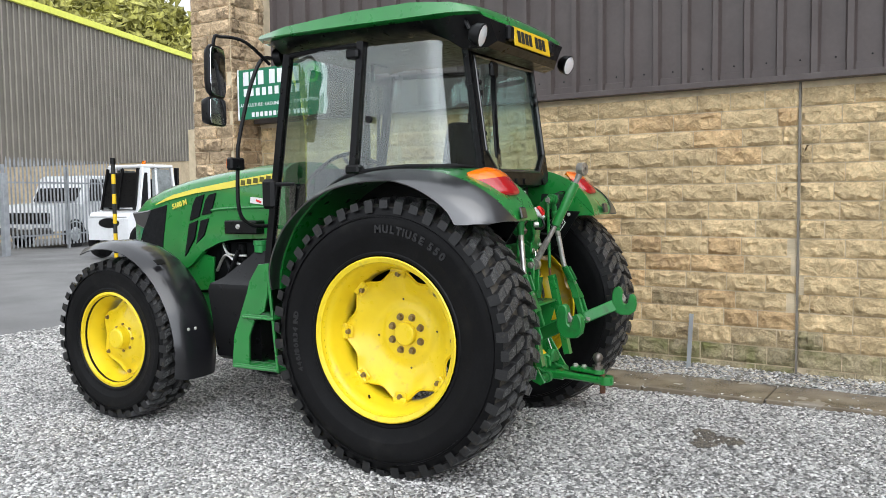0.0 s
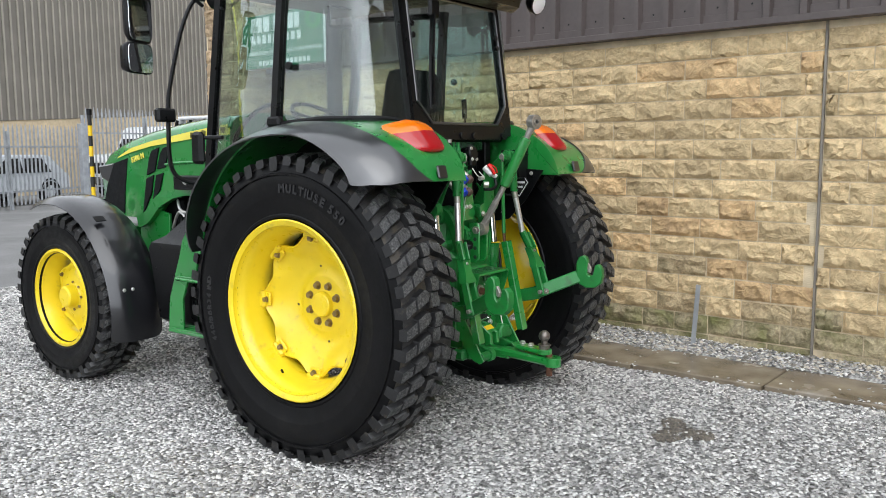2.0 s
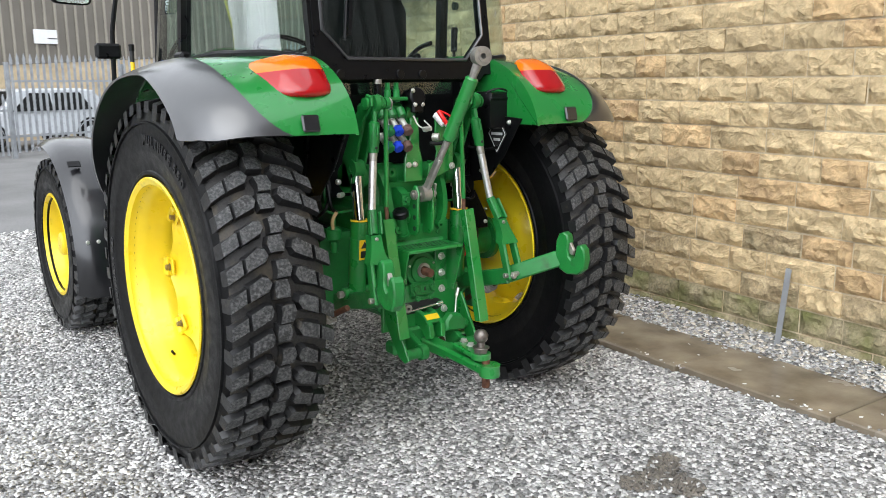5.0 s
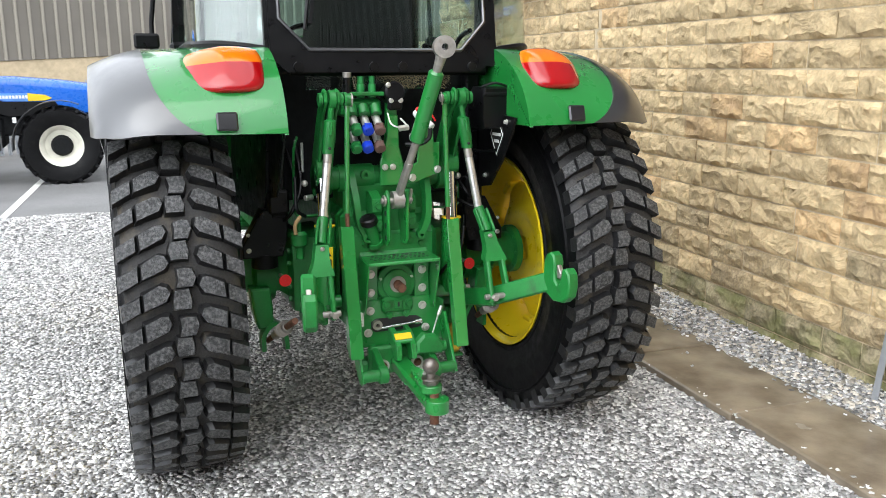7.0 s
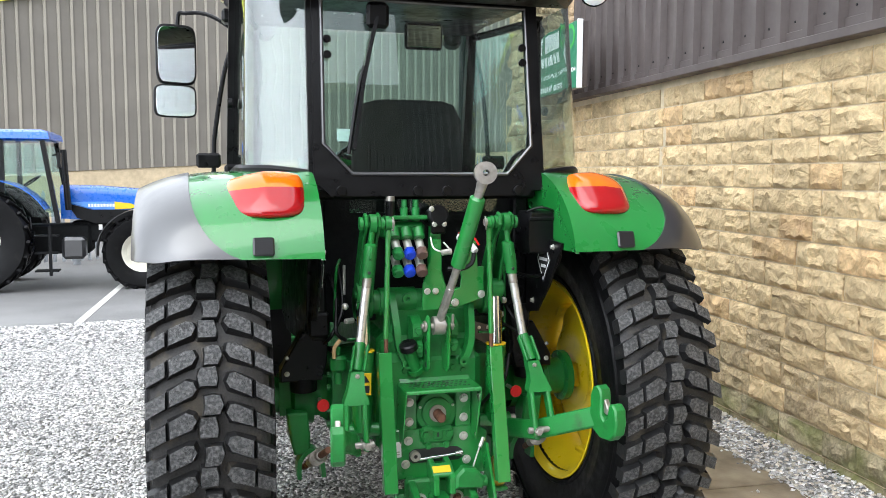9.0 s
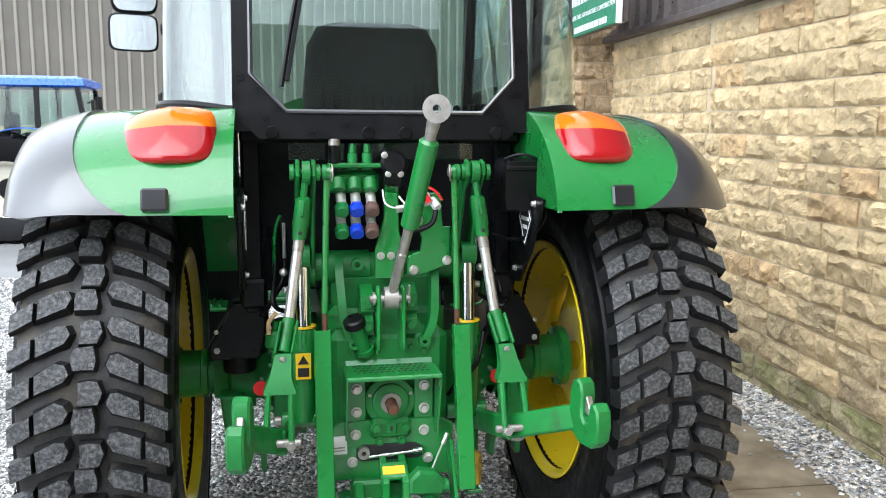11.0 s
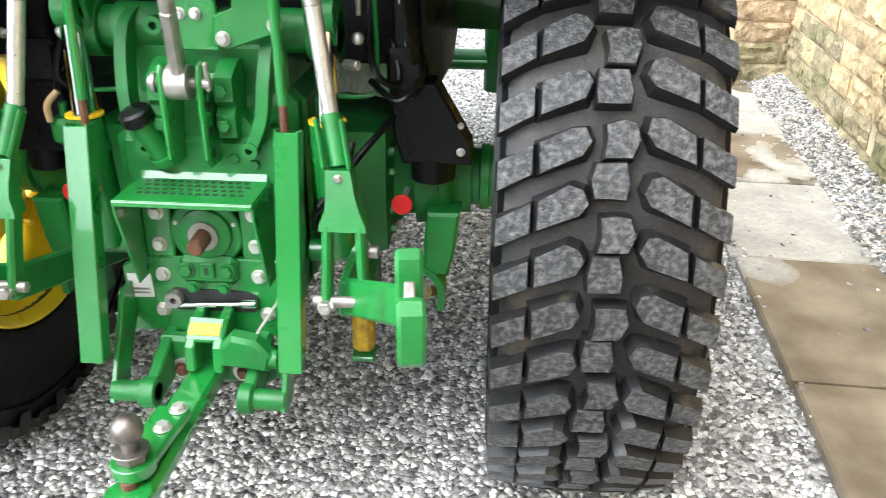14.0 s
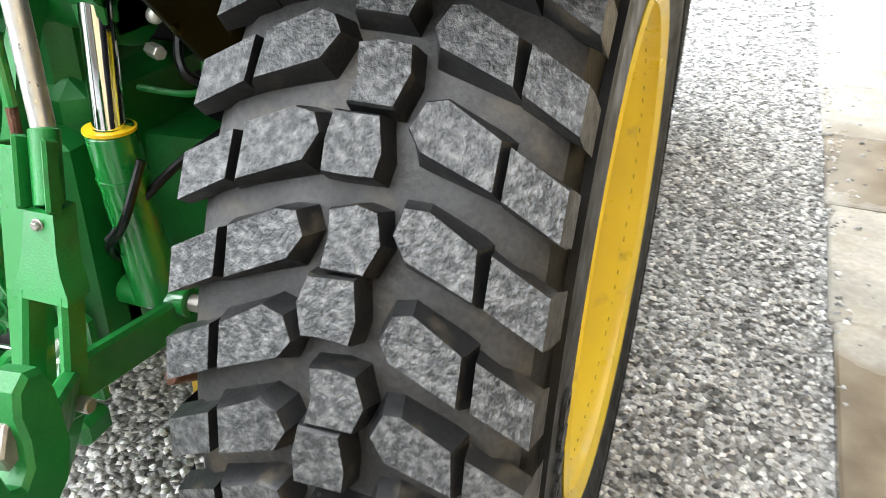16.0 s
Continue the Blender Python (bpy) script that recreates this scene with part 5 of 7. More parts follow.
part("armrest", join(box((0.29, 0.22, 1.62), (0.07, 0.36, 0.05), 0.02), box((-0.29, 0.20, 1.62), (0.06, 0.30, 0.05), 0.02)), SEAT, seat)
part("steering_column", join(tube([(0, 1.02, 1.05), (0, 0.98, 1.45), (0, 0.84, 1.70)], 0.05, n=10), box((0, 1.06, 1.62), (0.42, 0.20, 0.22), 0.05)), DARK, cab)
wheel_m = pose(0, 0.80, 1.74, 32, 0, 0)
part("steering_wheel", moved(join(tube([(0.19 * math.cos(a), 0.19 * math.sin(a), 0) for a in [2 * math.pi * k / 20 for k in range(21)]], 0.014, steps=1), *[box((0.09 * math.cos(a), 0.09 * math.sin(a), -0.01), (0.18, 0.03, 0.015), 0.005, (0, 0, math.degrees(a))) for a in (0.5, 2.6, 4.7)], rod((0, 0, -0.03), (0, 0, 0.01), 0.04)), wheel_m), BLACK, cab)
part("side_console", join(box((0.47, 0.32, 1.50), (0.24, 0.80, 0.22), 0.04), *[rod((0.44 + 0.05 * (k % 2), 0.18 + 0.09 * k, 1.60), (0.43 + 0.05 * (k % 2), 0.20 + 0.09 * k, 1.70), 0.008) for k in range(5)], *[ball((0.43 + 0.05 * (k % 2), 0.20 + 0.09 * k, 1.715), 0.018) for k in range(5)]), DARK, cab)
part("gear_lever", join(tube([(0.56, 0.05, 1.60), (0.57, 0.07, 1.74)], 0.008, steps=1), rod((0.57, 0.07, 1.74), (0.59, 0.09, 1.86), 0.017)), BLACK, cab)
part("lever_boot", loft([[(0.55 + r * math.cos(a), 0.08 + 1.5 * r * math.sin(a), z) for a in [2 * math.pi * k / 12 for k in range(12)]] for z, r in ((1.60, 0.10), (1.66, 0.085), (1.70, 0.03))]), DARK, cab)
part("inside_mirror_glass", box((0.295, 0.882, 2.42), (0.185, 0.004, 0.115), 0.001, (0, 0, 0)), MIRROR, cab)
part("inside_mirror", join(box((0.295, 0.898, 2.42), (0.21, 0.028, 0.14), 0.013), tube([(0.295, 0.91, 2.47), (0.30, 0.93, 2.52)], 0.008)), BLACK, cab)
part("exhaust_stack", tube([(0.62, 1.32, 1.20), (0.68, 1.33, 1.7), (0.69, 1.33, 2.72)], 0.057, n=16), BLACK, tractor, "black vertical exhaust stack")

# roof
def roof_section(y, hw, z_lo, z_hi, crown):
    pts = [(-hw + 0.05, y, z_lo), (hw - 0.05, y, z_lo), (hw, y, z_lo + 0.02), (hw - 0.01, y, z_hi - crown * 0.6)]
    for k in range(1, 10):
        a = math.pi * k / 10
        pts.append(((hw - 0.03) * math.cos(a), y, z_hi - crown * (1 - math.sin(a) ** 0.55)))
    pts += [(-hw + 0.01, y, z_hi - crown * 0.6), (-hw, y, z_lo + 0.02)]
    return pts


roof = part("roof", loft([roof_section(*r) for r in ((1.20, 0.62, 2.535, 2.565, 0.02), (1.16, 0.70, 2.530, 2.60, 0.05), (0.9, 0.76, 2.525, 2.635, 0.07), (0.4, 0.79, 2.520, 2.665, 0.08), (-0.03, 0.78, 2.520, 2.675, 0.085), (-0.26, 0.74, 2.530, 2.655, 0.08), (-0.35, 0.66, 2.540, 2.62, 0.05), (-0.385, 0.60, 2.545, 2.58, 0.02))]), GREEN, tractor, "glossy green cab roof", angle=50)
part("roof_underside", loft([[(-hw, y, z1), (hw, y, z1), (hw - 0.10, y, z0), (-hw + 0.10, y, z0)] for y, hw, z0, z1 in ((1.17, 0.60, 2.50, 2.535), (1.05, 0.70, 2.46, 2.53), (0.9, 0.74, 2.488, 2.53), (0.4, 0.76, 2.488, 2.52), (-0.06, 0.755, 2.48, 2.52), (-0.20, 0.74, 2.42, 2.52), (-0.27, 0.70, 2.37, 2.54), (-0.38, 0.60, 2.38, 2.55), (-0.42, 0.55, 2.42, 2.53))]), BLACK, roof, "black moulded roof underside")
plate = part("number_plate", box((0, -0.437, 2.478), (0.53, 0.012, 0.115), 0.004, (-8, 0, 0)), LABEL_Y, roof, "yellow rear number plate with dark characters")
shared("bar", [box((x, -0.446, 2.479), (0.042, 0.004, 0.072), 0.002, (-8, 0, 0)) for x in (-0.205, -0.15, -0.095, -0.04, 0.055, 0.11, 0.165)], INK, plate)
for d in (-1, 1):
    wl = part("work_lamp", join(lathe([(0.0005, 0.0), (0.04, 0.0), (0.062, 0.03), (0.066, 0.07), (0.060, 0.075)], (d * 0.66, -0.36, 2.44), (d * -0.12, -0.9, -0.3), 20), tube([(d * 0.64, -0.34, 2.46), (d * 0.63, -0.30, 2.53)], 0.014)), BLACK, roof, "round black work lamp")
    ax = Vector((d * -0.12, -0.9, -0.3)).normalized()
    part("lens", lathe([(0.0005, 0.078), (0.04, 0.076), (0.060, 0.072)], (d * 0.66, -0.36, 2.44), ax, 20), LAMP_CLEAR, wl)
    part("plate_lamp", box((d * 0.31, -0.43, 2.485), (0.07, 0.04, 0.09), 0.012), BLACK, roof)
    part("front_lamp", lathe([(0.0005, 0.0), (0.05, 0.01), (0.06, 0.06), (0.05, 0.065), (0.0005, 0.07)], (d * 0.52, 1.10, 2.46), (d * 0.2, 1, -0.1), 16), BLACK, roof)

# mirrors and lamp arm
ROUNDED = [(math.copysign(abs(math.cos(q)) ** 0.36, math.cos(q)), math.copysign(abs(math.sin(q)) ** 0.36, math.sin(q))) for q in [2 * math.pi * (k + 0.5) / 28 for k in range(28)]]
for d in (-1,):
    arm = part("mirror_arm", tube([(d * 0.62, 1.14, 2.40), (d * 0.80, 1.18, 2.52), (d * 0.93, 1.25, 2.54), (d * 0.975, 1.28, 2.50), (d * 0.975, 1.28, 2.1)], 0.011), BLACK, tractor, "black tubular mirror arm")
    mirror_turn = Matrix.Translation((d * 0.975, 1.28, 0)) @ Matrix.Rotation(radians(-d * 18), 4, "Z") @ Matrix.Translation((-d * 0.975, -1.28, 0))
    for nm, mx, mz, hw, hh, deep, what in (("mirror", 0.995, 2.318, 0.108, 0.160, 0.035, "black rear-view mirror with rounded corners"), ("wide_mirror", 1.005, 2.072, 0.114, 0.088, 0.060, "black rounded wide-angle mirror")):
        head = part(nm, moved(loft([[(d * mx + hw * k * cx, 1.265 + dy, mz + hh * k * cz) for cx, cz in ROUNDED] for dy, k in ((deep, 0.55), (deep * 0.7, 0.86), (0.0, 1.0), (-0.016, 1.0), (-0.020, 0.96))]), mirror_turn), BLACK, arm, what, angle=50)
        part(nm + "_glass", moved(loft([[(d * mx + hw * k * cx, 1.244 + dy, mz + hh * k * cz) for cx, cz in ROUNDED] for dy, k in ((0.0, 0.92), (-0.0022, 0.91))]), mirror_turn), MIRROR, head)
for d in (-1, 1):
    rail = part("handrail", tube([(d * 0.61, 1.13, 2.44), (d * 0.67, 1.17, 2.42), (d * 0.735, 1.21, 2.24), (d * 0.79, 1.26, 1.92), (d * 0.80, 1.27, 1.78), (d * 0.80, 1.27, 1.46), (d * 0.72, 1.24, 1.36), (d * 0.60, 1.20, 1.35)], 0.013), BLACK, tractor, "black tubular grab rail")
    part("side_lamp", box((d * 0.83, 1.26, 1.755), (0.13, 0.05, 0.08), 0.012), BLACK, rail)
    part("side_lens", box((d * 0.83, 1.287, 1.755), (0.11, 0.008, 0.06), 0.004), LAMP_AMBER, rail)


# ---- rear linkage, take-off, drawbar ----
def bar(p, q, w, t, b=0.004):
    """A rectangular bar between two points: w wide across x, t thick."""
    p, q = Vector(p), Vector(q)
    d = q - p
    z = d.normalized()
    x = (Vector((1, 0, 0)) - z * z.x).normalized()
    y = z.cross(x)
    m = Matrix((x, y, z)).transposed().to_4x4()
    m.translation = (p + q) / 2
    return moved(box((0, 0, 0), (w, t, d.length), b), m)


def HOOK_M(d):
    return Matrix.Translation((0.512 if d > 0 else -0.456, -0.830, 0.815)) @ Matrix.Rotation(radians(d * 9), 4, "Z") @ Matrix.Diagonal((0.80, 0.70, 0.76, 1)) @ Matrix.Translation((0, 0.765, -0.815))


def two(shape):
    return ((-1, mirrored(shape)), (1, shape))


# rear casting and take-off
casting = part("rear_casting", join(box((0, -0.29, 0.76), (0.40, 0.20, 0.44), 0.03), loft([[(-w, -0.30 - d0, z), (w, -0.30 - d0, z), (w, -0.16, z), (-w, -0.16, z)] for z, w, d0 in ((0.86, 0.17, 0.06), (0.92, 0.16, 0.07), (0.98, 0.12, 0.08), (1.04, 0.07, 0.06), (1.09, 0.05, 0.03))])), GREEN_CAST, tractor, "green painted rear transmission casting")
part("drive_flange", join(lathe([(0.03, 0.0), (0.084, 0.0), (0.084, 0.022), (0.080, 0.026), (0.062, 0.027), (0.060, 0.036), (0.050, 0.040), (0.028, 0.040)], (0, -0.395, 0.748), (0, -1, 0), 28)), GREEN_CAST, casting)
shared("flange_screw", [bolt((0.071 * math.cos(a), -0.421, 0.748 + 0.071 * math.sin(a)), (0, -1, 0), 0.0045, 0.003) for a in (0.35, 2.8)], ZINC, casting)
part("drive_collar", ring((0, -0.42, 0.748), (0, -0.443, 0.748), 0.034, 0.02, 20), STEEL, casting)
spline = lathe([(0.0005, 0.0), (0.0165, 0.0), (0.0165, 0.03), (0.0195, 0.034), (0.0195, 0.093), (0.016, 0.098), (0.0005, 0.098)], (0, -0.40, 0.748), (0, -1, -0.05), 12)
part("splined_shaft", spline, RUST, casting, "rusty splined take-off shaft")
part("rear_plate", prism([(-0.212, 0.485), (0.212, 0.485), (0.212, 0.655), (0.165, 0.685), (-0.165, 0.685), (-0.212, 0.655)], "xz", -0.420, -0.398, 0.004), GREEN, casting)
shared("cover_plate", [box((sx * 0.112, -0.412, 0.757), (0.066, 0.016, 0.145), 0.004) for sx in (-1, 1)], GREEN, casting)
shared("plate_bolt", [bolt((x, -0.420, z), (0, -1, 0), 0.0135, 0.012) for x, z in ((-0.110, 0.795), (-0.111, 0.717), (0.113, 0.797), (0.113, 0.719), (-0.114, 0.640), (-0.125, 0.547), (0.113, 0.643), (0.126, 0.545))], ZINC, casting, "zinc plated hexagon bolt")
part("bearing_cover", join(box((0.0, -0.425, 0.660), (0.135, 0.03, 0.070), 0.012), box((0.0, -0.442, 0.664), (0.038, 0.010, 0.040), 0.004)), GREEN_CAST, casting)
# thin black piece painted in for the shade of a screw slot
part("cover_slot", box((0.0, -0.4475, 0.664), (0.008, 0.003, 0.018), 0.001), INK, casting)
shared("cover_bolt", [bolt((x, -0.440, z), (0, -1, 0), 0.015 if z > 0.64 else 0.011, 0.010) for x, z in ((-0.048, 0.664), (0.046, 0.664), (-0.038, 0.620), (0.036, 0.620))], GREEN_CAST, casting)
# flat black shape paints the slot's inner shade; the plate isn't cut
part("slot", prism([(-0.112, 0.560), (-0.095, 0.548), (0.092, 0.548), (0.108, 0.558), (0.108, 0.588), (0.085, 0.602), (0.06, 0.604), (-0.06, 0.604), (-0.09, 0.606), (-0.112, 0.592)], "xz", -0.4235, -0.4195, 0.001), INK, casting)
part("latch_rod", join(rod((-0.080, -0.435, 0.566), (0.085, -0.437, 0.578), 0.006), rod((-0.035, -0.436, 0.570), (0.01, -0.436, 0.572), 0.008), rod((0.072, -0.437, 0.577), (0.105, -0.437, 0.580), 0.011)), CHROME, casting, "bright steel latch rod")
part("latch_boss", ring((-0.090, -0.445, 0.582), (-0.090, -0.418, 0.582), 0.020, 0.008, 16), STEEL, casting)
label1 = part("paper_label", box((-0.172, -0.4225, 0.608), (0.058, 0.003, 0.062), 0.001, (0, -2, 0)), LABEL_W, casting, "small white printed label")
shared("print_bar", [box((-0.172, -0.4245, z), (0.044, 0.001, 0.005), 0.0003, (0, -2, 0)) for z in (0.590, 0.600)], STEEL, label1)
# guard: top with black discs painting the shade of its holes, sides
guard = part("shaft_guard", join(prism([(-0.148, -0.375), (0.148, -0.375), (0.150, -0.535), (-0.150, -0.535)], "xy", 0.862, 0.868, 0.001)), GREEN, casting, "green sheet steel guard with round holes")
shared("guard_side", [prism([(-0.375, 0.864), (-0.534, 0.862), (-0.532, 0.838), (-0.470, 0.640), (-0.40, 0.640), (-0.385, 0.70)], "yz", x - 0.003, x + 0.003, 0.001) for x in (-0.149, 0.149)], GREEN, casting)
part("guard_flange", box((0.0, -0.385, 0.885), (0.29, 0.006, 0.05), 0.002, (-30, 0, 0)), GREEN, casting)
part("guard_lip", box((0.0, -0.535, 0.860), (0.300, 0.006, 0.012), 0.002), GREEN, casting)
holes = [rod((-0.118 + 0.0185 * i + (0.009 if j % 2 else 0), -0.415 - 0.024 * j, 0.8675), (-0.118 + 0.0185 * i + (0.009 if j % 2 else 0), -0.415 - 0.024 * j, 0.8690), 0.0062, n=10, b=0.0003) for i in range(13) for j in range(4)]
tagged(part("perforation", join(*holes), INK, casting, "rows of black discs painting the dark of round holes"), kind="stuff")

# top link bracket and rocker arms
plate_poly = [(-0.36, 0.910), (-0.440, 0.912), (-0.462, 0.935), (-0.466, 1.11), (-0.455, 1.135), (-0.435, 1.140), (-0.40, 1.10), (-0.36, 1.05)]
bracket = part("top_link_bracket", prism(plate_poly, "yz", -0.048, -0.034, 0.005), GREEN, casting, "pair of green top link plates")
part("bracket_plate", prism(plate_poly, "yz", 0.032, 0.046, 0.005), GREEN, bracket)
# black discs stand in for the shaded insides of the plate's pin holes
shared("bracket_hole", [rod((x, -0.437, z), (x + math.copysign(0.0012, x), -0.437, z), 0.011, n=14, b=0.0003) for x in (-0.0478, 0.0458) for z in (0.945, 0.995, 1.045)], INK, bracket)
shared("side_lug", [loft([[(x - 0.022, -0.33, z), (x + 0.022, -0.33, z), (x + 0.020, y, z), (x - 0.020, y, z)] for z, y in ((0.955, -0.36), (0.97, -0.408), (1.02, -0.412), (1.035, -0.395), (1.05, -0.412), (1.10, -0.408), (1.125, -0.36))]) for x in (-0.073, 0.071)], GREEN_CAST, casting)
shared("lug_bolt", [bolt((x, -0.410, z), (0, -1, 0), 0.0145, 0.013) for x in (-0.071, 0.069) for z in (1.0, 1.074)] + [bolt((x, -0.385, z), (0, -1, 0), 0.012, 0.010) for x, z in ((-0.122, 0.915), (0.075, 0.918), (0.118, 0.905), (-0.10, 0.905))], GREEN_CAST, casting)
part("bracket_pin", join(rod((-0.070, -0.448, 1.098), (0.062, -0.448, 1.098), 0.012), ring((-0.060, -0.448, 1.098), (-0.052, -0.448, 1.098), 0.022, 0.012)), STEEL, casting)
part("pin_handle", box((0.056, -0.452, 1.112), (0.010, 0.014, 0.062), 0.003, (8, 0, 0)), STEEL, casting)
for d, s in two(join(tube([(0.150, -0.27, 1.205), (0.156, -0.33, 1.175), (0.152, -0.372, 1.09), (0.144, -0.388, 1.01), (0.118, -0.392, 0.945)], 0.014, flat=(0.026, 0.046)), ring((0.116, -0.385, 0.944), (0.116, -0.418, 0.944), 0.019, 0.008, 16))):
    part("rib_arm", s, GREEN_CAST, casting)
part("filler_neck", join(rod((-0.075, -0.385, 0.90), (-0.112, -0.425, 1.005), 0.026), ring((-0.078, -0.388, 0.91), (-0.083, -0.394, 0.926), 0.034, 0.02)), GREEN_CAST, casting)
part("filler_plug", rod((-0.111, -0.424, 1.003), (-0.120, -0.433, 1.034), 0.036, n=18, b=0.006), BLACK, casting, "black round filler cap")
rockshaft = part("rockshaft", join(rod((-0.275, -0.26, 1.173), (0.275, -0.26, 1.173), 0.048, n=24), rod((-0.20, -0.26, 1.173), (-0.05, -0.26, 1.173), 0.056, n=24), ring((-0.095, -0.31, 1.19), (-0.095, -0.334, 1.19), 0.020, 0.009)), GREEN_CAST, tractor, "green lift rockshaft housing")
part("front_plate", prism([(-0.042, 1.145), (0.056, 1.145), (0.058, 1.235), (0.040, 1.30), (0.036, 1.43), (-0.006, 1.43), (-0.012, 1.34), (-0.040, 1.245)], "xz", -0.36, -0.345, 0.003), GREEN, rockshaft)
part("stay_plate", prism([(0.060, 1.165), (0.085, 1.155), (0.20, 1.195), (0.202, 1.32), (0.177, 1.32), (0.167, 1.43), (0.102, 1.43), (0.097, 1.315), (0.107, 1.28), (0.102, 1.24), (0.062, 1.225)], "xz", -0.40, -0.388, 0.003), GREEN, rockshaft, "green bent sheet steel stay plate")
shared("stay_bolt", [bolt((x, -0.402, z), (0, -1, 0), 0.012, 0.010) for x, z in ((0.081, 1.180), (0.190, 1.209))] + [bolt((x, -0.361, z), (0, -1, 0), 0.010, 0.009) for x, z in ((-0.022, 1.222), (0.012, 1.222))], ZINC, rockshaft)

# lift arms, links and rams
for d in (-1, 1):
    arm_poly = [(-0.22, 1.13), (-0.31, 1.13), (-0.345, 1.24), (-0.43, 1.435), (-0.49, 1.49), (-0.488, 1.530), (-0.450, 1.540), (-0.36, 1.455), (-0.24, 1.26)]
    lift = part("lift_arm", join(*[prism(arm_poly, "yz", d * x - 0.007, d * x + 0.007, 0.004) for x in (0.240, 0.288)], rod((d * 0.295, -0.26, 1.173), (d * 0.230, -0.26, 1.173), 0.066, n=20)), GREEN_CAST, tractor, "green cast hydraulic lift arm")
    part("arm_pin", join(rod((d * 0.312, -0.46, 1.500), (d * 0.188, -0.46, 1.500), 0.013), *[ring((d * x, -0.46, 1.500), (d * (x - 0.012), -0.46, 1.500), 0.025, 0.012, 18) for x in (0.312, 0.232, 0.214)]), GREEN_CAST, lift)
    part("pin_head", join(rod((d * 0.198, -0.46, 1.500), (d * 0.180, -0.46, 1.500), 0.016), tube([(d * 0.184, -0.46, 1.522), (d * 0.182, -0.475, 1.505), (d * 0.185, -0.47, 1.475), (d * 0.188, -0.46, 1.478)], 0.003)), STEEL, lift)
    top, mid, low = Vector((d * 0.263, -0.465, 1.500)), Vector((d * 0.287, -0.485, 1.300)), Vector((d * 0.322, -0.520, 1.062))
    hexs, neck, foot = Vector((d * 0.343, -0.560, 0.968)), Vector((d * 0.354, -0.592, 0.895)), Vector((d * 0.363, -0.652, 0.722))
    link = part("lift_link", join(bar(top, top.lerp(mid, 0.45), 0.020, 0.036, 0.008), loft([[tuple(top.lerp(mid, k) + Vector((w * math.cos(a), w * math.sin(a), 0))) for a in [2 * math.pi * q / 14 for q in range(14)]] for k, w in ((0.36, 0.012), (0.40, 0.024), (0.80, 0.026), (0.82, 0.024), (1.0, 0.022))]), ring(top + Vector((-0.012 * d, 0, 0)), top + Vector((0.012 * d, 0, 0)), 0.036, 0.012)), GREEN_CAST, tractor, "adjustable lift link with bright screw")
    part("sleeve_rib", bar(top.lerp(mid, 0.42) + Vector((0, -0.026, 0)), top.lerp(mid, 0.66) + Vector((0, -0.028, 0)), 0.010, 0.012, 0.003), GREEN_CAST, link)
    part("sleeve_screw", rod(top.lerp(mid, 0.90) + Vector((0, -0.020, 0)), top.lerp(mid, 0.90) + Vector((0, -0.027, 0)), 0.006, n=10), INK, link)
    part("link_screw", rod(mid, low, 0.0165, n=16), SATIN, link)
    part("thread", rod(mid, mid.lerp(low, 0.16), 0.0175, n=16), STEEL, link)
    part("link_sleeve", join(rod(low, hexs, 0.021, n=12), *[bar(low + Vector((d * x, -0.020, -0.004)), hexs + Vector((d * x, -0.020, 0.0)), 0.009, 0.028) for x in (-0.025, 0.025)]), GREEN_CAST, link)
    part("link_fork", join(loft([[(c.x - w, c.y - 0.022, c.z), (c.x + w, c.y - 0.022, c.z), (c.x + w, c.y + 0.022, c.z), (c.x - w, c.y + 0.022, c.z)] for c, w in ((hexs, 0.024), (hexs.lerp(neck, 0.35), 0.027), (hexs.lerp(neck, 0.6), 0.028), (neck, 0.034), (neck.lerp(foot, 0.16), 0.046), (neck.lerp(foot, 0.22), 0.047))])), GREEN_CAST, link)
    shared("fork_prong", [bar(neck.lerp(foot, 0.16) + Vector((d * x * 0.85, 0, 0)), foot + Vector((d * x, -0.003, -0.03)), 0.018, 0.044, 0.006) for x in (-0.038, 0.038)], GREEN_CAST, link)
    part("fork_screw", bolt(hexs.lerp(neck, 0.2) + Vector((0, -0.022, 0)), (0, -1, 0), 0.007, 0.006), STEEL, link)
    part("link_pin", join(rod(foot + Vector((-0.066, 0, -0.005)), foot + Vector((0.066, 0, -0.005)), 0.012), rod(foot + Vector((d * -0.036, -0.022, -0.002)), foot + Vector((d * -0.036, -0.042, -0.002)), 0.014, n=6), rod(foot + Vector((d * -0.05, -0.028, -0.004)), foot + Vector((d * -0.016, -0.03, 0.002)), 0.008, n=8)), STEEL, link)
    ram_top, ram_mid, ram_low = Vector((d * 0.276, -0.325, 1.200)), Vector((d * 0.275, -0.345, 0.995)), Vector((d * 0.280, -0.31, 0.665))
    ram = part("lift_ram", join(rod(ram_mid, ram_low, 0.041, n=24, b=0.004), ring(ram_mid.lerp(ram_low, 0.24), ram_mid.lerp(ram_low, 0.26), 0.043, 0.03, 24), rod(ram_low + Vector((-0.07, 0, 0.0)), ram_low + Vector((0.07, 0, 0.0)), 0.028)), GREEN, tractor, "green hydraulic lift ram with chrome rod")
    part("ram_rod", rod(ram_top, ram_mid, 0.026, n=20), CHROME, ram)
    part("ram_ring", ring(ram_mid + Vector((0, 0, 0.002)), ram_mid + Vector((0, 0, -0.003)), 0.042, 0.026, 24), LABEL_Y, ram)
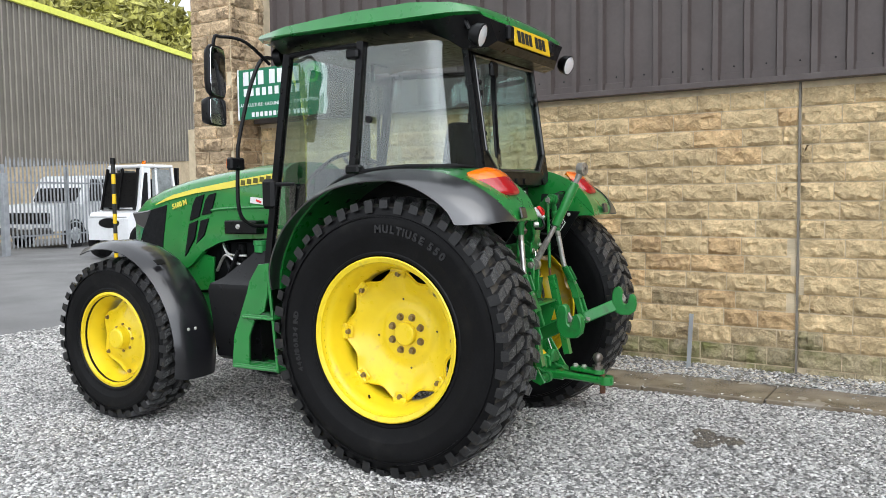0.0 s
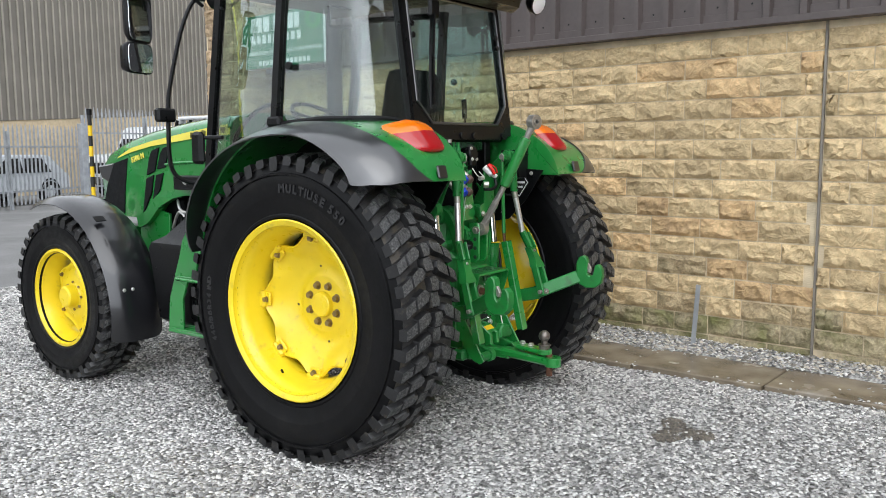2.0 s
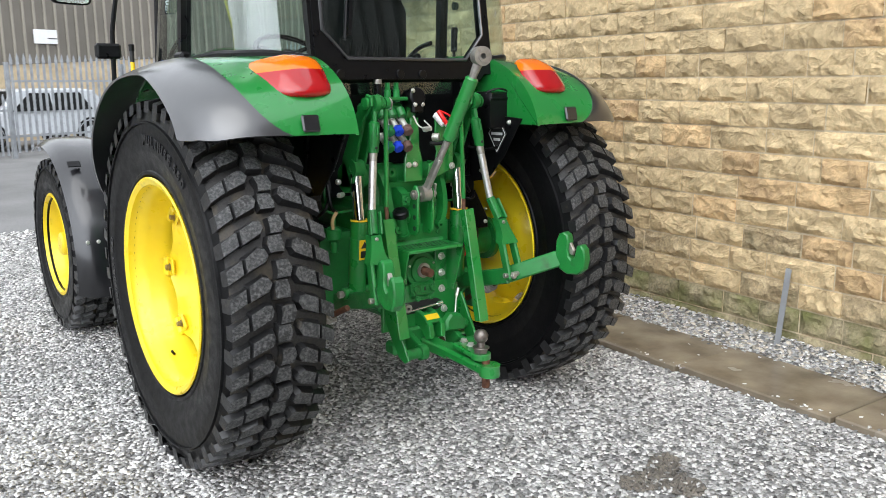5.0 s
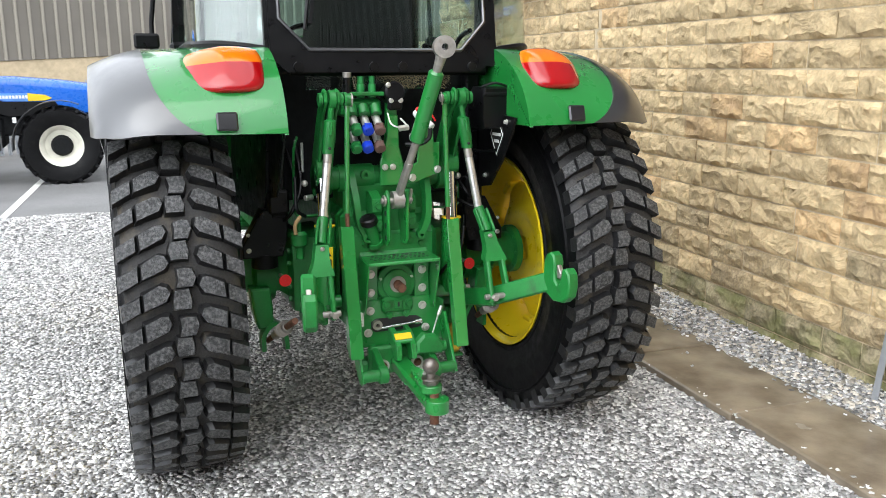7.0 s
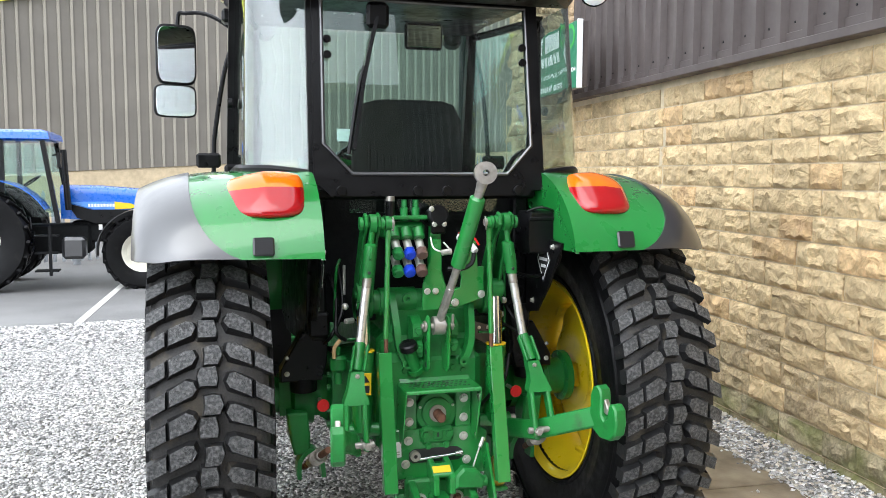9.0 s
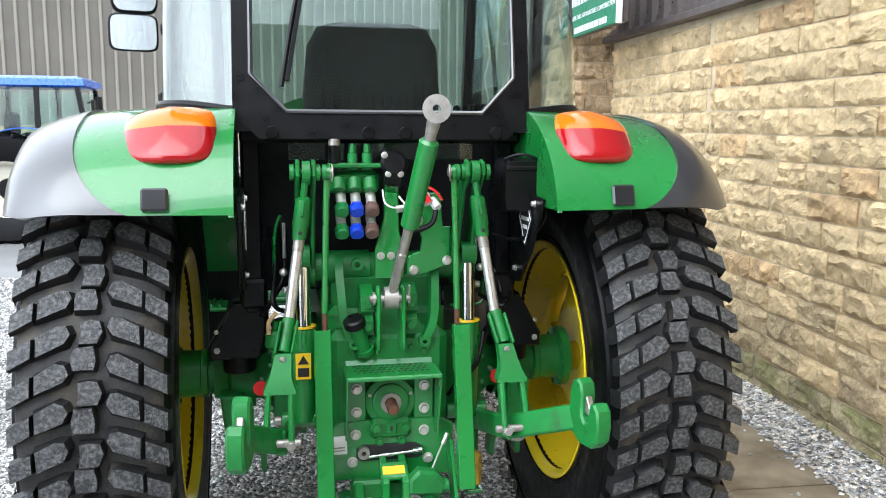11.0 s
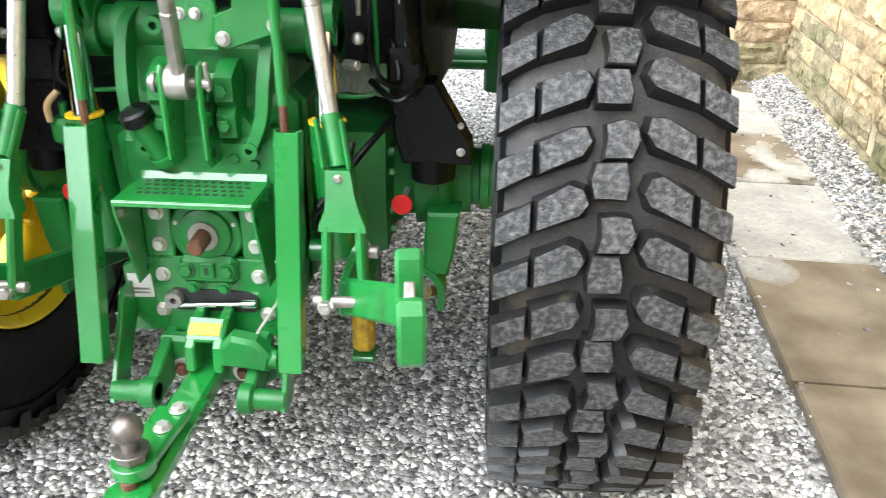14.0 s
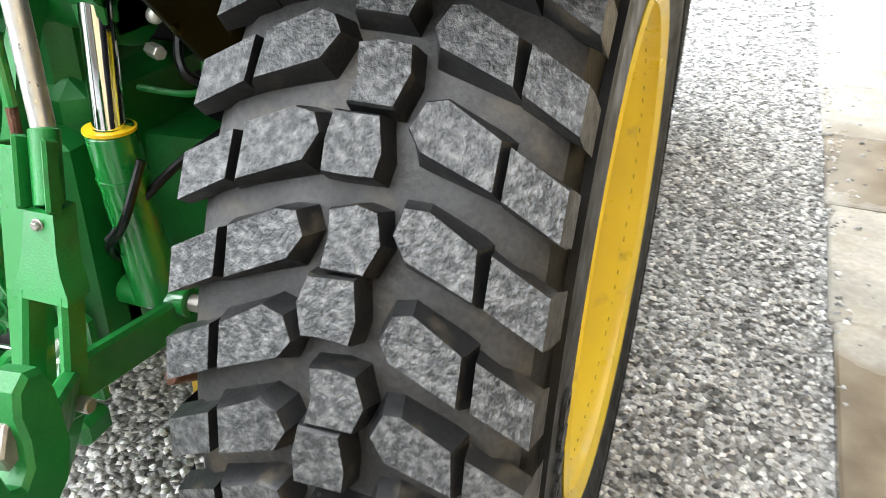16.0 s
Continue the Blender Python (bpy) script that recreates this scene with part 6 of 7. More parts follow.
    part("ram_eye", join(ring(ram_top + Vector((-0.025, 0, 0.02)), ram_top + Vector((0.025, 0, 0.02)), 0.04, 0.014), bar(ram_top + Vector((0, 0, -0.05)), ram_top, 0.05, 0.045, 0.008)), GREEN_CAST, ram)
    part("ram_pin", rod(ram_low + Vector((d * 0.07, 0, 0)), ram_low + Vector((d * 0.095, 0, 0)), 0.016), STEEL, ram)
    sr = part("stay_rod", join(rod((d * 0.200, -0.455, 1.498), (d * 0.212, -0.462, 1.06), 0.0105, n=10), ring((d * 0.208, -0.455, 1.498), (d * 0.190, -0.455, 1.498), 0.024, 0.012)), GREEN, tractor, "thin green stay rod")
    part("rod_end", rod((d * 0.212, -0.462, 1.085), (d * 0.212, -0.465, 1.0), 0.0085, n=10), RUST, sr)
    # channel stay
    ch = part("stay_channel", bar((d * 0.222, -0.490, 1.012), (d * 0.222, -0.602, 0.505), 0.052, 0.006, 0.002), GREEN, tractor, "green folded steel stay channel")
    shared("flange", [bar((d * 0.222 - d * 0.023, -0.472, 1.012), (d * 0.222 - d * 0.023, -0.584, 0.505), 0.006, 0.04, 0.002), bar((d * 0.222 + d * 0.023, -0.472, 1.012), (d * 0.222 + d * 0.023, -0.584, 0.505), 0.006, 0.04, 0.002)], GREEN, ch)
    part("channel_rivet", rod((d * 0.222, -0.492, 0.975), (d * 0.222, -0.500, 0.975), 0.007, n=10), STEEL, ch)
    part("lower_plate", prism([(-0.40, 0.62), (-0.47, 0.62), (-0.60, 0.40), (-0.57, 0.38), (-0.52, 0.40), (-0.40, 0.56)], "yz", d * 0.196 - 0.006, d * 0.196 + 0.006, 0.002), GREEN, ch)
    # lower link with hook end
    pv, j1, hk = Vector((d * 0.29, -0.02, 0.56)), Vector((d * 0.352, -0.62, 0.705)), Vector((0.500 if d > 0 else -0.455, -0.805, 0.80))
    ll = part("lower_link", join(bar(pv, j1, 0.024, 0.075, 0.006), bar(j1 - (j1 - pv) * 0.05, hk, 0.026, 0.075, 0.006), ring(pv + Vector((-0.03, 0, 0)), pv + Vector((0.03, 0, 0)), 0.05, 0.018)), GREEN_CAST, tractor, "green lower link arm with open hook end")
    hp = [(-0.70, 0.79), (-0.705, 0.90), (-0.725, 0.945), (-0.76, 0.958), (-0.79, 0.944), (-0.802, 0.905), (-0.797, 0.86), (-0.803, 0.818), (-0.825, 0.802), (-0.848, 0.815), (-0.858, 0.855), (-0.866, 0.888), (-0.895, 0.894), (-0.922, 0.87), (-0.932, 0.81), (-0.918, 0.75), (-0.875, 0.715), (-0.79, 0.708), (-0.73, 0.735)]
    hook = part("hook", moved(prism(hp, "yz", -0.030, 0.030, 0.008), HOOK_M(d)), GREEN_CAST, ll, "green cast quick hook with worn edge")
    part("hook_latch", moved(prism([(-0.785, 0.90), (-0.806, 0.895), (-0.832, 0.855), (-0.822, 0.825), (-0.795, 0.83)], "yz", -0.012, 0.012, 0.004), HOOK_M(d)), STEEL, ll)
    # stabiliser between link and axle
    sa, sb = Vector((d * 0.44, -0.50, 0.66)), Vector((d * 0.490, -0.14, 0.475))
    st = part("stabiliser", rod(sa, sa.lerp(sb, 0.35), 0.013), RUST, tractor, "rusty threaded stabiliser link")
    part("stabiliser_end", rod(sa.lerp(sb, 0.65), sb, 0.013), RUST, st)
    part("turnbuckle", join(rod(sa.lerp(sb, 0.28), sa.lerp(sb, 0.72), 0.020, n=10), *[lathe([(0.024, -0.004), (0.030, 0), (0.024, 0.004)], sa.lerp(sb, 0.32 + 0.05 * k), sb - sa, 12) for k in range(4)]), STEEL, st)
    hanger = part("axle_bracket", prism([(d * 0.476, 0.71), (d * 0.558, 0.71), (d * 0.546, 0.60), (d * 0.530, 0.535), (d * 0.468, 0.535), (d * 0.466, 0.62)], "xz", -0.17, -0.07, 0.008), GREEN_CAST, axle)
    part("axle_fork", tube([(d * 0.413, -0.14, 0.435), (d * 0.420, -0.14, 0.50), (d * 0.462, -0.14, 0.553), (d * 0.508, -0.14, 0.51), (d * 0.512, -0.14, 0.435)], 0.02, flat=(0.07, 0.018)), GREEN_CAST, axle)
    part("reflector", join(rod((d * 0.418, -0.205, 0.748), (d * 0.418, -0.213, 0.748), 0.026, n=24)), RED, axle, "round red reflector")
    part("reflector_stem", rod((d * 0.418, -0.10, 0.748), (d * 0.418, -0.206, 0.748), 0.008, n=8), ZINC, axle)
    # cab mount
    cm = part("cab_mount", join(box((d * 0.432, -0.17, 1.32), (0.062, 0.07, 0.62), 0.008), box((d * 0.432, -0.18, 1.08), (0.085, 0.09, 0.10), 0.01), prism([(d * 0.39, 1.05), (d * 0.50, 1.05), (d * 0.585, 0.90), (d * 0.585, 0.85), (d * 0.42, 0.85), (d * 0.40, 0.92)], "xz", -0.20, -0.12, 0.006)), BLACK, tractor, "black steel cab mount")
    shared("mount_bolt", [bolt((d * 0.56, -0.202, 0.885), (0, -1, 0), 0.008), bolt((d * 0.56, -0.202, 0.95), (0, -1, 0), 0.006)], ZINC, cm)
    part("mount_rubber", rod((d * 0.49, -0.15, 0.80), (d * 0.49, -0.15, 0.86), 0.055), RUBBER, cm)
    dm = Matrix.Translation((d * 0.451, -0.42, 1.345)) @ Matrix.Rotation(radians(-d * 90), 4, "Z") @ Matrix.Diagonal((1.05, 1, 0.92, 1))
    plate = part("diamond_sticker", moved(prism([(0, -0.10), (0.062, 0), (0, 0.10), (-0.062, 0)], "xz", -0.002, 0.002, 0.0005), dm), INK, tractor, "black and white diamond warning sticker")
    part("sticker_rim", moved(join(*[bar((a[0], -0.0035, a[1]), (b2[0], -0.0035, b2[1]), 0.004, 0.002, 0.0004) for a, b2 in (((0, -0.092), (0.056, 0)), ((0.056, 0), (0, 0.092)), ((0, 0.092), (-0.056, 0)), ((-0.056, 0), (0, -0.092)))]), dm), LABEL_W, plate)
    shared("sticker_bar", [moved(box((0, -0.0035, z), (w, 0.002, 0.014), 0.0005), dm) for z, w in ((0.035, 0.04), (0.0, 0.075), (-0.03, 0.045))], LABEL_W, plate)

# warning label on the left ram
wl = part("warning_label", moved(box((0, 0, 0), (0.05, 0.003, 0.09), 0.001), pose(-0.278, -0.380, 0.868, 5, 0, 0)), LABEL_Y, tractor, "yellow warning label with black triangle")
part("triangle", moved(prism([(-0.018, 0.008), (0.018, 0.008), (0.0, 0.038)], "xz", -0.0035, -0.0015, 0.0004), pose(-0.278, -0.380, 0.868, 5, 0, 0)), INK, wl)
part("label_bar", moved(box((0, -0.002, -0.02), (0.036, 0.002, 0.03), 0.0005), pose(-0.278, -0.380, 0.868, 5, 0, 0)), INK, wl)

# top link
e0, e1, e2, e3 = Vector((0.090, -0.730, 1.690)), Vector((0.077, -0.692, 1.605)), Vector((0.038, -0.572, 1.340)), Vector((-0.002, -0.450, 1.100))
tl = part("top_link", rod(e1, e2, 0.029, n=20, b=0.008), GREEN, tractor, "green top link raised on its bracket with steel ball ends")
ax = (e1 - e0).normalized()
part("upper_end", join(ring(e0 + Vector((0.004, 0.020, 0.0)), e0 + Vector((-0.004, -0.020, 0.0)), 0.040, 0.022, 24), rod(e0 + ax * 0.03, e1, 0.021, 0.016, n=14), rod(e1 - ax * 0.02, e1 + ax * 0.02, 0.016, n=12)), STEEL, tl, "steel ball end")
part("upper_ball", ring(e0 + Vector((0.005, 0.024, 0.0)), e0 + Vector((-0.005, -0.024, 0.0)), 0.023, 0.012, 20), STEEL, tl)
ax2 = (e3 - e2).normalized()
part("lower_screw", rod(e2 - ax2 * 0.01, e2 + ax2 * 0.10, 0.0155, n=14), STEEL, tl)
part("lower_end", join(bar(e2 + ax2 * 0.09, e3, 0.026, 0.036, 0.006), ring(e3 + Vector((-0.022, 0, 0)), e3 + Vector((0.022, 0, 0)), 0.036, 0.012, 20)), STEEL, tl)
part("grease_nipple", rod(e2 + Vector((0, -0.028, 0.02)), e2 + Vector((0, -0.036, 0.02)), 0.006, n=8), ZINC, tl)

# hydraulic couplers
valves = part("valve_block", join(box((-0.105, -0.26, 1.46), (0.165, 0.14, 0.07), 0.012), box((-0.09, -0.33, 1.515), (0.20, 0.06, 0.016), 0.004), *[rod((x, -0.34, 1.47), (x, -0.365, 1.435), 0.022) for x in (-0.155, -0.105, -0.055)]), GREEN_CAST, tractor, "green hydraulic spool valve block")
shared("valve_knob", [join(rod((x, -0.33, 1.50), (x, -0.33, 1.555), 0.016, n=12), rod((x, -0.33, 1.555), (x, -0.33, 1.585), 0.012, n=6)) for x in (-0.109, -0.062)], CAPGREEN, valves)
for row, z, y in ((0, 1.375, -0.40), (1, 1.305, -0.395)):
    for x, m, nm in ((-0.15, CAPGREEN, "green"), (-0.103, BLUE, "blue"), (-0.054, BROWN, "brown")):
        c = part("coupler", rod((x, y + 0.06, z + 0.055), (x, y + 0.008, z + 0.012), 0.0165, n=16), ZINC, valves, "steel hydraulic coupler with " + nm + " dust cap")
        part("dust_cap", join(rod((x, y + 0.012, z + 0.014), (x, y - 0.016, z - 0.006), 0.0225, n=20, b=0.004), box((x, y - 0.004, z + 0.024), (0.03, 0.014, 0.012), 0.003)), m, valves, nm + " plastic dust cap")
part("lever_sleeve", rod((-0.168, -0.34, 1.50), (-0.168, -0.345, 1.585), 0.018, n=16), BLACK, valves)
part("lever_cap", rod((-0.168, -0.345, 1.578), (-0.168, -0.345, 1.600), 0.0185, n=16), STEEL, valves)
part("round_cover", join(rod((0.02, -0.30, 1.51), (0.02, -0.385, 1.525), 0.042, n=22, b=0.008), box((0.02, -0.37, 1.475), (0.06, 0.03, 0.05), 0.008)), BLACK, valves, "black round socket cover")
shared("cover_screw", [bolt((x, -0.386, z), (0, -1, 0), 0.008, 0.006) for x, z in ((0.0, 1.49), (0.04, 1.49), (-0.012, 1.55))], ZINC, valves)
part("support_post", bar((0.02, -0.30, 1.30), (0.02, -0.32, 1.48), 0.05, 0.02), GREEN, valves)
part("wire_clip", tube([(-0.02, -0.40, 1.44), (-0.015, -0.43, 1.40), (0.02, -0.44, 1.385), (0.05, -0.43, 1.39), (0.03, -0.41, 1.42)], 0.0035), ZINC, valves)
tap = part("air_tap", join(rod((0.10, -0.40, 1.445), (0.12, -0.44, 1.40), 0.018), rod((0.135, -0.42, 1.41), (0.15, -0.45, 1.385), 0.014)), LABEL_W, tractor, "small red and white trailer brake tap")
part("red_lever", join(tube([(0.095, -0.43, 1.46), (0.105, -0.45, 1.43), (0.12, -0.455, 1.405)], 0.010), tube([(0.10, -0.44, 1.46), (0.14, -0.45, 1.44), (0.165, -0.445, 1.41)], 0.004)), RED, tap)
part("tap_body", join(rod((0.075, -0.41, 1.345), (0.095, -0.435, 1.345), 0.018), rod((0.02, -0.42, 1.38), (0.06, -0.42, 1.385), 0.012)), ZINC, tap)
part("tap_hose", tube([(0.145, -0.44, 1.38), (0.13, -0.46, 1.34), (0.09, -0.46, 1.32), (0.04, -0.44, 1.32)], 0.009), BLACK, tap)

# black socket box
sb2 = part("socket_box", join(loft([[(0.428 + x * s2 * 0.9, y, 1.455 + z * s2) for x, z in ((-0.068, -0.085), (0.068, -0.085), (0.075, -0.05), (0.075, 0.06), (0.06, 0.085), (-0.06, 0.085), (-0.075, 0.06), (-0.075, -0.05))] for y, s2 in ((-0.34, 1.0), (-0.45, 1.0), (-0.465, 0.9))]), box((0.428, -0.46, 1.51), (0.12, 0.02, 0.018), 0.005)), BLACK, tractor, "glossy black plastic trailer socket box")
part("socket_cable", tube([(0.485, -0.45, 1.40), (0.50, -0.47, 1.36), (0.47, -0.45, 1.30), (0.42, -0.38, 1.27), (0.37, -0.30, 1.28)], 0.007), BLACK, sb2)
part("box_strap", tube([(0.37, -0.44, 1.54), (0.41, -0.47, 1.555), (0.46, -0.47, 1.545), (0.485, -0.44, 1.53)], 0.005), BLACK, sb2)

# hoses and pipes behind the links
for k, pts in enumerate(([(-0.38, -0.1, 1.30), (-0.36, -0.2, 1.18), (-0.37, -0.26, 1.06), (-0.33, -0.24, 1.02)], [(-0.34, -0.1, 1.34), (-0.33, -0.18, 1.15), (-0.38, -0.24, 1.05), (-0.41, -0.2, 1.0)], [(0.36, -0.1, 1.32), (0.35, -0.22, 1.16), (0.38, -0.28, 1.08), (0.42, -0.24, 1.06), (0.40, -0.2, 1.14), (0.36, -0.18, 1.10)],
                         [(0.35, -0.2, 1.05), (0.42, -0.26, 1.02), (0.46, -0.22, 1.06), (0.42, -0.18, 1.10)], [(0.33, -0.35, 0.95), (0.30, -0.38, 0.85), (0.24, -0.36, 0.78), (0.22, -0.3, 0.72)], [(0.42, -0.15, 0.98), (0.35, -0.30, 0.92), (0.25, -0.37, 0.80)], [(-0.40, -0.12, 0.98), (-0.35, -0.24, 0.94), (-0.36, -0.26, 0.88)])):
    part("hose", tube(pts, 0.008), BLACK, tractor)
for d in (-1, 1):
    part("brake_pipe", tube([(d * 0.34, -0.18, 1.34), (d * 0.36, -0.2, 1.28), (d * 0.365, -0.2, 1.08), (d * 0.35, -0.21, 1.02), (d * 0.24, -0.22, 1.02)], 0.006), GREEN, tractor)
    shared("pipe_union", [rod((d * 0.30, -0.25, 1.10), (d * 0.335, -0.27, 1.10), 0.012, n=6), rod((d * 0.33, -0.22, 1.20), (d * 0.33, -0.22, 1.32), 0.006, n=8), ball((d * 0.335, -0.27, 1.16), 0.014)], ZINC, tractor)
breather = part("breather", join(rod((-0.365, -0.27, 0.90), (-0.365, -0.27, 0.965), 0.034, n=16, b=0.012), rod((-0.365, -0.27, 0.965), (-0.365, -0.27, 1.0), 0.010), rod((-0.365, -0.27, 0.85), (-0.365, -0.27, 0.90), 0.016)), GREEN_CAST, tractor, "small green accumulator bottle")
part("cord", tube([(-0.36, -0.29, 1.03), (-0.385, -0.30, 1.0), (-0.385, -0.30, 0.96)], 0.008), node_mat("tan_cord", (0.45, 0.30, 0.14), 0.8), breather)

# drawbar
drawbar = part("drawbar", join(bar((0.0, -0.20, 0.425), (-0.012, -0.66, 0.415), 0.075, 0.05, 0.008), bar((-0.008, -0.60, 0.425), (-0.014, -0.93, 0.41), 0.085, 0.045, 0.012), rod((-0.014, -0.92, 0.385), (-0.014, -0.92, 0.435), 0.045, n=18)), GREEN, tractor, "green swinging drawbar with rusty ball hitch")
part("hitch_plate", join(bar((-0.002, -0.70, 0.466), (-0.02, -0.87, 0.460), 0.075, 0.024, 0.006), rod((-0.02, -0.87, 0.448), (-0.02, -0.87, 0.474), 0.042, n=18)), GREEN, drawbar)
shared("hitch_bolt", [bolt((0.012, -0.715, 0.478), (0, 0, 1), 0.014, 0.01), bolt((0.002, -0.775, 0.476), (0, 0, 1), 0.014, 0.01)], ZINC, drawbar)
part("hitch_ball", join(ball((-0.02, -0.87, 0.545), 0.031, 18, 12), rod((-0.02, -0.87, 0.46), (-0.02, -0.87, 0.525), 0.017, n=14), rod((-0.02, -0.87, 0.474), (-0.02, -0.87, 0.494), 0.030, n=6), rod((-0.02, -0.87, 0.494), (-0.02, -0.87, 0.500), 0.036, n=18)), TOWBALL, drawbar, "worn steel tow ball")
part("hitch_pin", rod((-0.018, -0.90, 0.33), (-0.018, -0.90, 0.45), 0.017, n=14), RUST, drawbar)
cage = part("drawbar_cage", box((0.0, -0.40, 0.400), (0.34, 0.08, 0.06), 0.012), GREEN_CAST, tractor, "green drawbar support cage")
shared("cage_cheek", [prism([(-0.40, 0.50), (-0.47, 0.49), (-0.60, 0.435), (-0.605, 0.395), (-0.55, 0.385), (-0.40, 0.40)], "yz", x - 0.014, x + 0.014, 0.004) for x in (-0.11, 0.115)], GREEN_CAST, cage)
shared("cage_pin", [join(rod((-0.20, -0.575, 0.418), (-0.095, -0.575, 0.418), 0.024), rod((-0.13, -0.575, 0.418), (-0.095, -0.575, 0.418), 0.036)), join(rod((0.095, -0.575, 0.414), (0.20, -0.575, 0.414), 0.024), rod((0.095, -0.575, 0.414), (0.125, -0.575, 0.414), 0.036))], GREEN_CAST, cage)
shared("cage_washer", [ring((x, -0.472, 0.414), (x, -0.464, 0.414), 0.027, 0.010, 18) for x in (-0.078, 0.071)], ZINC, cage)
shared("cage_bolt", [bolt((x, -0.472, 0.414), (0, -1, 0), 0.013, 0.012) for x in (-0.078, 0.071)], RUST, cage)
part("cage_back", box((0, -0.445, 0.435), (0.27, 0.04, 0.12), 0.01), GREEN_CAST, cage)
part("clevis", join(*[prism([(-0.42, 0.568), (-0.475, 0.556), (-0.535, 0.515), (-0.54, 0.455), (-0.50, 0.440), (-0.47, 0.48), (-0.42, 0.49)], "yz", x - 0.012, x + 0.012, 0.004) for x in (-0.028, 0.036)], box((0.0, -0.492, 0.536), (0.085, 0.06, 0.018), 0.004, (38, 0, 0))), GREEN, cage)
part("clevis_label", box((0.0, -0.499, 0.543), (0.072, 0.030, 0.004), 0.001, (38, 0, 0)), LABEL_Y, cage)
part("pickup_latch", join(prism([(0.045, 0.475), (0.155, 0.465), (0.165, 0.505), (0.13, 0.545), (0.075, 0.555), (0.045, 0.525)], "xz", -0.55, -0.50, 0.01), rod((0.14, -0.525, 0.49), (0.175, -0.525, 0.49), 0.022)), GREEN_CAST, cage)
part("pull_cord", join(rod((0.115, -0.52, 0.53), (0.172, -0.46, 0.615), 0.0035, n=6), rod((0.168, -0.465, 0.605), (0.186, -0.455, 0.640), 0.008, n=8)), ZINC, cage)
side_hook = part("side_block", join(box((0.322, -0.26, 0.425), (0.055, 0.06, 0.13), 0.014)), node_mat("worn_yellow", (0.5, 0.33, 0.02), 0.6, vary=0.3, scale=30, dirt=(0.1, 0.045, 0.02), dirt_amount=0.7, dirt_scale=22), tractor, "worn yellow and rusty steel catch block")
part("block_foot", box((0.322, -0.265, 0.352), (0.06, 0.07, 0.014), 0.003), GREEN, side_hook)
part("block_bracket", box((0.322, -0.17, 0.50), (0.05, 0.14, 0.14), 0.012), GREEN_CAST, side_hook)

tractor.location = (0.016, 0.0, 0.014)


# ---- the yard beyond ----
# sign on the wall
sign_m = WALL @ pose(-0.455, 3.43, 2.685)
sign = thing("sign", "green painted board sign with white lettering fixed to the building", "sign")
board = part("board", moved(box((0, 0, 0), (0.03, 1.24, 0.545), 0.004), sign_m), SIGN_GREEN, sign)
part("backing", moved(box((0.055, 0, 0), (0.05, 1.25, 0.53), 0.004), sign_m), CLAD, sign, "dark backing box")
part("sign_frame", moved(join(*[box((0.005, y, 0), (0.045, 0.022, 0.555), 0.003) for y in (-0.63, 0.63)]), sign_m), WHITE, sign)
flat = sign_m @ Matrix.Translation((-0.0175, 0, 0)) @ Matrix.Rotation(radians(-90), 4, "Z") @ Matrix.Rotation(radians(90), 4, "X")
part("lettering", lettering("AGRICULTURE : GROUNDCARE : CONSTRUCTION", 0.052, flat @ Matrix.Translation((0, -0.12, 0)), 0.001), WHITE, sign)
shared("letter_bar", [moved(box((-0.018, y, 0.17), (0.004, 0.085, 0.15), 0.002), sign_m) for y in (0.50, 0.385, 0.27, 0.10, -0.02, -0.12, -0.22)], WHITE, sign)
shared("letter_bar", [moved(box((-0.018, 0.51 - 0.095 * k, 0.02), (0.004, 0.06, 0.085), 0.002), sign_m) for k in range(9)], WHITE, sign)
shared("address_bar", [moved(box((-0.018, 0.40 - 0.066 * k, -0.225), (0.004, 0.045, 0.05), 0.002), sign_m) for k in range(13)], WHITE, sign)
shared("standoff", [moved(box((0.22, y, z), (0.40, 0.04, 0.04), 0.003), sign_m) for y in (0.36, 0.58) for z in (-0.10, 0.18)], CLAD, sign)
part("logo", moved(ring((-0.0165, -0.47, 0.16), (-0.0185, -0.47, 0.16), 0.10, 0.07), sign_m), node_mat("logo_green", (0.03, 0.35, 0.05), 0.5), sign)

# leaning steel post beside the wall
post = part("marker_post", join(tube([(2.245, -0.875, 0.0), (2.30, -0.888, 0.525)], 0.02, flat=(0.035, 0.006), steps=1), tube([(2.258, -0.862, 0.0), (2.313, -0.875, 0.525)], 0.02, flat=(0.006, 0.032), steps=1)), GALV, None)
tagged(post, "short leaning galvanised angle post in the gravel", "post")

# striped pole ahead of the bonnet
pole = thing("striped_pole", "yellow and black striped safety pole standing on the ground", "pole")
for k in range(22):
    part("band", rod((-0.025, 3.415, 0.084 * k), (-0.025, 3.415, 0.084 * (k + 1)), 0.017, n=12, b=0.0005), INK if k % 2 else LABEL_Y, pole)
part("pole_cap", rod((-0.025, 3.415, 1.848), (-0.025, 3.415, 1.90), 0.022, n=12), BLACK, pole)

# painted yard line
lines = part("yard_line", join(*[box((x, y, -0.026), (0.09, l, 0.006), 0.001, (0, 0, a)) for x, y, l, a in ((-2.17, 8.05, 4.6, -3.3), (-4.55, 8.3, 4.2, -3.3))]), MARK, None)
tagged(lines, "worn white painted bay line on the tarmac", "road marking", kind="structure")

# steel shed
SHED = Matrix(((0.9434, -0.3315, 0, -2.0), (0.3315, 0.9434, 0, 21.5), (0, 0, 1, 0), (0, 0, 0, 1)))   # local x along the face, -y towards the yard


def shed_low(s):
    return 1.86 + 0.053 * s


def shed_top(s):
    return min(9.15, 7.23 + 0.29 * s) if s < 6.62 else 9.15


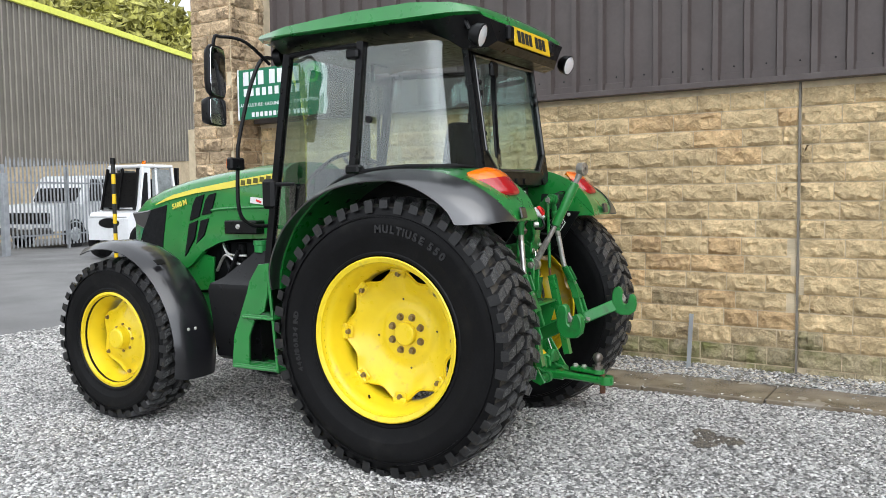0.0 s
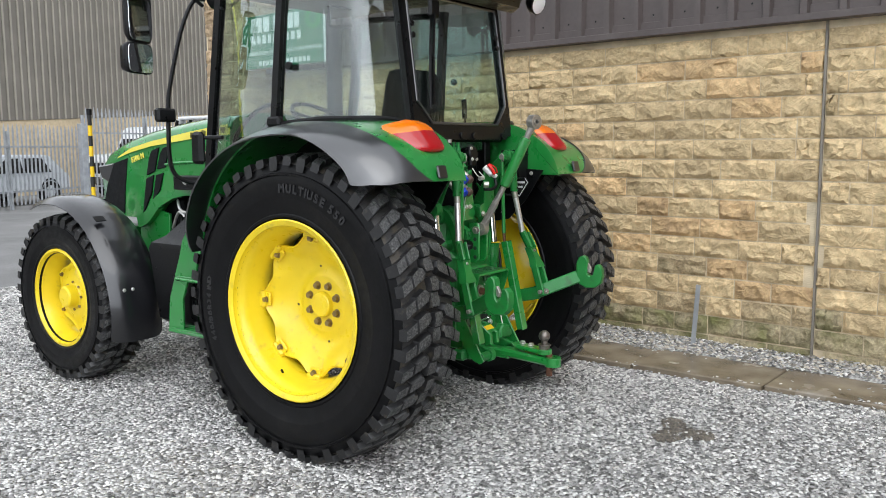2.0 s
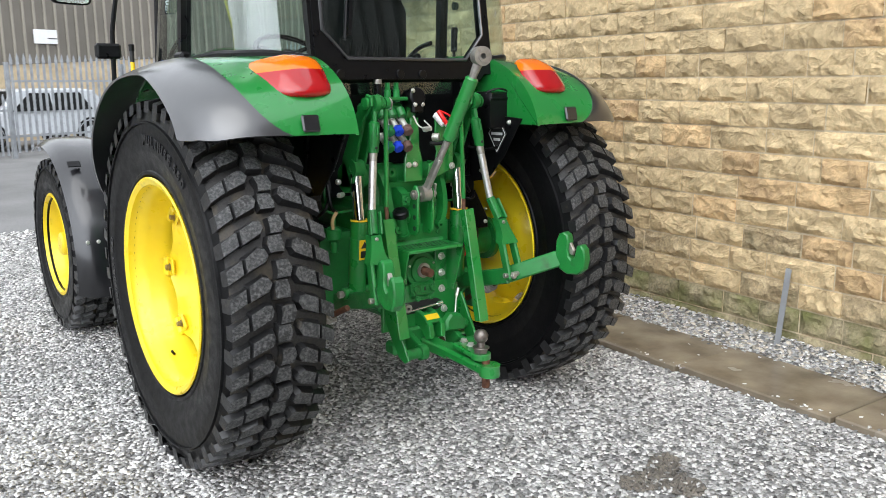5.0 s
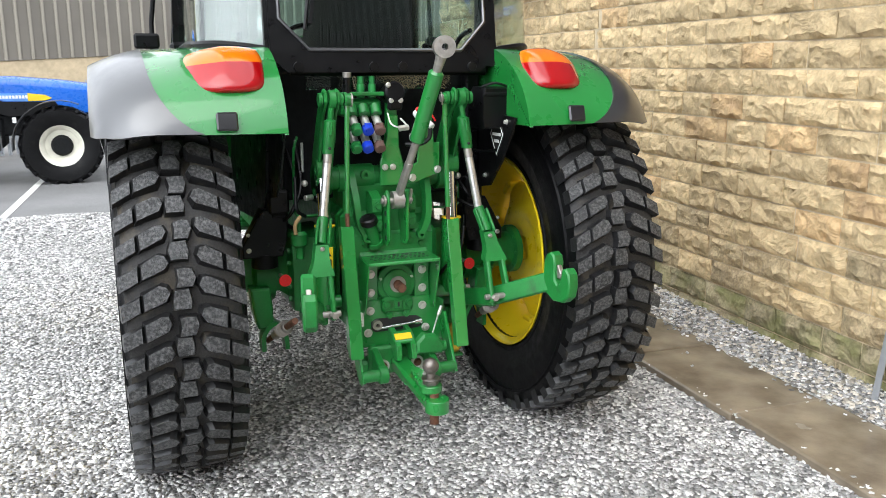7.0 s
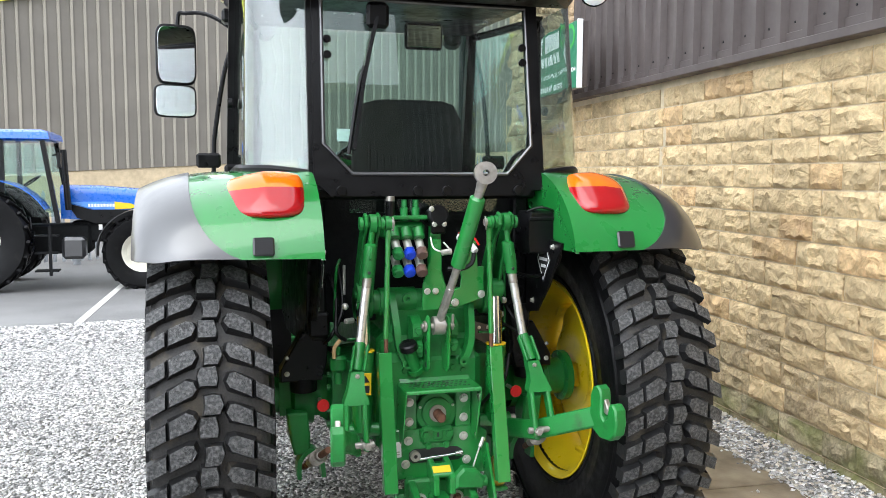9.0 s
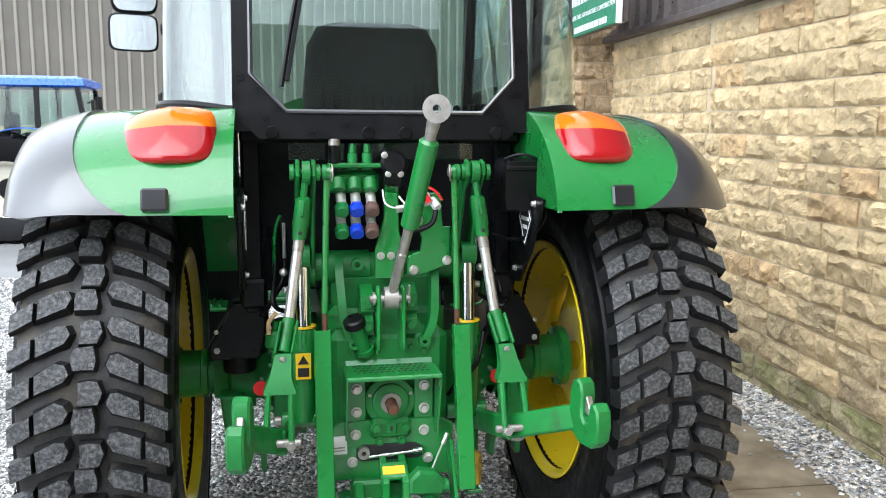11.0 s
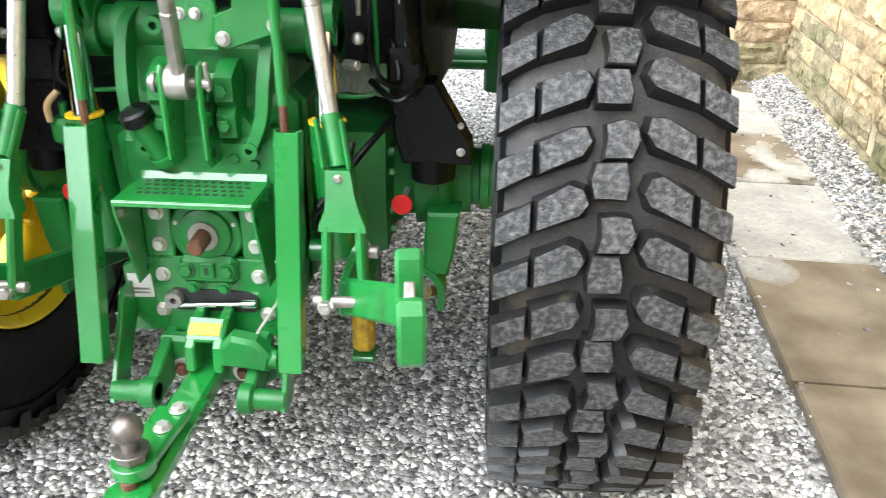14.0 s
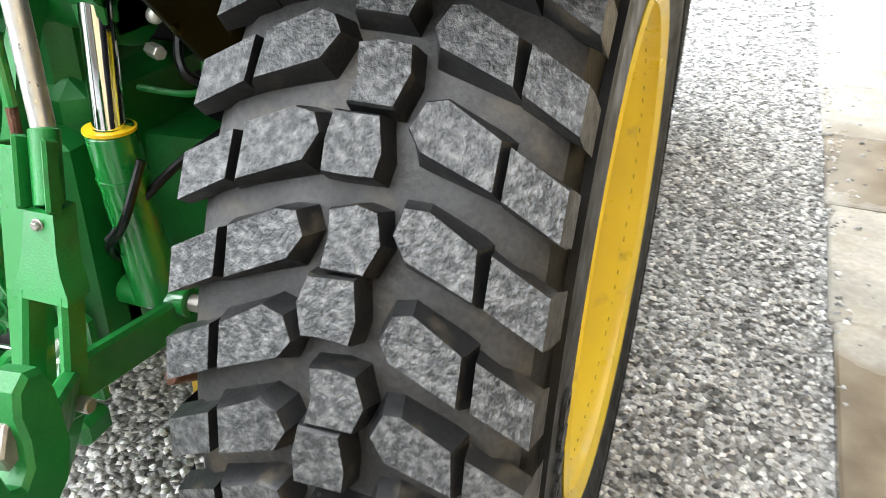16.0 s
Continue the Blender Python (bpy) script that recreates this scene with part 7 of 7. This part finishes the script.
shed = thing("shed", "large grey-brown ribbed steel shed with a lime fascia", "shed")
face_v, face_f, rib_shapes = [], [], []
xs = [-16 + 0.33 * k for k in range(152)]
for s in xs:
    face_v += [(s, 0, shed_low(s)), (s, 0, shed_top(s)), (s, 0.05, shed_low(s)), (s, 0.05, shed_top(s))]
for i in range(len(xs) - 1):
    a = 4 * i
    face_f += [(a, a + 4, a + 5, a + 1), (a + 2, a + 3, a + 7, a + 6), (a, a + 2, a + 6, a + 4), (a + 1, a + 5, a + 7, a + 3)]
part("wall_sheet", moved((face_v, face_f), SHED), SHEDCLAD, shed, "grey-brown profiled sheet wall")
for s in xs:
    rib_shapes.append(moved(join(box((s, -0.022, (shed_low(s) + shed_top(s)) / 2), (0.075, 0.05, shed_top(s) - shed_low(s)), 0.012)), SHED))
tagged(part("sheet_ribs", join(*rib_shapes), SHEDRIB, shed, "upright sheet ribs coloured paler as if lit"), kind="stuff")
fascia = [(-16, shed_top(-16)), (6.62, 9.15), (34.2, 9.15)]
part("fascia", moved(join(*[tube([(a[0], -0.08, a[1]), (b2[0], -0.08, b2[1])], 0.1, flat=(0.16, 0.26), steps=1) for a, b2 in zip(fascia, fascia[1:])]), SHED), LIME, shed, "lime yellow roof fascia")
part("roof", moved(([(-16, -0.1, shed_top(-16) + 0.1), (6.62, -0.1, 9.27), (34.2, -0.1, 9.27), (34.2, 16, 9.3), (6.62, 16, 9.3), (-16, 16, shed_top(-16) + 0.1)], [(0, 1, 4, 5), (1, 2, 3, 4)]), SHED), SHEDCLAD, shed)
part("side_wall", moved(box((34.1, 8, 4.5), (0.2, 16, 9.2), 0.01), SHED), SHEDCLAD, shed)
BUFF = node_mat("buff_blockwork", (0.50, 0.40, 0.26), 0.9, vary=0.12, scale=1.5, grain=0.1, grain_scale=9, bump=0.3)
dado = [(-16, -0.4), (34, -0.4), (34, shed_low(34)), (-16, shed_low(-16))]
part("dado_wall", moved(prism(dado, "xz", 0.0 + 0.03, 0.25, 0.01), SHED), BUFF, shed, "buff stone block plinth wall")
wsign = part("wall_notice", moved(box((6.05, -0.06, 2.93), (0.72, 0.03, 0.40), 0.005), SHED), LABEL_W, None)
tagged(wsign, "small white notice board on the shed wall", "notice")
part("notice_bar", moved(box((6.25, -0.08, 2.88), (0.30, 0.005, 0.03), 0.001), SHED), INK, wsign)

# palisade fence
fence = thing("fence", "galvanised steel palisade fence round the yard", "fence")
FPTS = [Vector((-9.0, 11.6, 0)), Vector((-3.1, 13.4, 0)), Vector((1.5, 17.0, 0)), Vector((9.9, 20.5, 0)), Vector((15.0, 21.8, 0))]
pale = mesh_of("pale", join(prism([(-0.034, 0.12), (0.034, 0.12), (0.034, 2.16), (0.0, 2.28), (-0.034, 2.16)], "xz", -0.006, 0.006, 0.002), box((0, -0.012, 1.12), (0.02, 0.02, 1.9), 0.004)), GALV)
for a, b2 in zip(FPTS, FPTS[1:]):
    d = (b2 - a)
    ang = math.degrees(math.atan2(d.y, d.x))
    n = int(d.length / 0.155)
    tall = 0.62 if b2.x < 1.6 else 1.0 if b2.x < 11 else 1.25        # a lower run along the open yard
    for k in range(n):
        ob = new("pale", pale)
        ob.parent = fence
        p = a + d * (k + 0.5) / n
        ob.matrix_world = pose(p.x, p.y, -0.03, 0, 0, ang) @ Matrix.Diagonal((1, 1, tall, 1))
    m = max(1, round(d.length / 2.75))
    for k in range(m + 1):
        p = a + d * k / m
        part("fence_post", moved(box((0, 0.06, 1.03 * tall), (0.10, 0.06, 2.12 * tall), 0.006), pose(p.x, p.y, -0.03, 0, 0, ang)), GALV, fence)
    for z in (0.45, 1.65 * tall):
        part("rail", moved(box((d.length / 2, 0.035, z), (d.length, 0.04, 0.05), 0.004), pose(a.x, a.y, 0, 0, 0, ang)), GALV, fence)
gate = part("gate_post", moved(box((0, 0, 1.15), (0.22, 0.14, 2.36), 0.01), pose(9.35, 19.7, -0.03, 0, 0, 20)), GALV, None)
tagged(gate, "thick galvanised steel gate post by the fence", "gate post")


def car(m, paint, label, tall, pickup=False):
    """A parked car: x along, built on the ground."""
    c = thing("car", label, "car", m, "cars behind the fence")
    L, W2 = 4.3, 0.88
    roof_z, belt = tall, tall * 0.60
    prof = [(-2.15, 0.40), (-2.15, belt * 0.92), (-2.05, belt), (-1.55, roof_z * 0.97), (-1.2, roof_z), (0.25, roof_z), (0.55, roof_z * 0.97), (1.05, belt + 0.02), (1.95, belt * 0.90), (2.12, belt * 0.72), (2.15, 0.40)]
    if pickup:
        prof = [(-2.15, 0.45), (-2.15, belt), (-0.75, belt), (-0.70, roof_z * 0.98), (-0.6, roof_z), (0.55, roof_z), (0.72, roof_z * 0.97), (0.95, belt + 0.03), (2.05, belt - 0.02), (2.12, belt * 0.8), (2.15, 0.45)]
    secs = []
    for y, inset, dz in ((-W2, 0.04, 0.0), (-W2 + 0.05, 0.0, 0.0), (W2 - 0.05, 0.0, 0.0), (W2, 0.04, 0.0)):
        secs.append([(x * (1 - inset * 0.3), y * (0.84 if z > belt + 0.05 else 1.0), z - (inset if z > belt else 0)) for x, z in prof])
    part("body", loft(secs), paint, c, angle=30)
    win = [(-1.42, belt + 0.06), (-1.15, roof_z - 0.10), (0.20, roof_z - 0.10), (0.72, belt + 0.06)] if not pickup else [(-0.55, belt + 0.07), (-0.52, roof_z - 0.10), (0.48, roof_z - 0.10), (0.72, belt + 0.07)]
    for sy in (-1, 1):
        side = lambda z: W2 * (1 - 0.16 * (z - belt) / (roof_z * 0.97 - belt))
        part("side_window", loft([[(x, sy * (side(z) + o), z) for x, z in win] for o in (-0.02, 0.012)]), BLACK, c)
        mid_x = (win[0][0] + win[3][0]) / 2
        part("door_pillar", loft([[(mid_x + k, sy * (side(z) + o), z) for k, z in ((-0.03, win[0][1]), (-0.03, win[1][1]), (0.03, win[1][1]), (0.03, win[0][1]))] for o in (0.0, 0.018)]), paint, c)
        part("headlamp", box((2.08, sy * 0.62, belt * 0.72), (0.12, 0.34, 0.14), 0.03), LAMP_CLEAR, c)
    part("windscreen", tube([(0.62, 0, roof_z - 0.06), (1.04, 0, belt + 0.07)], 0.1, flat=(1.40, 0.02), steps=1), BLACK, c)
    part("front_grille", box((2.14, 0, belt * 0.68), (0.06, 1.55, 0.30), 0.02) if pickup else box((2.15, 0, belt * 0.60), (0.06, 1.0, 0.18), 0.02), BLACK, c)
    part("bumper", box((2.13, 0, 0.45), (0.18, 1.72, 0.20), 0.05), PLASTIC if pickup else paint, c)
    part("plate", box((2.20, 0, belt * 0.42), (0.02, 0.5, 0.11), 0.004), LABEL_W, c)
    for x in (-1.32, 1.32):
        for sy in (-1, 1):
            w = part("wheel", lathe([(0.20, -0.09), (0.33, -0.10), (0.345, 0.0), (0.33, 0.10), (0.20, 0.09)], (x, sy * 0.80, 0.345), (0, 1, 0), 24, closed=True), RUBBER, c)
            part("rim", lathe([(0.0005, 0.06), (0.06, 0.07), (0.19, 0.05), (0.205, 0.085)], (x, sy * 0.80, 0.345), (0, sy, 0), 20), SILVER, w)
            part("arch", lathe([(0.345, 0.06), (0.40, 0.06)], (x, sy * (W2 - 0.055), 0.36), (0, sy, 0), 24), BLACK, c)
    return c


car(pose(2.3, 20.2, -0.03, 0, 0, 198), SILVER, "silver hatchback parked behind the palisade fence", 1.50)
car(pose(7.6, 21.6, -0.03, 0, 0, 200), SILVER, "pale silver saloon parked behind the palisade fence", 1.45)
car(pose(14.4, 23.2, -0.03, 0, 0, 194) @ Matrix.Scale(1.22, 4), WHITE, "white four-wheel-drive pickup parked behind the fence", 1.95, True)

# white compact loader
loader = thing("loader", "white compact wheeled loader with glazed cab and beacon", "loader", pose(10.55, 15.7, -0.03, 0, 0, 178) @ Matrix.Diagonal((0.72, 1, 1, 1)))
part("body", loft([[(x, y * 0.95, z) for x, z in ((-1.3, 0.45), (-1.3, 1.15), (-1.15, 1.3), (0.35, 1.3), (1.15, 1.22), (1.30, 1.05), (1.30, 0.5))] for y in (-0.85, 0.85)]), WHITE, loader)
part("cab_frame", join(*[tube([(x, y, 1.25), (x + dx, y * 0.92, 2.38)], 0.05, flat=(0.09, 0.09), steps=1) for x, dx in ((-0.95, 0.12), (-0.1, 0.02), (0.75, -0.30)) for y in (-0.72, 0.72)], box((-0.20, 0, 2.42), (1.35, 1.45, 0.09), 0.03)), WHITE, loader)
part("front_window", box((0.70, 0, 1.80), (0.03, 1.30, 0.95), 0.01, (0, -16, 0)), BLACK, loader, "dark glazed loader windscreen")
shared("window_post", [tube([(0.86, y, 1.28), (0.58, y * 0.92, 2.36)], 0.03, flat=(0.07, 0.07), steps=1) for y in (-0.66, 0.0, 0.66)], BLACK, loader)
DUSTY = node_mat("dusty_glazing", (0.22, 0.24, 0.24), 0.35, vary=0.3, scale=3, grain=0.2, grain_scale=20)
for y in (-0.70, 0.70):
    part("door_window", prism([(0.62, 1.36), (0.50, 2.05), (0.42, 2.25), (0.30, 2.25), (0.30, 1.36), (0.40, 1.25)], "xz", y - 0.03, y + 0.03, 0.012), BLACK, loader)
    part("door_panel", prism([(0.78, 1.22), (0.50, 2.38), (0.16, 2.38), (0.16, 1.22)], "xz", y - 0.015, y + 0.015, 0.012), WHITE, loader)
    part("side_glass", prism([(0.08, 1.34), (0.08, 2.34), (-0.70, 2.34), (-0.86, 1.34)], "xz", y - 0.01, y + 0.01, 0.002), DUSTY, loader, "dusty side glazing")
part("seat", join(box((-0.35, 0, 1.45), (0.5, 0.5, 0.15), 0.05), box((-0.6, 0, 1.8), (0.14, 0.5, 0.6), 0.05)), SEAT, loader)
part("grille", loft([[(x, 0.05 + 0.42 * k * math.cos(a), 0.95 + 0.13 * k * math.sin(a)) for a in [2 * math.pi * q / 16 for q in range(16)]] for x, k in ((1.26, 1.0), (1.31, 1.0), (1.318, 0.9))]), BLACK, loader)
part("front_lip", box((1.29, 0, 1.12), (0.05, 1.5, 0.05), 0.02), WHITE, loader)
part("beacon", join(rod((0.25, 0.55, 2.46), (0.25, 0.55, 2.56), 0.055, n=14)), LAMP_AMBER, loader)
part("mast", join(*[box((-1.4, y, 1.4), (0.12, 0.12, 2.0), 0.01) for y in (-0.4, 0.4)]), BLACK, loader)
for x in (-0.8, 0.85):
    for y in (-0.72, 0.72):
        part("wheel", lathe([(0.2, -0.14), (0.42, -0.15), (0.45, 0), (0.42, 0.15), (0.2, 0.14)], (x, y, 0.45), (0, 1, 0), 22, closed=True), RUBBER, loader)

# blue tractor
NHB = node_mat("blue_paint", (0.012, 0.12, 0.55), 0.3, vary=0.06, coat=0.6)
CREAM = node_mat("cream_rim", (0.62, 0.60, 0.50), 0.5, vary=0.1, scale=8)
bt = thing("tractor", "blue farm tractor with cream rims parked by the fence", "tractor", pose(-3.75, 10.53, -0.03) @ Matrix.Scale(0.9, 4))
PALE_BLUE = node_mat("pale_blue", (0.10, 0.28, 0.68), 0.4)
bh = [(0.95, 0.36, 1.72, 1.15), (1.6, 0.36, 1.70, 1.12), (2.3, 0.345, 1.64, 1.10), (2.85, 0.32, 1.56, 1.10), (3.05, 0.27, 1.46, 1.12)]
hood2 = part("bonnet", loft([[(y, x, z) for x, y, z in [(p[0], p[1], p[2]) for p in hood_section(*h)]] for h in bh]), NHB, bt, "glossy blue bonnet", angle=45)
for sy in (-1, 1):
    part("logo_panel", prism([(1.05, 1.43), (1.80, 1.43), (1.80, 1.30), (1.45, 1.31)], "xz", sy * 0.366 - 0.006, sy * 0.366 + 0.006, 0.002), PALE_BLUE, hood2)
    part("bonnet_stripe", prism([(1.80, 1.43), (2.06, 1.40), (2.16, 1.345), (2.06, 1.31), (1.80, 1.30)], "xz", sy * 0.366 - 0.006, sy * 0.366 + 0.006, 0.002), LABEL_Y, hood2)
    shared("letter_bar", [box((1.40 + 0.048 * k, sy * 0.374, 1.37), (0.034, 0.004, 0.05), 0.001) for k in range(9)], LABEL_W, hood2)
    part("side_panel", prism([(1.05, 1.41), (1.45, 1.295), (2.20, 1.29), (2.34, 1.08), (1.50, 1.06), (1.20, 1.16)], "xz", sy * 0.364 - 0.008, sy * 0.364 + 0.004, 0.003), BLACK, hood2)
    part("battery_plate", box((1.57, sy * 0.40, 1.0), (0.06, 0.01, 0.09), 0.004), LABEL_W, hood2, "small white plate")
part("engine", join(box((1.9, 0, 0.92), (1.6, 0.50, 0.36), 0.03), box((0.6, 0, 0.8), (1.6, 0.6, 0.5), 0.04), box((2.4, 0, 0.62), (0.9, 0.36, 0.3), 0.03)), DARK, bt)
part("fuel_tank", box((1.20, -0.74, 0.69), (0.36, 0.34, 0.36), 0.05), PLASTIC, bt)
part("steps", join(*[box((0.80, -0.86, z), (0.36, 0.2, 0.03), 0.005) for z in (0.33, 0.62, 0.90)], box((0.86, -0.95, 0.66), (0.05, 0.03, 0.82), 0.005)), DARK, bt)
part("cab_roof", loft([[(x, y, z) for x, y in ((-0.75 + i, -0.74 + i), (0.87 - i, -0.74 + i), (0.87 - i, 0.74 - i), (-0.75 + i, 0.74 - i))] for z, i in ((2.44, 0.05), (2.47, 0.0), (2.57, 0.02), (2.62, 0.12))]), NHB, bt)
shared("cab_post", [tube([(x, y, 1.1), (x + dx, y * 0.95, 2.44)], 0.05, flat=(0.08, 0.07), steps=1) for x, dx in ((-0.7, 0.05), (0.15, 0.0), (0.96, -0.20)) for y in (-0.72, 0.72)], BLACK, bt)
for y in (-0.70, 0.70):
    g = part("cab_glass", prism([(-0.62, 1.2), (-0.6, 2.4), (0.74, 2.4), (0.92, 1.2)], "xz", y - 0.004, y + 0.004, 0.001), GLASS, bt)
part("seat", join(box((-0.2, 0, 1.4), (0.5, 0.5, 0.15), 0.05), box((-0.42, 0, 1.75), (0.14, 0.5, 0.6), 0.05)), SEAT, bt)
part("steering_wheel", moved(lathe([(0.18, 0), (0.2, 0.015), (0.18, 0.03)], (0, 0, 0), (0, 0, 1), 20, closed=True), pose(0.45, 0, 1.75, 0, -35, 0)), BLACK, bt)
part("mirror", join(tube([(0.92, -0.72, 2.2), (1.05, -0.95, 2.22)], 0.015, steps=1), box((1.05, -0.98, 2.12), (0.05, 0.16, 0.24), 0.01)), BLACK, bt)
part("exhaust", rod((1.1, -0.55, 1.3), (1.05, -0.55, 2.3), 0.05), BLACK, bt)
for x, r, w, hub in ((-0.28, 0.86, 0.5, 0.44), (2.27, 0.62, 0.36, 0.33)):
    for sy in (-1, 1):
        c = (x, sy * 0.85, r - 0.01)
        wh = part("wheel", lathe([(hub, -w / 2 * 0.8), (hub + 0.12, -w / 2), (r - 0.06, -w / 2), (r - 0.025, -w / 2 * 0.8), (r - 0.02, 0), (r - 0.025, w / 2 * 0.8), (r - 0.06, w / 2), (hub + 0.12, w / 2), (hub, w / 2 * 0.8)], c, (0, 1, 0), 40, closed=True), RUBBER, bt)
        lugs = []
        for k in range(22):
            a = 2 * math.pi * k / 22
            for s2 in (-1, 1):
                m = Matrix.Translation(c) @ Matrix.Rotation(a + (0.14 if s2 > 0 else 0), 4, "Y") @ Matrix.Translation((0, s2 * w * 0.24, r - 0.02)) @ Matrix.Rotation(radians(40 * s2), 4, "Z")
                lugs.append(moved(box((0, 0, 0), (0.06, w * 0.62, 0.06), 0.008), m))
        tagged(part("lug_ring", join(*lugs), RUBBER, wh), kind="stuff")
        part("rim", lathe([(hub + 0.01, w / 2 * 0.8), (hub - 0.03, w / 2 * 0.7), (hub - 0.08, 0.05), (0.16, 0.03)], c, (0, sy, 0), 32), CREAM, wh)
        part("hub", lathe([(0.0005, 0.10), (0.13, 0.10), (0.165, 0.06), (0.17, 0.02)], c, (0, sy, 0), 20), DARK, wh)
part("front_mudguard", sheet([[(2.27 + 0.72 * math.sin(a), y, 0.61 + 0.72 * math.cos(a)) for y in (-1.05, -0.86, -0.66)] for a in [radians(-95 + 10 * k) for k in range(13)]], 0.012), PLASTIC, bt)
part("rear_mudguard", sheet([[(0.95 * math.sin(a), y, 0.86 + 0.95 * math.cos(a)) for y in (-1.02, -0.8, -0.5)] for a in [radians(-80 + 10 * k) for k in range(15)]], 0.015), NHB, bt)
part("front_axle", rod((2.27, -0.8, 0.6), (2.27, 0.8, 0.6), 0.07), DARK, bt)
part("rear_axle", rod((0, -0.8, 0.85), (0, 0.8, 0.85), 0.1), DARK, bt)
part("front_block", box((3.1, 0, 0.85), (0.3, 0.6, 0.35), 0.04), DARK, bt)


# wooded hillside beyond and trees behind the camera
LEAF = node_mat("autumn_leaves", (0.27, 0.26, 0.06), 0.7, vary=0.45, scale=0.10, grain=0.35, grain_scale=2.0, island=0.35)
HILLG = node_mat("hill_grass", (0.10, 0.115, 0.035), 0.9, vary=0.4, scale=0.05, grain=0.3, grain_scale=0.7)
BARK = node_mat("bark", (0.06, 0.048, 0.036), 0.9, vary=0.2, scale=6)


def hill(name, cx, cy, w, d, h, label):
    grid = []
    for i in range(41):
        row = []
        for j in range(21):
            u, v = i / 40 * 2 - 1, j / 20
            x, y = cx + w * u, cy + d * v
            z = -0.5 + h * (v ** 0.8) * (0.75 + 0.25 * math.cos(u * 2.2)) + 3.0 * noise.noise((x * 0.02, y * 0.02, 1))
            row.append((x, y, z if j else -0.6))
        grid.append(row)
    ob = part(name, sheet(grid, 0.5), HILLG, None, angle=80)
    return tagged(ob, label, "hill", kind="structure"), lambda x, y: -0.5 + h * (max(0.0, (y - cy) / d) ** 0.8) * (0.75 + 0.25 * math.cos((x - cx) / w * 2.2)) + 3.0 * noise.noise((x * 0.02, y * 0.02, 1))


def crowns(name, spots, label, seed, size):
    """Tree crowns of many small leaf clumps on thin trunks, one mesh."""
    r = np.random.RandomState(seed)
    shapes_v, shapes_f = [], []
    k = 0
    for x, y, z, s in spots:
        n = 190
        d = r.normal(size=(n, 3))
        d /= np.linalg.norm(d, axis=1)[:, None]
        rad = r.uniform(0.55, 1.05, (n, 1))
        c = d * rad * np.array([s * 0.5, s * 0.5, s * 0.55]) + np.array([x, y, z + s * 0.62])
        for q in c:
            tri = r.normal(size=(4, 3)) * s * 0.085 * size
            shapes_v.extend((q + t).tolist() for t in tri)
            shapes_f.extend([(k, k + 1, k + 2), (k, k + 2, k + 3), (k, k + 3, k + 1), (k + 1, k + 3, k + 2)])
            k += 4
        w = s * 0.03
        for a, b2 in ((0, z - 1), (1, z + s * 0.8)):
            shapes_v.extend([[x - w * (1 - 0.6 * a), y - w * (1 - 0.6 * a), b2], [x + w * (1 - 0.6 * a), y, b2], [x, y + w * (1 - 0.6 * a), b2]])
        shapes_f.extend([(k, k + 1, k + 4, k + 3), (k + 1, k + 2, k + 5, k + 4), (k + 2, k, k + 3, k + 5)])
        k += 6
    ob = part(name, (shapes_v, shapes_f), LEAF, None, fix=False)
    return tagged(ob, label, "trees", kind="stuff")


far_hill, far_z = hill("hill", 75, 85, 150, 150, 76, "wooded green autumn hillside beyond the shed")
r = random.Random(9)
spots = []
for k in range(620):
    x, y = 75 + r.uniform(-130, 130), 88 + 95 * r.random()
    spots.append((x, y, far_z(x, y) - 0.5, r.uniform(6, 11)))
crowns("woodland", spots, "dense autumn woodland on the hillside", 21, 0.85)
r = random.Random(10)
spots = [(-8 + 78 * k / 24 + r.uniform(-2, 2), -38 + r.uniform(-6, 4), -0.5, r.uniform(4, 7.5)) for k in range(25)]
crowns("tree_row", spots, "row of trees beyond the far side of the yard", 22, 0.55)
spots = [(-42 + r.uniform(-5, 4), -30 + 75 * k / 20 + r.uniform(-2, 2), -0.5, r.uniform(2.2, 4.2)) for k in range(21)]
crowns("tree_row", spots, "row of trees along the yard's open side", 23, 0.6)


# ---- masonry, laid last ----
lay_stones(wall_east, -1.71, 2.2, -0.004, 16, COURSE, 0.0, 11, True, WALL)
lay_stones(wall_east, 2.2, 4.20, -0.004, 16, COURSE, 0.0, 12, False, WALL)
lay_stones(wall_east, -7.4, -1.73, -0.004, 16, COURSE, 0.0, 13, False, WALL)
lay_stones(pier, 4.225, 4.87, 0.02, 34, COURSE, -0.425, 14, False, WALL, mat=STONE_PIER)
lay_stones(pier, -0.10, 0.415, 0.02, 34, COURSE, -0.008, 15, False, WALL @ pose(0, 4.222, 0, 0, 0, 90), mat=STONE_PIER)
